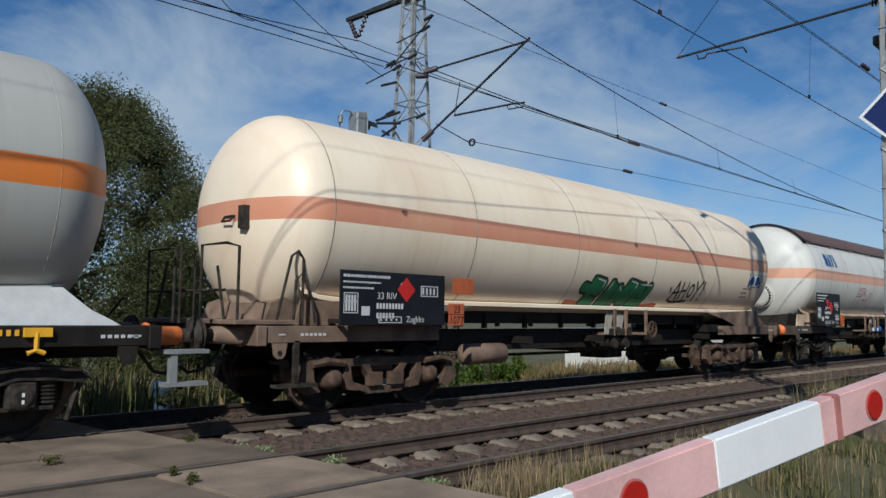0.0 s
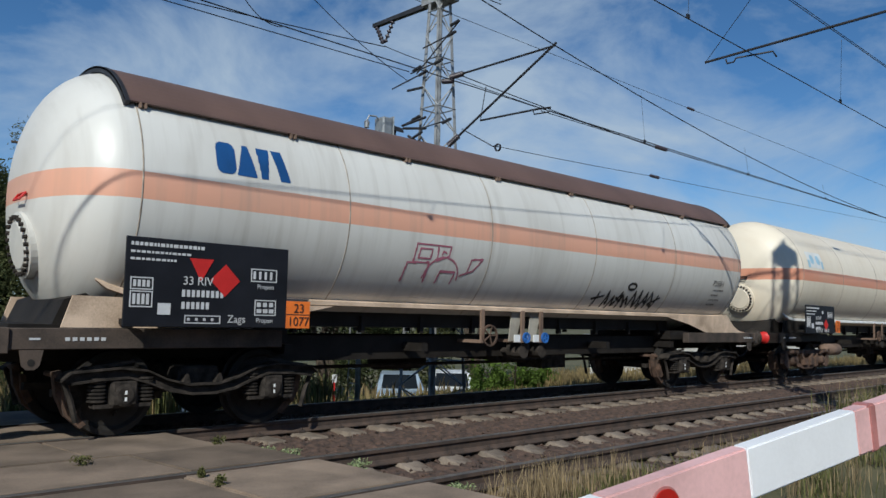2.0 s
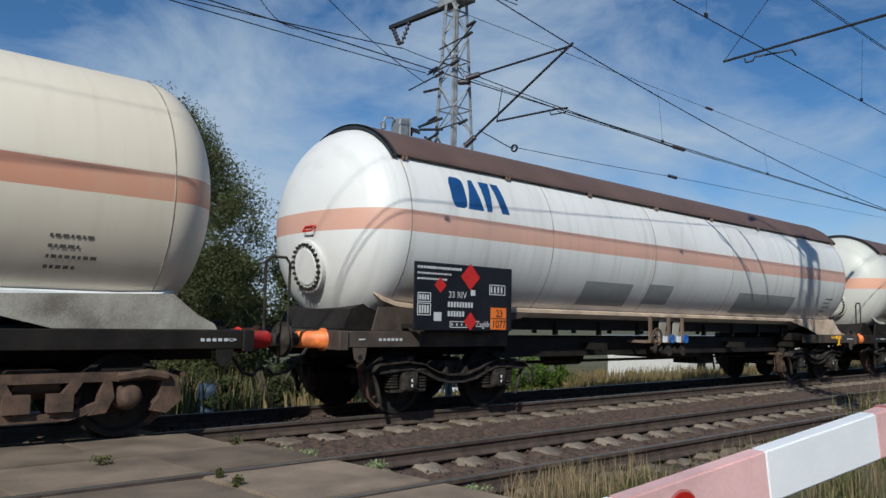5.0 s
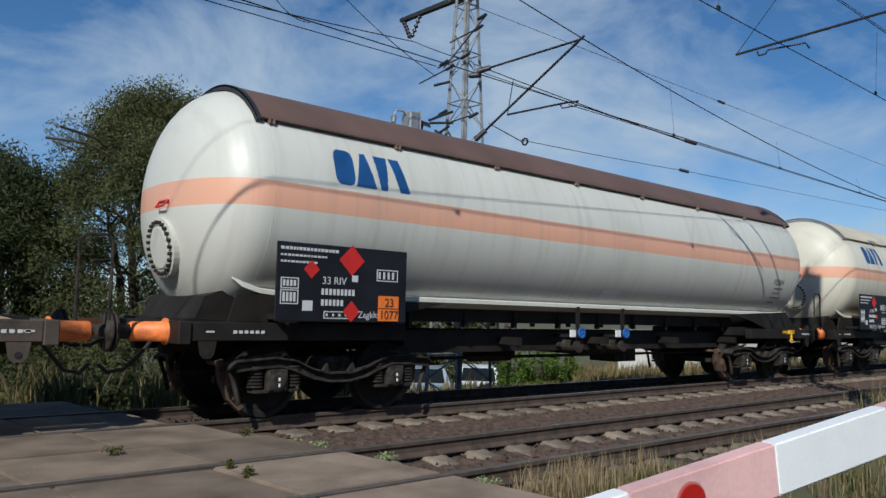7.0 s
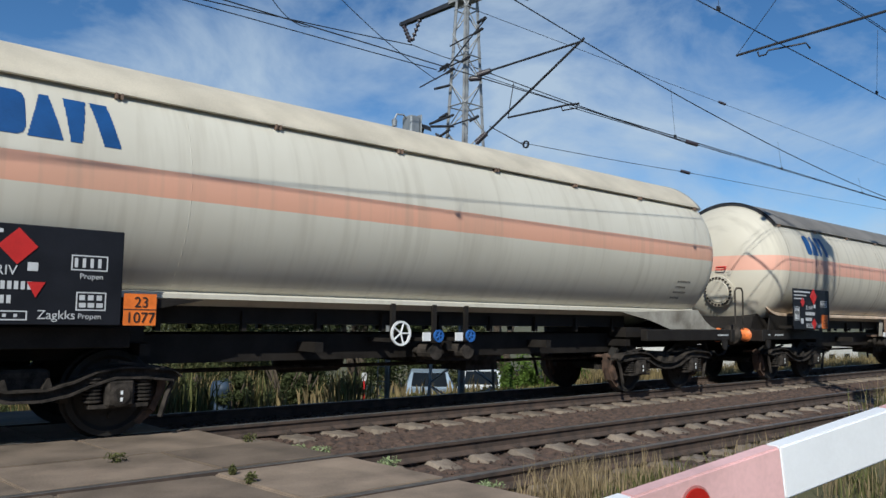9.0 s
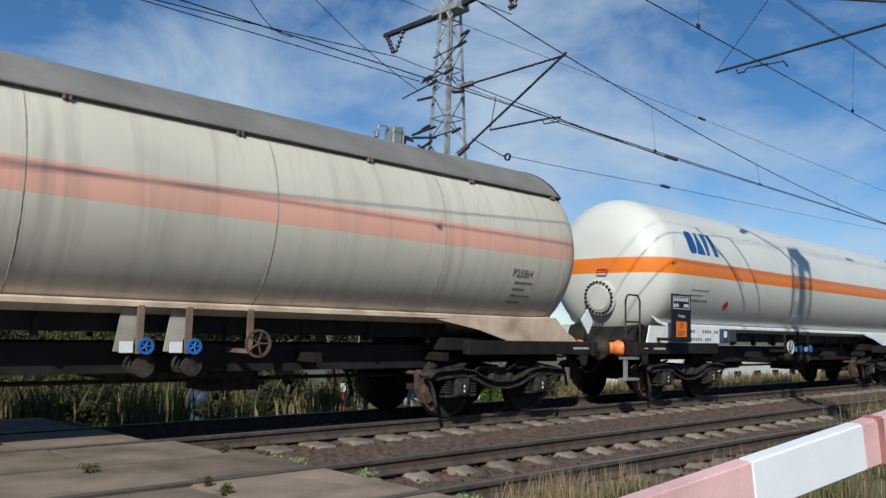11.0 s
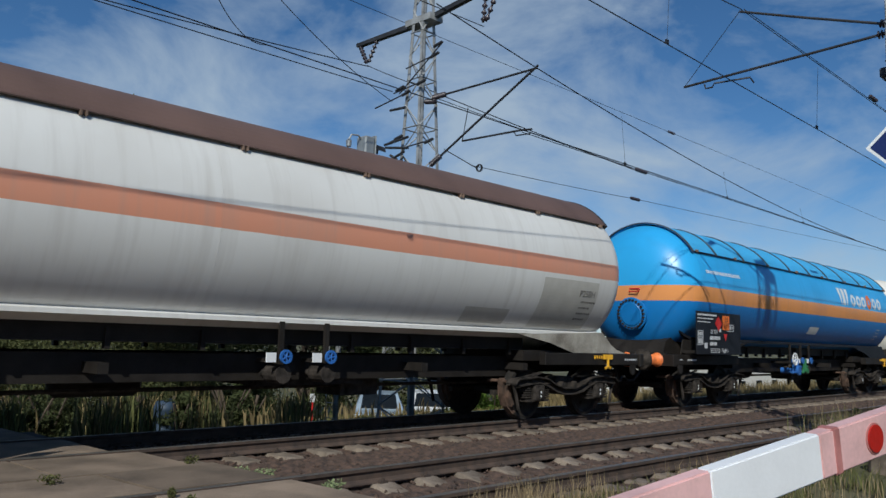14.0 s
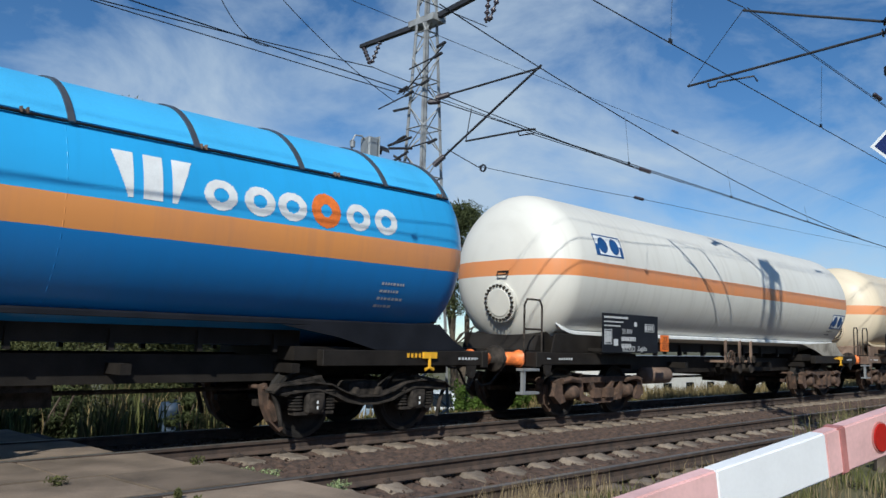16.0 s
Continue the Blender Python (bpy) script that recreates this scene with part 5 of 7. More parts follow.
    # brake and valve gear
    part("air_reservoir", lathe(bmesh.new(), [(0, 0), (0.02, 0.12), (0.08, 0.17), (1.0, 0.17), (1.06, 0.12), (1.08, 0)], "x", (4.75 if spec.get("old") else 6.2, -0.75 if spec.get("old") else 0.1, 0.70), 20, closed=False), M["rust_frame"] if spec.get("old") else M["black"], wagon, smooth=True)
    bm = tube(bmesh.new(), [(3.9, -0.15, 0.62), (L - 3.9, -0.15, 0.62)], 0.03, 6)
    tube(bm, [(5.4, 0.25, 0.74), (L - 4.2, 0.25, 0.74)], 0.025, 6)
    box(bm, L - 7.4, L - 6.7, -0.3, 0.3, 0.48, 0.82)
    box(bm, L / 2 - 0.2, L / 2 + 1.6, -0.5, 0.5, 0.66, 0.86)
    part("brake_rigging", bm, M["grime"], wagon)
    mx = L / 2 - (0.5 if spec.get("old") else 1.1)
    wheel_x, valves_x = spec.get("gear", (mx + 0.05, (mx + 0.80, mx + 1.42)))
    if spec.get("pale_gear"):
        for x in (valves_x[0] - 0.10, valves_x[1] - 0.10):
            bm = prism(bmesh.new(), [(x - 0.13, 1.47), (x + 0.13, 1.47), (x - 0.02, 1.0), (x - 0.20, 1.0)], -1.00, -0.98)
            part("valve_hanger", bm, M["dirty_skirt"], wagon, "dusty hanging plate")
    for x in ([wheel_x - 0.05] if wheel_x else []) + [v - 0.06 for v in valves_x]:
        bm = box(bmesh.new(), x - 0.035, x + 0.035, -1.10, -1.06, 0.98, 1.50)
        box(bm, x - 0.035, x + 0.035, -1.06, -0.42, 0.98, 1.03)
        part("valve_bracket", bm, M["rust_frame"] if spec.get("old") or spec.get("pale_gear") else M["black"], wagon)
    if wheel_x:
        part("brake_wheel", handwheel(bmesh.new(), (wheel_x, -1.20, 1.10), 0.155), M["white"] if not (spec.get("old") or spec.get("pale_gear")) else M["rust"], wagon, "handbrake wheel")
    for x in valves_x:
        part("valve_wheel", handwheel(bmesh.new(), (x, -1.12, 1.06), 0.075), M["valve_blue"] if not spec.get("old") else M["grime"], wagon, "small blue valve handwheel")
        bm = bmesh.new()
        lathe(bm, [(-0.05, 0), (-0.05, 0.12), (0.25, 0.12), (0.3, 0.05), (0.6, 0.05), (0.6, 0)], "y", (x + 0.02, -1.0, 0.84), 14, closed=False)
        part("valve", bm, M["grime"], wagon)
        part("valve_tag", box(bmesh.new(), x - 0.27, x - 0.13, -1.10, -1.08, 0.99, 1.11), M["white"] if not spec.get("old") else M["grime"], wagon)
    # manhole in the dished end, with bolts
    hx, hz, hr = m0 - dome_x(0.42), TANK_Z - 0.62, 0.31
    tilt = 0.16
    if spec.get("manhole", True):
        man = part("manhole", lathe(bmesh.new(), [(0.10, 0.0), (0.10, hr + 0.06), (-0.01, hr + 0.06), (-0.03, hr - 0.04), (-0.045, hr - 0.06), (-0.05, 0.0)], "x", (0, 0, 0), 32, closed=False), paint, wagon, "bolted round manhole cover")
        man.location, man.rotation_euler = (hx - 0.01, -0.12, hz), (0, -tilt, 0)
        bm = bmesh.new()
        for k in range(24):
            a = 2 * math.pi * k / 24
            tube(bm, [(-0.06, (hr + 0.005) * math.cos(a), (hr + 0.005) * math.sin(a)), (0.0, (hr + 0.005) * math.cos(a), (hr + 0.005) * math.sin(a))], 0.026, 6)
        part("bolt_ring", bm, M["grime"], man, kind="stuff")
    part("end_handle", tube(bmesh.new(), [(m0 - dome_x(0.1) - 0.01, -0.35, 2.60), (m0 - dome_x(0.1) - 0.06, -0.33, 2.53), (m0 - dome_x(0.1) - 0.06, -0.12, 2.53), (m0 - dome_x(0.1) - 0.01, -0.10, 2.60), (m0 - dome_x(0.1) - 0.01, -0.35, 2.60)], 0.014, 6), M["red"] if not spec.get("old") else M["grime"], wagon)
    # end details
    for d in spec.get("details", ()):
        d(wagon, L)
    if spec.get("plate"):
        p = spec["plate"]
        build_plate(wagon, p["x"], p["z0"], p["z1"], p["w"], p)
    for mark in spec.get("logos", ()):
        build_logo(wagon, *mark)
    for x, z, w, h, mat in spec.get("patches", ()):
        part("painted_patch", on_tank(bmesh.new(), lambda a, b: True, x, x + w, z, z + h, 0.06, 0.003), mat, wagon)
    lines_film(wagon, L - 2.9, 2.06, spec.get("end_lines", 4), 0.42, M["stencil"] if not spec.get("straps") else M["lettering"])
    build_bogie(wagon, 2.83, spec.get("old", False))
    build_bogie(wagon, L - 2.83, spec.get("old", False))
    return wagon


# ---- details that single wagons have ----
def end_platform(wagon, L):
    """Railed platform at the leading end."""
    plat = part("end_platform", box(bmesh.new(), 0.30, 1.15, -1.25, 1.25, 1.18, 1.24, 0.01), M["rust_frame"], wagon, "brown railed end platform")
    for pts in ([(0.36, -1.2, 1.24), (0.36, -1.2, 2.12), (0.36, -0.9, 2.18), (0.36, -0.3, 2.18), (0.36, -0.3, 1.24)], [(0.36, 1.2, 1.24), (0.36, 1.2, 2.18), (0.36, 0.4, 2.18), (0.36, 0.4, 1.24)],
                [(0.36, -0.9, 1.6), (0.36, 1.2, 1.6)], [(0.9, -1.22, 1.24), (1.1, -1.22, 2.05), (1.2, -1.22, 2.12), (1.28, -1.22, 2.02), (1.28, -1.22, 1.2)], [(1.14, -1.24, 1.24), (1.16, -1.24, 1.75), (1.25, -1.24, 1.83), (1.42, -1.24, 1.5), (1.5, -1.2, 1.2)],
                [(0.3, 0.8, 1.24), (0.3, 0.5, 2.0)], [(0.36, -0.9, 1.24), (0.36, -0.7, 1.9)]):
        part("rail", tube(bmesh.new(), pts, 0.019, 7), M["grime"], plat)
    part("step", box(bmesh.new(), 0.9, 1.5, -1.3, -1.12, 0.40, 0.44), M["grime"], plat)
    part("step_hanger", box(bmesh.new(), 1.16, 1.24, -1.24, -1.2, 0.44, 0.98), M["grime"], plat)


def rear_step(wagon, L):
    """Pale shunter's step hung below the trailing buffer beam."""
    bm = bmesh.new()
    for z in (0.86, 0.50):
        box(bm, L - 0.55, L - 0.05, -1.32, -1.14, z, z + 0.045)
    box(bm, L - 0.50, L - 0.42, -1.30, -1.22, 0.545, 0.86)
    part("shunter_step", bm, M["steel"], wagon, "pale grey step of bent bar")
    for pts in ([(L - 0.35, -1.15, 1.2), (L - 0.35, -1.15, 2.05), (L - 0.1, -1.0, 2.05), (L - 0.1, -1.0, 1.2)], [(L - 0.3, -0.9, 1.2), (L - 0.3, -0.9, 1.85)], [(L - 0.8, 0.9, 1.2), (L - 0.35, 0.9, 1.2), (L - 0.2, 0.7, 1.5)]):
        handrail(wagon, pts, M["grime"], 0.016)


def front_rail(wagon, L):
    """Bent handrail at the leading corner."""
    handrail(wagon, [(0.35, -1.2, 1.17), (0.35, -1.2, 1.95), (0.42, -1.2, 2.05), (0.75, -1.2, 2.05), (0.82, -1.2, 1.95), (0.82, -1.2, 1.17)], M["grime"])
    handrail(wagon, [(0.35, -1.2, 1.55), (0.82, -1.2, 1.55)], M["grime"])
    bm = bmesh.new()
    for z in (0.86, 0.48):
        box(bm, 0.20, 0.62, -1.32, -1.16, z, z + 0.04)
    box(bm, 0.22, 0.28, -1.30, -1.24, 0.52, 0.86)
    part("shunter_step", bm, M["steel"], wagon, "grey step of bent bar")


def rear_rail(wagon, L):
    handrail(wagon, [(L - 0.45, -1.2, 1.17), (L - 0.45, -1.2, 1.98), (L - 0.38, -1.2, 2.05), (L - 0.18, -1.2, 2.05), (L - 0.12, -1.2, 1.98), (L - 0.12, -1.2, 1.17)], M["grime"])


def yellow_hook(wagon, L):
    """Yellow rope hook and hazard marks on the trailing solebar."""
    bm, marks = bmesh.new(), bmesh.new()
    x = L - 2.0
    box(bm, x, x + 0.26, -1.285, -1.243, 1.06, 1.15)
    for k in range(4):
        box(marks, x - 0.30 + k * 0.075, x - 0.26 + k * 0.075, -1.252, -1.246, 1.07, 1.13)
    tube(bm, [(x + 0.12, -1.27, 1.10), (x + 0.12, -1.27, 0.93), (x + 0.04, -1.27, 0.90)], 0.025, 7)
    tube(bm, [(x + 0.12, -1.27, 0.93), (x + 0.20, -1.27, 0.90)], 0.025, 7)
    part("rope_hook", bm, M["yellow"], wagon, "yellow rope hook")
    part("hazard_marks", marks, M["yellow"], wagon, "row of yellow painted marks", kind="stuff")


def green_graffiti(wagon, L):
    lines = [[(7.72, 1.62), (7.82, 2.01)], [(7.80, 2.01), (8.10, 1.97), (8.04, 1.82)], [(7.52, 1.88), (8.02, 1.83)], [(7.74, 1.63), (7.98, 1.62)],
             [(8.42, 1.97), (8.26, 1.63), (8.50, 1.63)], [(8.54, 1.90), (8.46, 1.68)],
             [(8.68, 1.64), (8.72, 1.90), (8.86, 1.72), (9.03, 2.0), (9.28, 1.97), (9.12, 1.66)], [(9.03, 1.99), (8.99, 1.66)],
             [(9.42, 1.95), (9.34, 1.65), (9.70, 1.62), (9.82, 1.95)], [(9.56, 1.95), (9.57, 1.80)]]
    for ground in ([(7.2, 1.60), (7.7, 1.58)], [(9.7, 1.57), (10.45, 1.60)]):
        part("spray_base", on_tank(bmesh.new(), strokes([ground], 0.045), ground[0][0] - 0.1, ground[1][0] + 0.1, 1.50, 1.70, 0.014, 0.003), M["hazard_old"], wagon, "orange sprayed ground colour")
    part("spray_outline", on_tank(bmesh.new(), strokes(lines, 0.125), 7.3, 10.1, 1.50, 2.20, 0.014, 0.005), M["tag_black"], wagon, "green spray painting with a black outline")
    part("spray_fill", on_tank(bmesh.new(), strokes(lines, 0.082), 7.3, 10.1, 1.50, 2.20, 0.014, 0.008), M["green"], wagon)
    glint = [[(7.86, 2.05), (8.13, 2.01), (8.12, 1.90)], [(8.40, 2.01), (8.34, 1.88)], [(9.05, 2.05), (9.30, 2.01), (9.27, 1.92)], [(8.70, 1.93), (8.78, 1.86)], [(9.46, 1.99), (9.86, 1.99)]]
    part("spray_glint", on_tank(bmesh.new(), strokes(glint, 0.012), 7.3, 10.1, 1.50, 2.20, 0.012, 0.011), M["white"], wagon, "pale sprayed glints", kind="stuff")
    x1 = 10.68
    tag = [[(x1, 1.98), (x1 + 0.05, 1.88)], [(x1 + 0.12, 1.72), (x1 + 0.30, 2.12), (x1 + 0.40, 1.74)], [(x1 + 0.16, 1.86), (x1 + 0.42, 1.90)],
           [(x1 + 0.50, 2.10), (x1 + 0.52, 1.76)], [(x1 + 0.50, 1.92), (x1 + 0.72, 1.94)], [(x1 + 0.72, 2.10), (x1 + 0.72, 1.76)],
           [(x1 + 0.92 + 0.10 * math.cos(radians(w)), 1.94 + 0.13 * math.sin(radians(w))) for w in range(0, 361, 30)],
           [(x1 + 1.08, 2.14), (x1 + 1.20, 1.96), (x1 + 1.36, 2.16)], [(x1 + 1.20, 1.96), (x1 + 1.16, 1.74)], [(x1 + 1.46, 2.14), (x1 + 1.43, 1.86)], [(x1 + 1.42, 1.78), (x1 + 1.42, 1.75)], [(x1 + 0.12, 1.72), (x1 + 0.30, 1.68), (x1 + 0.92, 1.72)]]
    part("spray_tag", on_tank(bmesh.new(), strokes(tag, 0.024), x1 - 0.1, x1 + 1.6, 1.65, 2.25, 0.014, 0.004), M["tag_black"], wagon, "thin black spray tag")


def red_graffiti(wagon, L):
    """Thin outlines of a spray painting and a scribbled black tag."""
    x, z = 5.6, 1.86
    arc = [(x + 0.72 + 0.34 * math.cos(radians(w)), z + 0.06 + 0.30 * math.sin(radians(w))) for w in range(0, 181, 20)]
    lines = [[(x, z), (x + 0.02, z + 0.25), (x + 0.42, z + 0.27), (x + 0.42, z)], [(x + 0.12, z + 0.27), (x + 0.14, z + 0.52), (x + 0.80, z + 0.52), (x + 0.78, z + 0.38), (x + 0.56, z + 0.30), (x + 0.55, z + 0.50)],
             [(x + 0.20, z + 0.32), (x + 0.22, z + 0.46), (x + 0.44, z + 0.46), (x + 0.43, z + 0.32), (x + 0.20, z + 0.32)], [(x + 0.64, z + 0.40), (x + 0.66, z + 0.44), (x + 0.72, z + 0.42)], arc,
             [(x + 0.66, z), (x + 0.68, z + 0.16), (x + 0.98, z + 0.16), (x + 0.96, z)], [(x + 1.10, z + 0.12), (x + 1.22, z + 0.16), (x + 1.26, z + 0.36), (x + 1.50, z + 0.38), (x + 1.34, z + 0.20), (x + 1.22, z + 0.16)]]
    part("spray_outline", on_tank(bmesh.new(), strokes(lines, 0.0135), x - 0.1, x + 1.6, z - 0.05, z + 0.6, 0.012, 0.004), M["tag_red"], wagon, "thin purple red spray outline")
    x, z = 10.2, 1.62
    rnd = random.Random(7)
    tag = [[(x, z + 0.14), (x + 0.32, z + 0.20)], [(x + 0.10, z + 0.02), (x + 0.14, z + 0.26)], [(x + 1.9, z + 0.10), (x + 2.2, z + 0.22)], [(x + 2.06, z), (x + 2.12, z + 0.26)],
           [(x + 1.10 + 0.13 * math.cos(radians(w)), z + 0.40 + 0.06 * math.sin(radians(w))) for w in range(0, 361, 40)]]
    px = x + 0.4
    while px < x + 1.8:
        tag.append([(px, z + rnd.uniform(0, 0.06)), (px + rnd.uniform(0.02, 0.14), z + rnd.uniform(0.2, 0.34)), (px + rnd.uniform(0.1, 0.24), z + rnd.uniform(0, 0.12)), (px + rnd.uniform(0.0, 0.2), z + rnd.uniform(0.08, 0.2))])
        px += rnd.uniform(0.13, 0.22)
    part("spray_tag", on_tank(bmesh.new(), strokes(tag, 0.022), x - 0.1, x + 2.3, 1.56, 2.12, 0.013, 0.004), M["tag_black"], wagon, "scribbled black spray tag")


def white_board(wagon, L):
    b = part("number_board", box(bmesh.new(), 2.50, 3.76, -1.262, -1.245, 1.175, 1.51), M["white"], wagon, "white board with dark number bars")
    bm = bmesh.new()
    for k in range(12):
        x = 2.58 + k * 0.095
        if k not in (2, 3, 4, 9):
            quad(bm, x, x + 0.055, 1.38, 1.44, -1.268)
        if k not in (5, 9, 10, 11):
            quad(bm, x, x + 0.05, 1.22, 1.28, -1.268)
    part("number_print", bm, M["stencil"], b, kind="stuff")
    m = part("meter_box", box(bmesh.new(), 3.80, 4.10, -1.30, -1.20, 1.19, 1.48, 0.015), M["bin"], wagon, "small blue grey box beside the board")
    part("dial", box(bmesh.new(), 3.88, 4.01, -1.306, -1.302, 1.30, 1.43), M["white"], m)
    part("meter_box", box(bmesh.new(), 4.12, 4.48, -1.29, -1.20, 1.20, 1.47, 0.02), M["dark_box"], wagon, "small dark grey box beside the board")
    lines_film(wagon, 2.35, 2.22, 3, 0.7, M["stencil"])
    part("hazard_label", on_tank(bmesh.new(), lambda a, c: abs(a - 3.95) + abs(c - 1.98) < 0.12, 3.8, 4.1, 1.84, 2.12), M["red"], wagon, "small red diamond label")


def address_line(wagon, L):
    lines_film(wagon, 1.75, 2.98, 1, 1.7, M["white"], "address_bar")
    lines_film(wagon, 1.75, 3.02, 1, 1.7, M["white"], "address_bar")


def bright_valves(wagon, L):
    """Filling valves in blue and green under the middle."""
    for x, mat, label in ((7.75, M["valve_blue"], "bright blue filling valve"), (8.35, M["valve_green"], "small green filling valve")):
        k = 1.0 if mat is M["valve_blue"] else 0.6
        bm = lathe(bmesh.new(), [(0.0, 0.0), (0.0, 0.12 * k), (0.05, 0.12 * k), (0.06, 0.08 * k), (0.5, 0.08 * k), (0.52, 0.0)], "y", (x, -1.16, 0.78), 18, closed=False)
        box(bm, x - 0.07 * k, x + 0.07 * k, -1.12, -0.95, 0.80, 1.10, 0.02)
        box(bm, x - 0.30 * k, x - 0.06, -1.10, -1.0, 0.70, 0.78, 0.02)
        box(bm, x + 0.06, x + 0.34 * k, -1.10, -1.0, 0.86, 0.92, 0.015)
        part("filling_valve", bm, mat, wagon, label)


def class_mark(wagon, L, words="P25BH"):
    """Stencilled class mark near the trailing end."""
    z = 2.17
    a = math.asin((TANK_Z - z - 0.05) / TANK_R)
    ob = text_on(wagon, words, L - 3.0, z, -math.sqrt(TANK_R ** 2 - (TANK_Z - z) ** 2) - 0.008, 0.17, M["stencil"])
    ob.rotation_euler = (math.pi / 2 + a, 0, 0)


def end_placard(wagon, L):
    """Loose white diamond placard on a post at the trailing end."""
    c = Vector((L - 0.78, -1.16, 1.52))
    post = part("placard_post", box(bmesh.new(), c.x - 0.02, c.x + 0.02, c.y + 0.005, c.y + 0.035, 1.165, 1.70), M["black"], wagon)
    bm = bmesh.new()
    a = [bm.verts.new((c.x + 0.17 * u, c.y - 0.012, c.z + 0.22 * v)) for u, v in ((1, 0), (0.1, 1), (-1, 0.1), (0.2, -1))]
    b = [bm.verts.new((v.co.x, c.y + 0.004, v.co.z)) for v in a]
    bm.faces.new(a)
    bm.faces.new(b[::-1])
    for k in range(4):
        bm.faces.new((a[k], b[k], b[(k + 1) % 4], a[(k + 1) % 4]))
    bmesh.ops.recalc_face_normals(bm, faces=bm.faces)
    part("placard", bm, M["white"], post, "white diamond placard")


def top_valves(wagon, L):
    """Small domed fittings on the dished end's edge."""
    part("end_box", box(bmesh.new(), 0.75, 0.86, -0.62, -0.48, 2.42, 2.72), M["grime"], wagon)


# ---- the wagons one after another ----
ORANGE, FADED, PALE = (0.80, 0.20, 0.018), (0.66, 0.285, 0.18), (0.76, 0.40, 0.28)
GRIME = (0.24, 0.19, 0.14)
BROWN = dict(cover=M["cover_brown"], cover_label="brown steel sun shield over the top")
P_STD = dict(x=1.62, z0=1.19, z1=2.12, w=1.93, diamonds=[(1.05, 0.82, 0.19), (0.47, 0.67, 0.11), (1.06, 0.14, 0.13)], hazards=[(1.47, 0.02, True)])
P_OLD = dict(x=1.66, z0=1.18, z1=1.90, w=1.93, diamonds=[(1.16, 0.68, 0.17)], hazards=[(2.08, 0.46, False), (2.0, 0.0, True)], un="1077")
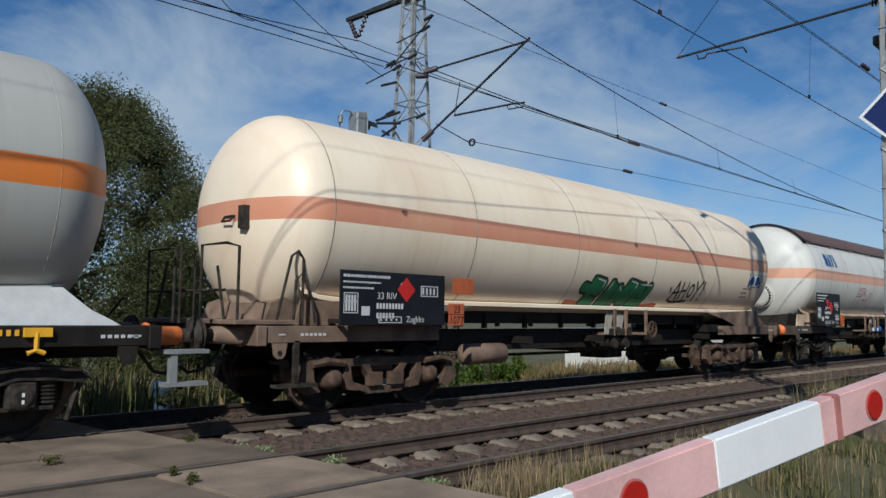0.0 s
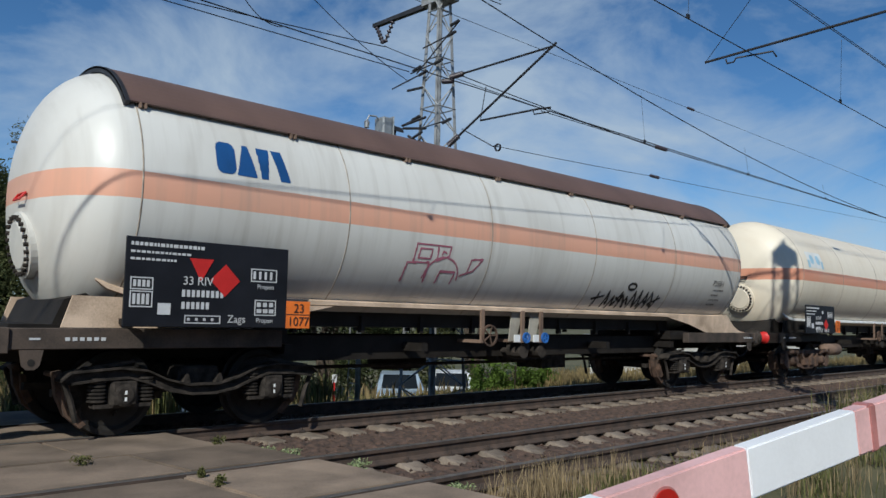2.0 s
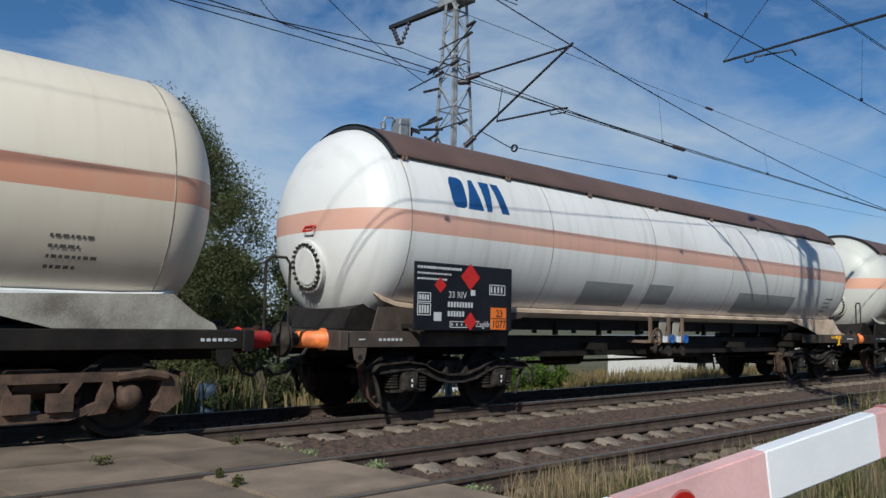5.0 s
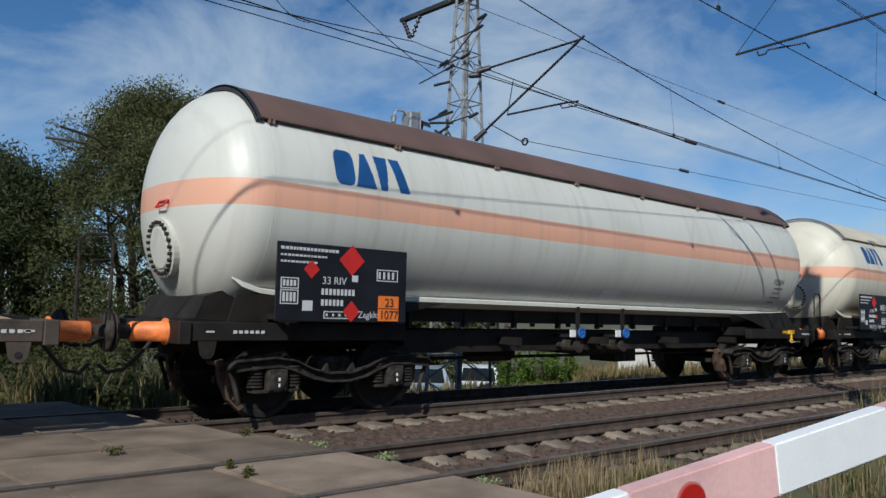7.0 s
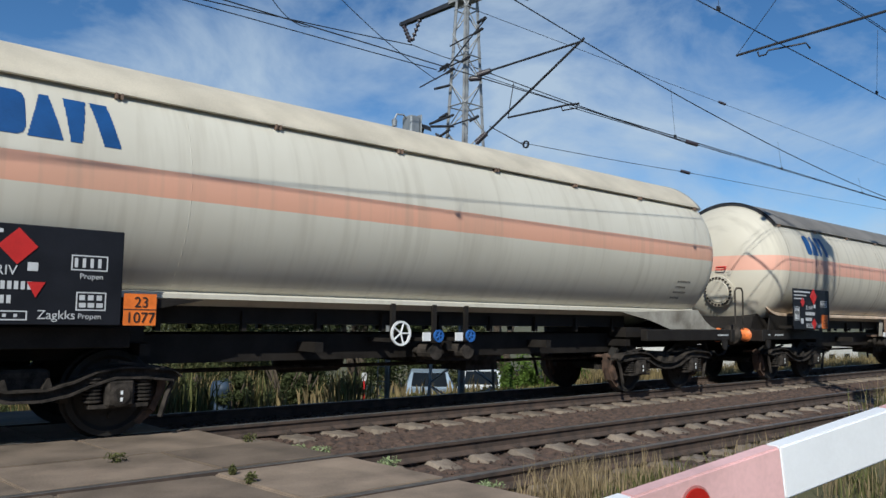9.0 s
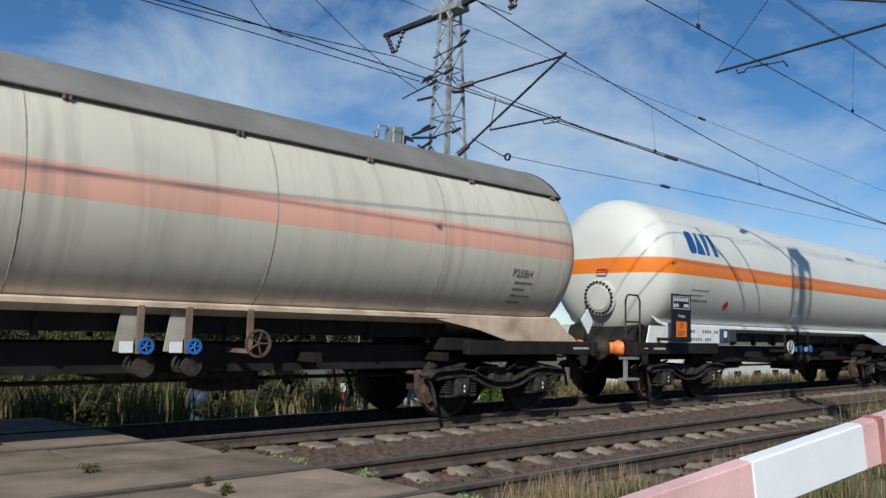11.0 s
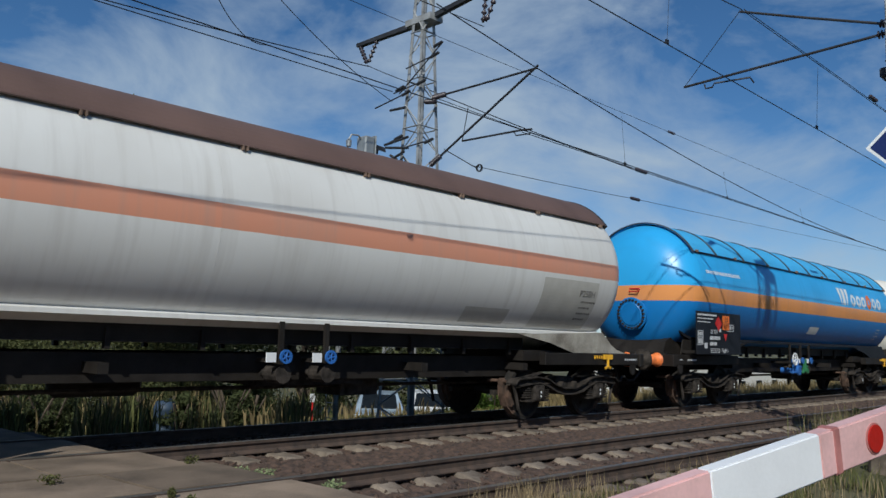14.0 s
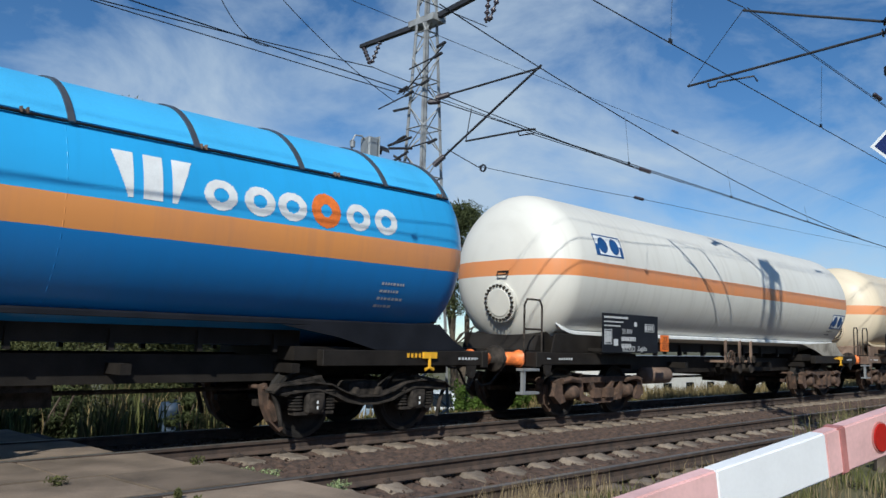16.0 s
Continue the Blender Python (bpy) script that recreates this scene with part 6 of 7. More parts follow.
SPECS = [
    dict(seed=1, m1=1.80, paint=tank_paint("white_gloss_a", (0.46, 0.465, 0.445), ORANGE, GRIME, 0.22, 0.2), label="white gas tank wagon with an orange band and black frame", tank_label="white tank with bright orange band", skirt=M["white"], details=[rear_step, yellow_hook], plate=dict(P_STD, x=2.2, w=0.72, slim=True, seed=1)),
    dict(seed=2, m1=1.75, old=True, seams=True, manhole=False, pale_gear=True, gear=(10.07, (8.89, 9.30)), paint=tank_paint("cream_weathered_a", (0.90, 0.775, 0.62), FADED, (0.66, 0.45, 0.30), 0.5, 0.22), label="cream gas tank wagon with graffiti and rusty brown frame", tank_label="cream tank with faded orange band", details=[end_platform, green_graffiti, top_valves], orange_buffers=False, plate=dict(P_OLD, seed=2, code="Zagkks", dull=True), skirt=M["rust_frame"], lip=None, logos=[("picture", 14.35, 2.12, 0.78)], end_lines=3),
    dict(seed=3, seams=True, gear=(7.5, (8.47, 8.95)), front_skirt=M["cream_skirt"], buffers=(M["buffer_orange"], M["rust_frame"]), lip=M["cream_skirt"], skirt=M["cream_skirt"], m0=1.85, pale_gear=True, frame=M["dusty_frame"], paint=tank_paint("white_weathered_a", (0.68, 0.67, 0.64), PALE, (0.30, 0.27, 0.23), 0.32, 0.3), label="white gas tank wagon with a brown sun shield", tank_label="off-white tank with pale orange band", details=[red_graffiti, class_mark], plate=dict(P_STD, x=1.7, seed=3, second_box=True, triangles=[(0.83, 0.68, 0.14)], diamonds=[(1.12, 0.56, 0.18)], hazards=[(1.92, 0.0, True)], code="Zags"), logos=[("blocks", 2.68, 2.93, 0.82)], **BROWN),
    dict(seed=4, m1=1.72, old=True, seams=True, m0=1.68, paint=tank_paint("cream_weathered_b", (0.79, 0.715, 0.59), FADED, (0.55, 0.45, 0.34), 0.4, 0.22), label="cream gas tank wagon with a pale sticker and black frame", buffers=(M["red"], M["red"]), tank_label="cream tank with faded orange band", lip=M["white"], plate=dict(P_OLD, seed=4, diamonds=[(1.32, 0.30, 0.15)], hazards=[(1.98, 0.02, True)]), logos=[("pale", 2.05, 2.88)], frame=M["black"], details=[rear_rail]),
    dict(seed=5, seams=True, gear=(7.99, (8.65, 9.15)), frame=M["dusty_frame"], lip=M["cream_skirt"], skirt=M["cream_skirt"], paint=tank_paint("white_weathered_b", (0.80, 0.79, 0.775), (0.70, 0.40, 0.31), (0.30, 0.27, 0.24), 0.28, 0.25), label="white tank wagon with grey patches and brown sun shield", tank_label="white tank with faded orange band and grey patches", plate=dict(P_STD, seed=5), logos=[("blocks", 2.35, 2.95)], pale_gear=True, patches=[(7.5, 1.72, 0.85, 0.36, M["patch_grey"]), (11.0, 1.62, 2.8, 0.44, M["patch_grey"]), (5.6, 1.65, 1.4, 0.4, M["patch_grey"])], details=[yellow_hook, rear_rail], **BROWN),
    dict(seed=6, gear=(None, (7.72, 9.0)), paint=tank_paint("grey_white_c", (0.62, 0.615, 0.57), PALE, (0.28, 0.26, 0.22), 0.25, 0.25, 0.4, 2.52, 2.83), skirt=M["black"], label="pale grey tank wagon with brown sun shield and blue mark", tank_label="pale grey tank with light orange band", plate=dict(P_STD, seed=6), logos=[("blocks", 2.42, 2.9)], details=[yellow_hook, rear_rail, class_mark], patches=[(8.2, 1.68, 0.5, 0.13, M["patch_light"])], **BROWN),
    dict(seed=7, paint=tank_paint("cream_white_d", (0.66, 0.62, 0.53), PALE, (0.33, 0.28, 0.21), 0.3, 0.3), label="cream white gas tank wagon with a cream sun shield", tank_label="cream white tank with pale orange band", plate=dict(P_STD, seed=7, second_box=True, triangles=[(1.14, 0.36, 0.08)], diamonds=[(0.97, 0.78, 0.17)], hazards=[(1.95, 0.0, True)]), logos=[("blocks", 2.3, 2.97)], cover=M["cover_cream"], cover_label="cream steel sun shield over the top", details=[rear_rail]),
    dict(seed=8, gear=(9.76, (8.45, 9.0)), lip=M["cream_skirt"], m1=1.75, seams=True, pale_gear=True, paint=tank_paint("dirty_white_e", (0.62, 0.57, 0.475), (0.78, 0.41, 0.31), (0.27, 0.235, 0.19), 0.35, 0.45, 0.55, 2.52, 2.86), label="dirty white gas tank wagon with rain streaks and grey sun shield", tank_label="streaked dirty white tank with pale orange band", plate=dict(P_STD, seed=8), logos=[("blocks", 2.55, 2.95)], cover=M["cover_grey"], cover_label="grey steel sun shield over the top", skirt=M["cream_skirt"], details=[class_mark, end_placard]),
    dict(seed=9, m1=1.60, m0=1.8, paint=tank_paint("white_gloss_b", (0.655, 0.65, 0.60), ORANGE, GRIME, 0.18, 0.12, 0.3, 2.53, 2.84), label="white gas tank wagon with a bright orange band and black frame", tank_label="clean white tank with bright orange band", skirt=M["white"], lip=M["white"], front_skirt=M["white"], plate=dict(P_STD, x=1.45, w=0.72, slim=True, seed=9), logos=[("blocks", 2.25, 2.98)], details=[front_rail, yellow_hook, white_board, rear_step], patches=[(7.3, 1.72, 0.78, 0.19, M["white"])]),
    dict(seed=10, gear=(None, (8.6, 9.3)), m0=2.0, m1=2.0, paint=tank_paint("white_weathered_f", (0.71, 0.70, 0.68), FADED, (0.33, 0.29, 0.25), 0.28, 0.25), label="white gas tank wagon with a brown sun shield and grey patch", tank_label="white tank with faded orange band", plate=dict(P_STD, x=2.35, seed=10, diamonds=[(0.55, 0.55, 0.17), (1.45, 0.2, 0.07)], hazards=[(1.98, 0.0, True)]), logos=[("blocks", 2.72, 2.94)], patches=[(2.66, 2.90, 1.65, 0.56, M["patch_warm"]), (11.75, 1.62, 1.05, 0.24, M["patch_warm"]), (13.45, 1.60, 1.62, 0.84, M["patch_warm"])], details=[front_rail, yellow_hook, class_mark], **BROWN),
    dict(seed=11, paint=tank_paint("blue_gloss", (0.04, 0.39, 0.80), (0.76, 0.31, 0.10), (0.02, 0.10, 0.24), 0.25, 0.12, 0.3, 2.34, 2.68, (0.016, 0.20, 0.56)), label="bright blue gas tank wagon with an orange band and straps", tank_label="bright blue tank with orange band", straps=True, m1=1.72, cover=M["cover_blue_sunlit"], cover_angle=57, cover_label="bright blue sun shield under steel straps", patches=[(8.15, 1.80, 0.7, 0.2, M["patch_light"])], lip=M["plate"], skirt=M["plate"], plate=dict(P_STD, x=1.15, w=2.15, seed=11, diamonds=[(1.03, 0.74, 0.17)], triangles=[(1.36, 0.42, 0.09)], hazards=[(1.22, 0.55, True)]), logos=[("wide", 10.08, 2.73)], details=[yellow_hook, address_line, bright_valves]),
    dict(seed=12, old=True, m0=1.72, frame=M["black"], paint=tank_paint("white_weathered_g", (0.72, 0.70, 0.65), (0.72, 0.27, 0.10), (0.33, 0.29, 0.24), 0.2, 0.2), label="white gas tank wagon with an orange band and blue sticker", tank_label="white tank with orange band", lip=M["white"], plate=dict(P_OLD, x=2.2, seed=12, diamonds=[], hazards=[(2.0, 0.04, True)]), logos=[("picture", 2.1, 2.95), ("picture", 14.0, 1.95)], details=[front_rail, rear_rail, yellow_hook]),
    dict(seed=13, old=True, paint=tank_paint("cream_weathered_h", (0.72, 0.62, 0.47), (0.74, 0.30, 0.13), (0.46, 0.36, 0.26), 0.3, 0.3), label="cream gas tank wagon with an orange band", tank_label="cream tank with orange band", plate=dict(P_OLD, seed=13), details=[front_rail]),
]
STARTS = [-12.35, 4.58, 21.62, 38.9, 56.0, 74.44, 91.63, 108.45, 125.45, 142.45, 159.97, 176.75, 193.6, 210.6]
WAGONS = []
for spec, a, b in zip(SPECS, STARTS, STARTS[1:]):
    if spec.get("lip", 0) is None:
        del spec["lip"]
    WAGONS.append((build_wagon(spec, b - a, a), a))


# ---- the barrier ----
def build_barrier():
    """Boom across the road in front of the camera: faded red and white lengths with round reflectors."""
    boom = new_thing("level_crossing_barrier", "closed barrier boom in faded red and white with red reflectors", "barrier")
    a, b = Vector((2.42, 1.19, 0.94)), Vector((3.02, 1.07, 1.03))
    d = (b - a).normalized()
    step = (b - a).length
    side = Vector((-d.y, d.x, 0)).normalized()
    up = d.cross(side)
    up = up if up.z > 0 else -up

    def bar_piece(s0, s1, h, w, lift=0.0):
        bm = bmesh.new()
        rings = []
        for s in (s0, s1):
            p = a + d * s
            rings.append([bm.verts.new(p + side * y + up * z) for y, z in ((-w, 0.0 + lift), (w, 0.0 + lift), (w, -h - lift), (-w, -h - lift))])
        for k in range(4):
            bm.faces.new((rings[0][k], rings[0][(k + 1) % 4], rings[1][(k + 1) % 4], rings[1][k]))
        bm.faces.new(rings[0])
        bm.faces.new(rings[1][::-1])
        bmesh.ops.recalc_face_normals(bm, faces=bm.faces)
        bmesh.ops.bevel(bm, geom=bm.edges[:], offset=0.006, segments=2, affect="EDGES")
        return bm
    for k in range(-4, 7):
        pink = k % 2 != 0
        part("boom_length", bar_piece(k * step + 0.0005, (k + 1) * step - 0.0005, 0.165, 0.03), M["boom_pink"] if pink else M["boom_white"], boom, "faded red length" if pink else "white length")
    for k in (-3, -1, 1, 3):
        s = 0.98 if k == 1 else (-0.394 if k == -1 else k * step + 0.3)
        c = a + d * s - up * 0.085
        for name, r, off, mat in (("reflector_rim", 0.060, 0.034, M["clip"]), ("reflector", 0.053, 0.040, M["reflector"])):
            bm = bmesh.new()
            n = 28
            q = [bm.verts.new(c - side * off + (d * math.cos(2 * math.pi * i / n) + up * math.sin(2 * math.pi * i / n)) * r) for i in range(n)]
            q2 = [bm.verts.new(c - side * 0.028 + (d * math.cos(2 * math.pi * i / n) + up * math.sin(2 * math.pi * i / n)) * r) for i in range(n)]
            bm.faces.new(q)
            for i in range(n):
                bm.faces.new((q[i], q2[i], q2[(i + 1) % n], q[(i + 1) % n]))
            bmesh.ops.recalc_face_normals(bm, faces=bm.faces)
            part(name, bm, mat, boom)
    part("band", bar_piece(0.70, 0.745, 0.165, 0.035, 0.004), M["clip"], boom, "weathered darker red band")
    end = a + d * (7 * step)
    bm = box(bmesh.new(), end.x - 0.15, end.x + 0.5, end.y - 0.25, end.y + 0.25, -0.31, end.z + 0.15, 0.03)
    part("drive_box", bm, M["steel"], boom)


build_barrier()


# ---- plants ----
def blades(name, label, spots, mat, kind="stuff", category="grass", seed=1, width=0.006, lean=0.3):
    """Grass: every spot is (x, y, z, height, count, spread)."""
    rnd = random.Random(seed)
    verts, faces = [], []
    for x, y, z, h, count, spread in spots:
        for _ in range(count):
            px, py = x + rnd.gauss(0, spread), y + rnd.gauss(0, spread)
            a, t = rnd.uniform(0, 6.283), rnd.uniform(0, lean)
            hh = h * rnd.uniform(0.5, 1.15)
            dx, dy = math.cos(a) * t * hh, math.sin(a) * t * hh
            b = rnd.uniform(0, 3.14)
            wx, wy = math.cos(b) * width, math.sin(b) * width
            o = len(verts)
            verts += [(px - wx, py - wy, z), (px + wx, py + wy, z), (px + dx * 0.4 + wx * 0.8, py + dy * 0.4 + wy * 0.8, z + hh * 0.6), (px + dx * 0.4 - wx * 0.8, py + dy * 0.4 - wy * 0.8, z + hh * 0.6), (px + dx, py + dy, z + hh * (1 - 0.3 * t))]
            faces += [(o, o + 1, o + 2, o + 3), (o + 3, o + 2, o + 4)]
    me = bpy.data.meshes.new(name)
    me.from_pydata(verts, [], faces)
    me.materials.append(mat)
    return tagged(new(name, me), label, category, kind=kind)


def leaf_cloud(centres, count, size, rnd, droop=0.0):
    verts, faces = [], []
    for c, r in centres:
        for _ in range(count):
            v = Vector((rnd.gauss(0, 1), rnd.gauss(0, 1), rnd.gauss(0, 1))).normalized() * (rnd.random() ** 0.45)
            p = Vector(c) + Vector((v.x * r[0], v.y * r[1], v.z * r[2]))
            p.z -= droop * rnd.random() ** 2
            d = Vector((rnd.gauss(0, 1), rnd.gauss(0, 1), rnd.gauss(0, 0.7) - 0.5)).normalized()
            s = d.cross(Vector((rnd.gauss(0, 1), rnd.gauss(0, 1), rnd.gauss(0, 1)))).normalized()
            L, w = size * rnd.uniform(0.7, 1.4), size * rnd.uniform(0.22, 0.4)
            o = len(verts)
            verts += [tuple(p - d * L), tuple(p + s * w), tuple(p + d * L), tuple(p - s * w)]
            faces.append((o, o + 1, o + 2, o + 3))
    return verts, faces


def build_tree(x, y, base, height, spread, seed, mat, label, leaves=60, clumps=130, low=0.25, size=0.13):
    rnd = random.Random(seed)
    tree = new_thing("tree", label, "tree", "trees behind the railway")
    bm = bmesh.new()
    ends = []
    for k in range(3):
        pts = [(x + rnd.uniform(-0.25, 0.25), y + rnd.uniform(-0.25, 0.25), base - 0.1)]
        a = rnd.uniform(0, 6.28)
        for i in range(1, 6):
            t = i / 5
            pts.append((pts[0][0] + math.cos(a) * spread * 0.4 * t + rnd.uniform(-0.15, 0.15), pts[0][1] + math.sin(a) * spread * 0.4 * t + rnd.uniform(-0.15, 0.15), base + height * 0.75 * t))
        for (p, q, r) in zip(pts, pts[1:], (0.16, 0.13, 0.10, 0.07, 0.045)):
            tube(bm, [p, q], r * height / 8, 8)
        for i in range(2, 6):
            for _ in range(3):
                b = rnd.uniform(0, 6.28)
                e = Vector(pts[i]) + Vector((math.cos(b) * spread * 0.5, math.sin(b) * spread * 0.5, rnd.uniform(0.2, 1.2)))
                mid = Vector(pts[i]).lerp(e, 0.5) + Vector((0, 0, 0.2))
                tube(bm, [pts[i], mid, e], 0.03 * height / 8, 5)
    part("trunk", bm, M["bark"], tree)
    centres = []
    for _ in range(clumps):
        t = low + (1 - low) * rnd.random() ** 0.8
        prof = math.sin(math.pi * min(1, 0.18 + 0.80 * (t - low) / (1 - low))) ** 0.6
        a, r = rnd.uniform(0, 6.28), spread * prof * math.sqrt(rnd.uniform(0.1, 1.0)) * rnd.uniform(0.8, 1.1)
        s = rnd.uniform(0.35, 0.75)
        centres.append(((x + math.cos(a) * r, y + math.sin(a) * r, base + height * t - 0.2), (s, s, s * rnd.uniform(0.7, 1.2))))
    verts, faces = leaf_cloud(centres, leaves, size, rnd, 0.3)
    me = bpy.data.meshes.new("crown")
    me.from_pydata(verts, [], faces)
    me.materials.append(mat)
    part("crown", me, None, tree)
    return tree


build_tree(8.0, 20.5, -2.0, 9.1, 3.7, 21, M["leaf"], "tall bushy willow tree with green leaves", 420, 480, low=0.05, size=0.05)
build_tree(4.3, 21.0, -2.0, 7.0, 2.3, 22, M["leaf_dark"], "bushy green tree of middle height", 300, 230, low=0.05, size=0.06)
build_tree(1.2, 22.0, -2.0, 7.6, 2.6, 23, M["leaf"], "bushy green tree beside the lane", 130, 170, low=0.05, size=0.09)
build_tree(17.6, 25.0, -2.1, 8.7, 2.9, 24, M["leaf_dark"], "tall green tree in the hedge", 150, 220, low=0.08, size=0.1)
build_tree(22.0, 25.6, -2.1, 10.2, 2.5, 26, M["leaf"], "tall rounded green tree in the hedge", 140, 230, low=0.1, size=0.1)
build_tree(28.6, 27.6, -2.1, 10.4, 2.3, 27, M["leaf_dark"], "tall thin green tree beyond the lattice mast", 120, 150, low=0.5, size=0.1)
build_tree(13.6, 27.0, -2.1, 6.0, 2.2, 25, M["leaf"], "low bushy green tree", 130, 150, low=0.05, size=0.1)



def shrub(name, label, x, y, z, r, seed, mat, leaves=70, clumps=26, size=0.07):
    rnd = random.Random(seed)
    thing = new_thing(name, label, "shrub", "shrubs behind the railway")
    bm = bmesh.new()
    for _ in range(7):
        a = rnd.uniform(0, 6.28)
        tube(bm, [(x, y, z - 0.1), (x + math.cos(a) * r[0] * 0.3, y + math.sin(a) * r[1] * 0.3, z + r[2] * 0.6), (x + math.cos(a) * r[0] * 0.7, y + math.sin(a) * r[1] * 0.7, z + r[2] * 1.4)], 0.02, 5)
    part("stem", bm, M["bark"], thing)
    centres = []
    for _ in range(clumps):
        v = Vector((rnd.gauss(0, 1), rnd.gauss(0, 1), abs(rnd.gauss(0, 1)))).normalized() * rnd.uniform(0.3, 1.0)
        s = rnd.uniform(0.2, 0.4) * min(r)
        centres.append(((x + v.x * r[0], y + v.y * r[1], z + 0.1 + v.z * r[2] * 1.7), (s, s, s)))
    verts, faces = leaf_cloud(centres, leaves, size, rnd, 0.1)
    me = bpy.data.meshes.new("foliage")
    me.from_pydata(verts, [], faces)
    me.materials.append(mat)
    part("foliage", me, None, thing)


M["shrub_dry"] = material("dusty_weed_leaves", (0.13, 0.14, 0.055), 0.8, vary=0.4, scale=1.5, bump=0, island=0.5, spec=0.2)
shrub("shrub", "bright green shrub at the foot of the mast", 17.0, 14.8, -1.0, (2.1, 0.9, 0.80), 31, M["shrub"], 110, 75)
for k, (x, y, r) in enumerate(((1.5, 18.5, 1.4), (4.2, 18.8, 1.5), (6.8, 18.6, 1.4), (9.4, 18.8, 1.3), (-1.5, 18.0, 1.5), (12.2, 20.0, 1.2))):
    shrub("shrub", "dark green bush at the edge of the bank", x, y, -1.8, (r, 1.0, 1.35 - 0.05 * k), 40 + k, M["leaf_dark"], 110, 50, 0.08)


for k, (x, y, r, h) in enumerate(((8.7, 14.9, 0.6, 0.55), (5.3, 15.4, 0.7, 0.6), (3.7, 15.0, 0.6, 0.6), (9.6, 15.6, 0.5, 0.5), (7.6, 16.0, 0.6, 0.6), (4.6, 14.3, 0.7, 0.55), (6.3, 14.6, 0.6, 0.5), (7.2, 14.2, 0.45, 0.4))):
    shrub("shrub", "small dark green bush in the tall grass", x, y, ground_height(y), (r, 0.5, h), 60 + k, M["leaf_dark"], 60, 24, 0.06)
for k, (x, y, h) in enumerate(((12.9, 4.25, 0.32), (13.8, 4.2, 0.40), (14.9, 4.3, 0.36))):
    shrub("shrub", "leafy weeds beside the near track", x, y, -0.28, (0.45, 0.25, h), 70 + k, M["shrub_dry"], 50, 18, 0.035)


def verge():
    rnd = random.Random(77)
    tall, green, far, bank, near_dry, near_green = [], [], [], [], [], []
    for _ in range(900):
        x, y = 3.6 + 30 * rnd.random() ** 1.4, rnd.uniform(12.6, 16.2)
        lump = 0.55 + 0.45 * noise.noise(Vector((x * 0.8, y * 0.8, 3.0)))
        if x > 9.6:
            lump = -0.45
        elif noise.noise(Vector((x * 0.55, y * 0.3, 9.0))) < -0.12 or (abs(x - 6.7) < 0.55 and y < 14.4):
            continue
        (tall if rnd.random() < 0.64 else green).append((x, y, ground_height(y) - 0.03, 0.5 + 0.75 * lump, 13, 0.18))
    for _ in range(420):
        bank.append((rnd.uniform(17.5, 62), rnd.uniform(12.7, 15.5), -0.60, rnd.uniform(0.35, 0.65), 34, 0.35))
    for _ in range(700):
        y = rnd.uniform(14.5, 34)
        x = rnd.uniform(2.5, 10) + y * rnd.uniform(0.0, 2.2)
        far.append((x, y, ground_height(y) - 0.03, 0.5, 12, 0.3))
    for _ in range(190):
        x, y = rnd.uniform(4.7, 14), rnd.uniform(1.6, 4.55)
        if x < 5.2 and y < 3.3:
            continue
        h = 0.16 + 0.22 * rnd.random()
        (near_dry if rnd.random() < 0.5 else near_green).append((x, y, -0.29, h, 26, 0.11))
    for _ in range(26):
        near_dry.append((rnd.uniform(4.9, 5.9), rnd.uniform(4.2, 4.5), -0.26, 0.40, 16, 0.07))
    for _ in range(22):
        near_dry.append((rnd.uniform(4.75, 6.6), rnd.uniform(4.15, 4.55), -0.26, 0.42, 12, 0.07))
        near_green.append((rnd.uniform(4.55, 6.8), rnd.uniform(4.0, 4.45), -0.27, 0.22, 20, 0.08))
    for _ in range(40):
        near_dry.append((rnd.uniform(6.5, 16), rnd.uniform(4.1, 4.5), -0.25, 0.30, 12, 0.10))
    for _ in range(30):
        x, y = rnd.gauss(13.5, 0.8), rnd.gauss(4.2, 0.15)
        near_green.append((x, y, -0.27, 0.75, 18, 0.14))
        near_dry.append((x, y, -0.27, 0.85, 8, 0.16))
    blades("tall_grass", "tall dry straw-coloured grass behind the far track", tall, M["straw"], seed=5, width=0.011, lean=0.45)
    blades("green_weeds", "green weeds among the tall grass behind the far track", green, M["green_grass"], seed=6, width=0.016, lean=0.5)
    blades("bank_grass", "dry grass along the crest of the bank", bank, M["straw"], seed=10, width=0.012, lean=0.6)
    blades("field_grass", "rough dry grass of the field below the bank", far, M["dry_grass"], seed=7, width=0.03, lean=0.4)
    blades("verge_straw", "dry grass stalks beside the near track", near_dry, M["straw_pale"], seed=8, width=0.004, lean=0.35)
    blades("verge_weeds", "green weeds beside the near track", near_green, M["green_grass"], seed=9, width=0.007, lean=0.5)


verge()


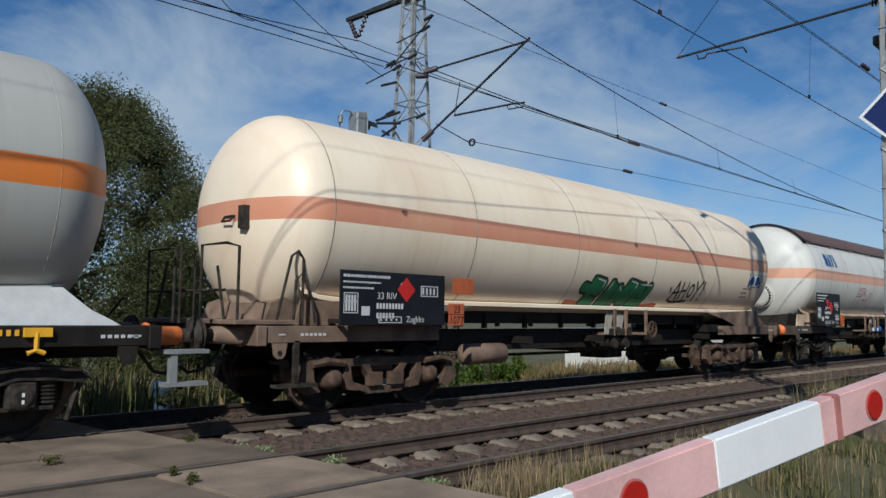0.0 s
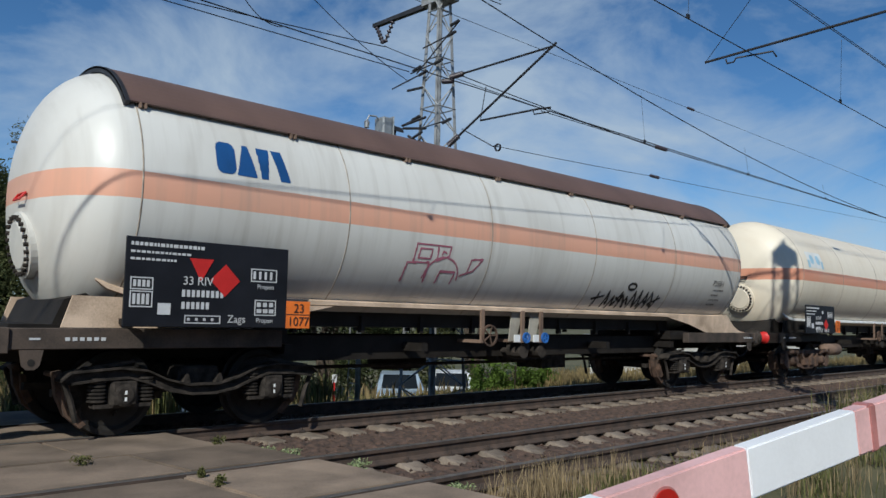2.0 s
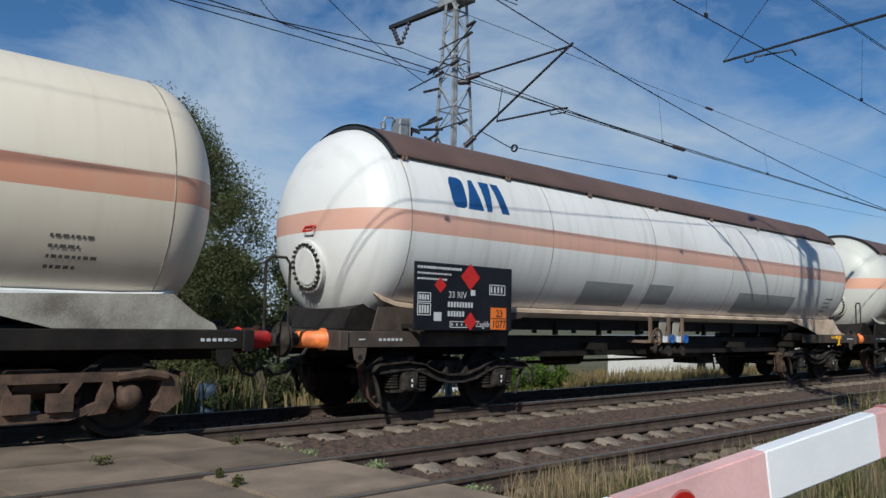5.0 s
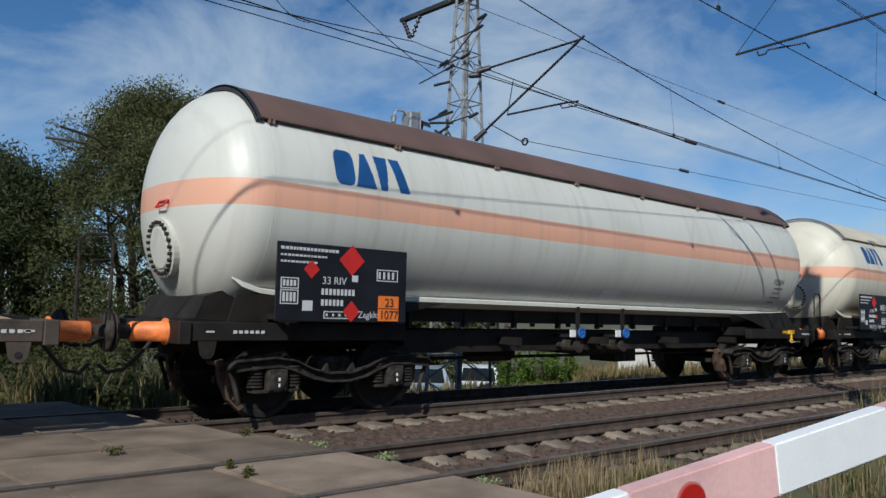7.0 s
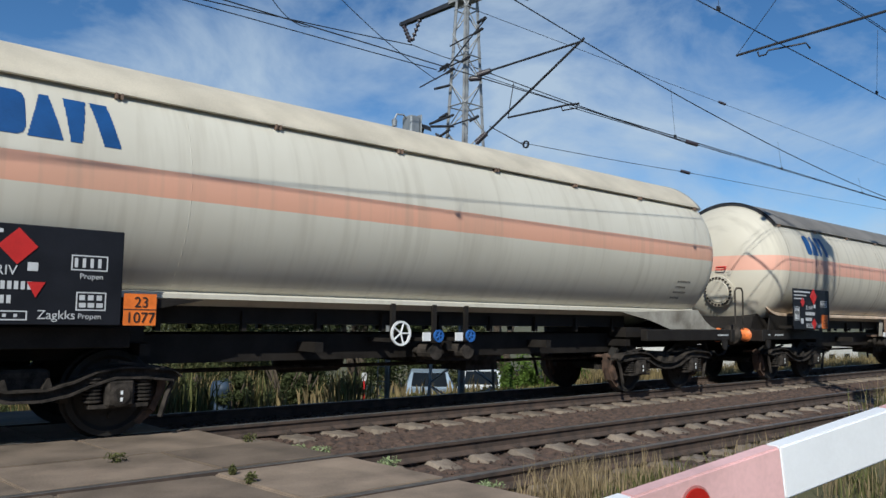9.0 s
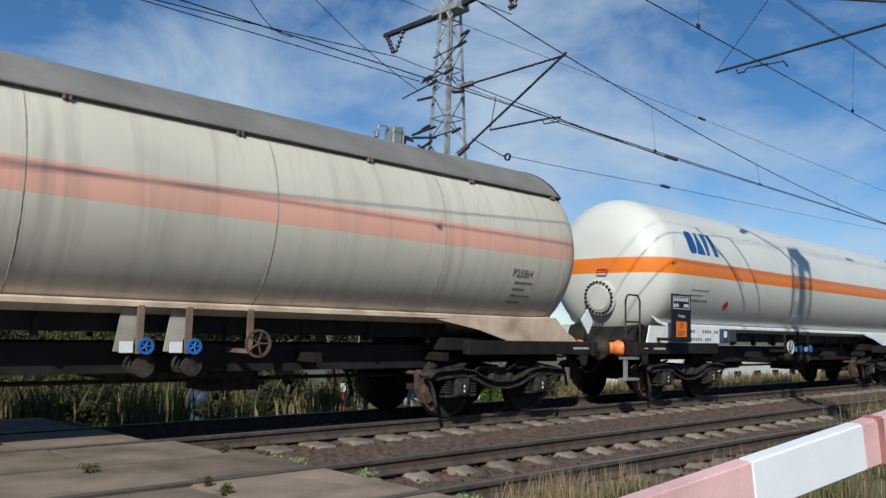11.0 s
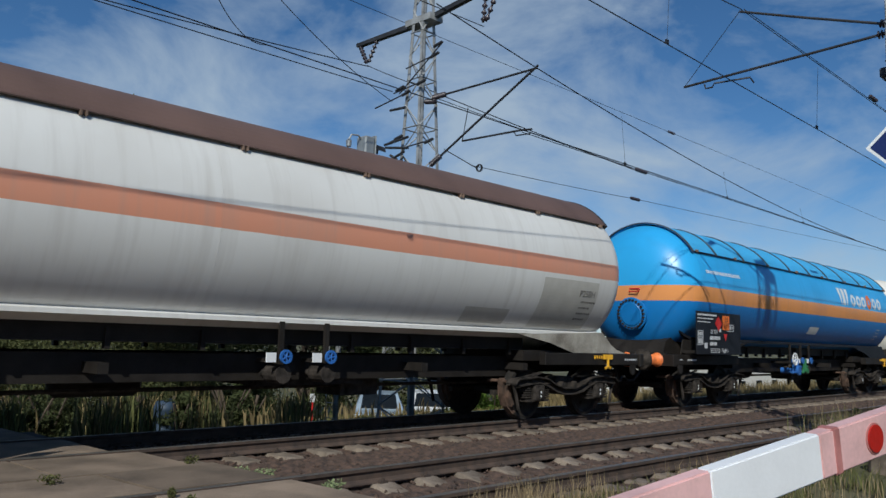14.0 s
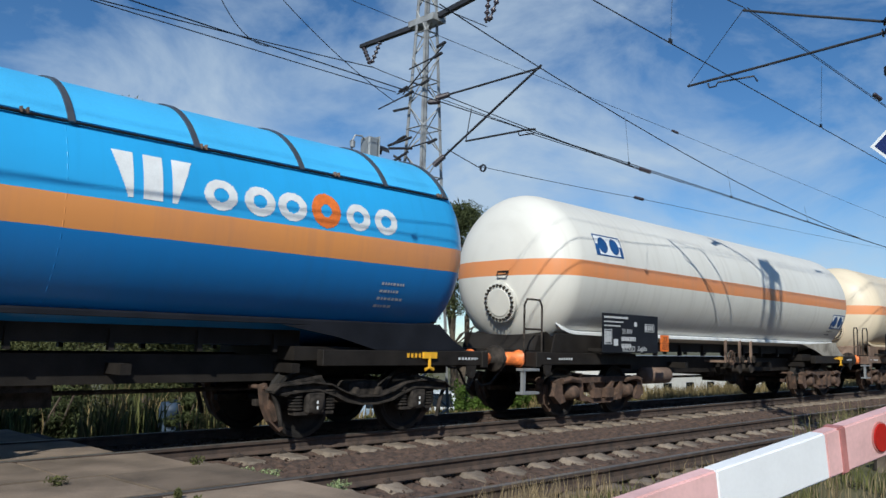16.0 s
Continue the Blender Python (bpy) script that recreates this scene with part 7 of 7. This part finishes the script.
def road_weeds():
    rnd = random.Random(12)
    for x, y, r, dry in ((4.42, 6.85, 0.16, False), (4.3, 7.05, 0.10, False), (4.62, 5.95, 0.13, False), (2.55, 7.25, 0.12, True), (3.1, 6.1, 0.035, True), (3.08, 5.75, 0.05, True), (4.62, 4.62, 0.16, False), (4.05, 7.62, 0.09, True)):
        thing = new_thing("weed", "small dry weed in a slab joint" if dry else "small pale green weed at the edge of the crossing", "weed", "weeds on the crossing")
        verts, faces = leaf_cloud([((x, y, 0.03 if x < 4.2 else -0.04), (r, r * 0.7, 0.05))], 130, 0.022, rnd)
        me = bpy.data.meshes.new("leaves")
        me.from_pydata(verts, [], faces)
        me.materials.append(M["green_grass"] if dry else M["weed"])
        part("foliage", me, None, thing, kind="stuff")
    thing = new_thing("rubble", "pale broken stones at the road edge", "stones")
    for k in range(9):
        x, y = 3.9 + rnd.uniform(-0.12, 0.45), 7.66 + rnd.uniform(-0.12, 0.10)
        s = rnd.uniform(0.02, 0.05)
        bm = bmesh.new()
        bmesh.ops.create_icosphere(bm, subdivisions=1, radius=s)
        for v in bm.verts:
            v.co = Vector((v.co.x * rnd.uniform(0.8, 1.5), v.co.y * rnd.uniform(0.8, 1.3), v.co.z * 0.8)) + Vector((x, y, -0.10 + s * 0.5))
        part("stone", bm, M["sleeper"], thing)


M["weed"] = material("pale_weed_leaves", (0.22, 0.27, 0.13), 0.8, vary=0.3, bump=0, island=0.4)
road_weeds()


# ---- things behind the train ----
def build_signal():
    x, y = 9.9, 12.85
    sig = new_thing("railway_signal", "grey two-lamp railway signal on a post with ladder", "signal")
    part("post", tube(bmesh.new(), [(x, y, -0.9), (x, y, 5.1)], 0.055, 12), M["steel"], sig, smooth=True)
    bm = tube(bmesh.new(), [(x + 0.02, y, 5.05), (x + 0.02, y, 5.45), (x + 0.10, y, 5.6), (x + 0.28, y, 5.62), (x + 0.36, y, 5.56)], 0.02, 7)
    part("lamp_bracket", bm, M["steel"], sig)
    part("call_lamp", lathe(bmesh.new(), [(0, 0), (0, 0.05), (0.12, 0.06), (0.16, 0.03), (0.16, 0)], "z", (x - 0.04, y - 0.1, 5.3), 12, closed=False), M["steel"], sig)
    bm = box(bmesh.new(), x + 0.36, x + 0.62, y - 0.16, y + 0.16, 4.78, 5.62, 0.03)
    head = part("signal_head", bm, M["signal_grey"], sig)
    part("target_board", box(bmesh.new(), x + 0.625, x + 0.65, y - 0.18, y + 0.18, 4.74, 5.66, 0.01), M["signal_grey"], sig)
    for z in (5.38, 5.05):
        bm = bmesh.new()
        n = 10
        rows = []
        for s in (0.655, 0.95):
            rows.append([bm.verts.new((x + s, y + 0.14 * math.cos(math.pi * k / n), z + 0.14 * math.sin(math.pi * k / n) - (s - 0.65) * 0.08)) for k in range(n + 1)])
        for k in range(n):
            bm.faces.new((rows[0][k], rows[0][k + 1], rows[1][k + 1], rows[1][k]))
        ob = part("hood", bm, M["mast_dark"], head)
        so = ob.modifiers.new("thick", "SOLIDIFY")
        so.thickness = 0.012
    bm = tube(bmesh.new(), [(x, y, 4.72), (x + 0.5, y, 4.72)], 0.03, 6)
    part("bracket", bm, M["mast_dark"], sig)
    lad = bmesh.new()
    for s in (-0.18, 0.18):
        tube(lad, [(x - 0.12, y + s, -0.9), (x - 0.05, y + s, 4.9)], 0.014, 5)
    for k in range(18):
        z = -0.6 + k * 0.3
        tube(lad, [(x - 0.1, y - 0.18, z), (x - 0.1, y + 0.18, z)], 0.010, 5)
    part("ladder", lad, M["steel"], sig)


M["signal_grey"] = material("grey_signal_housing", (0.24, 0.26, 0.28), 0.5, 0.2, vary=0.2, scale=6)
build_signal()


def build_cabinet():
    cab = new_thing("blue_barrel", "dull blue rounded barrel in the tall grass", "barrel")
    x, y = 6.98, 14.3
    part("body", lathe(bmesh.new(), [(-0.85, 0.0), (-0.85, 0.18), (-0.5, 0.205), (-0.48, 0.215), (-0.44, 0.205), (-0.12, 0.205), (-0.10, 0.215), (-0.06, 0.205), (0.05, 0.17), (0.07, 0.0)], "z", (x, y, -0.03), 24, closed=False), M["bin"], cab, smooth=True)
    part("cap", lathe(bmesh.new(), [(0, 0), (0, 0.05), (0.03, 0.05), (0.03, 0)], "z", (x + 0.08, y, 0.035), 12, closed=False), M["bin"], cab)
    post = new_thing("marker_post", "small red and white marker post in the grass", "post")
    px, py = 10.3, 14.2
    part("stake", tube(bmesh.new(), [(px, py, -1.1), (px, py, -0.1)], 0.022, 8), M["red"], post)
    part("top_plate", box(bmesh.new(), px - 0.06, px + 0.06, py - 0.01, py + 0.01, -0.1, 0.08), M["white"], post)


build_cabinet()


def build_car(x, y, z, heading, paint, label):
    """A hatchback seen from its front."""
    car = new_thing("car", label, "car", "parked cars")
    body = bmesh.new()
    outline = [(-2.0, 0.30), (-2.02, 0.60), (-1.95, 0.86), (-1.05, 0.95), (-0.35, 1.42), (0.9, 1.46), (1.6, 1.05), (1.98, 0.95), (2.02, 0.55), (1.98, 0.30)]
    rings = []
    for yy, f in ((-0.86, 0.92), (-0.80, 1.0), (0.80, 1.0), (0.86, 0.92)):
        rings.append([body.verts.new((px * (0.97 if abs(yy) > 0.82 else 1.0), yy * (1.0 if pz < 1.0 else 0.80), 0.3 + (pz - 0.3) * f)) for px, pz in outline])
    for a, b in zip(rings, rings[1:]):
        for k in range(len(outline)):
            j = (k + 1) % len(outline)
            body.faces.new((a[k], a[j], b[j], b[k]))
    body.faces.new(rings[0])
    body.faces.new(rings[-1][::-1])
    bmesh.ops.recalc_face_normals(body, faces=body.faces)
    b = part("body", body, paint, car)
    ws = bmesh.new()
    q = [ws.verts.new(p) for p in ((-1.03, -0.62, 0.985), (-1.03, 0.62, 0.985), (-0.40, 0.56, 1.40), (-0.40, -0.56, 1.40))]
    ws.faces.new(q)
    bmesh.ops.translate(ws, vec=(-0.02, 0, 0.012), verts=ws.verts)
    part("windscreen", ws, M["glass"], b)
    for s in (-1, 1):
        sw = bmesh.new()
        sw.faces.new([sw.verts.new(p) for p in ((-0.75, s * 0.80, 1.0), (1.35, s * 0.80, 1.02), (0.85, s * 0.70, 1.38), (-0.3, s * 0.70, 1.36))])
        bmesh.ops.translate(sw, vec=(0, s * 0.03, 0), verts=sw.verts)
        part("side_window", sw, M["glass"], b)
        part("headlight", box(bmesh.new(), -2.0, -1.9, s * 0.66 - 0.14, s * 0.66 + 0.14, 0.66, 0.80, 0.03), M["white"], b)
        for wx in (-1.25, 1.25):
            part("wheel", lathe(bmesh.new(), [(-0.09, 0), (-0.09, 0.29), (-0.06, 0.31), (0.06, 0.31), (0.09, 0.29), (0.09, 0)], "y", (wx, s * 0.76, 0.31), 20, closed=False), M["rubber"], car)
    part("grille", box(bmesh.new(), -2.03, -2.0, -0.45, 0.45, 0.5, 0.66), M["plate"], b)
    car.matrix_world = pose(x, y, z, 0, 0, heading)


build_car(18.3, 21.3, -2.02, 50, M["car_paint"], "pale blue hatchback parked below the bank")
build_car(20.5, 20.9, -2.02, 46, M["car_white"], "white hatchback parked below the bank")


def build_shed():
    shed = new_thing("shed", "low white building far beyond the field", "building")
    x, y, z = 56, 25.5, -2.3
    h = 2.75
    part("wall", box(bmesh.new(), x - 12, x + 12, y, y + 6, z, z + h), M["wall_white"], shed)
    bm = bmesh.new()
    prism(bm, [(x - 12.3, z + h + 0.02), (x + 12.3, z + h + 0.02), (x + 12.3, z + h + 0.15), (x - 12.3, z + h + 0.15)], y - 0.3, y + 6.3)
    part("roof", bm, M["steel"], shed)
    for k in range(8):
        part("window", box(bmesh.new(), x - 11 + 2.9 * k, x - 10 + 2.9 * k, y - 0.03, y + 0.02, z + 0.7, z + 1.3), M["glass"], shed)


build_shed()


# ---- what moves ----
def motions():
    """The train rolls by; every wheelset turns with it."""
    times = [i * 0.5 for i in range(33)]
    for wagon, start in WAGONS:
        walk(wagon, [(t, pose(start - run(t), YF, 0)) for t in times])
    frames = range(0, 481)
    for wheelset, ax in WHEELS:
        walk(wheelset, [(i / FPS, pose(ax, 0, 0.46, 0, -math.degrees(run(i / FPS) / 0.46), 0)) for i in frames])


motions()
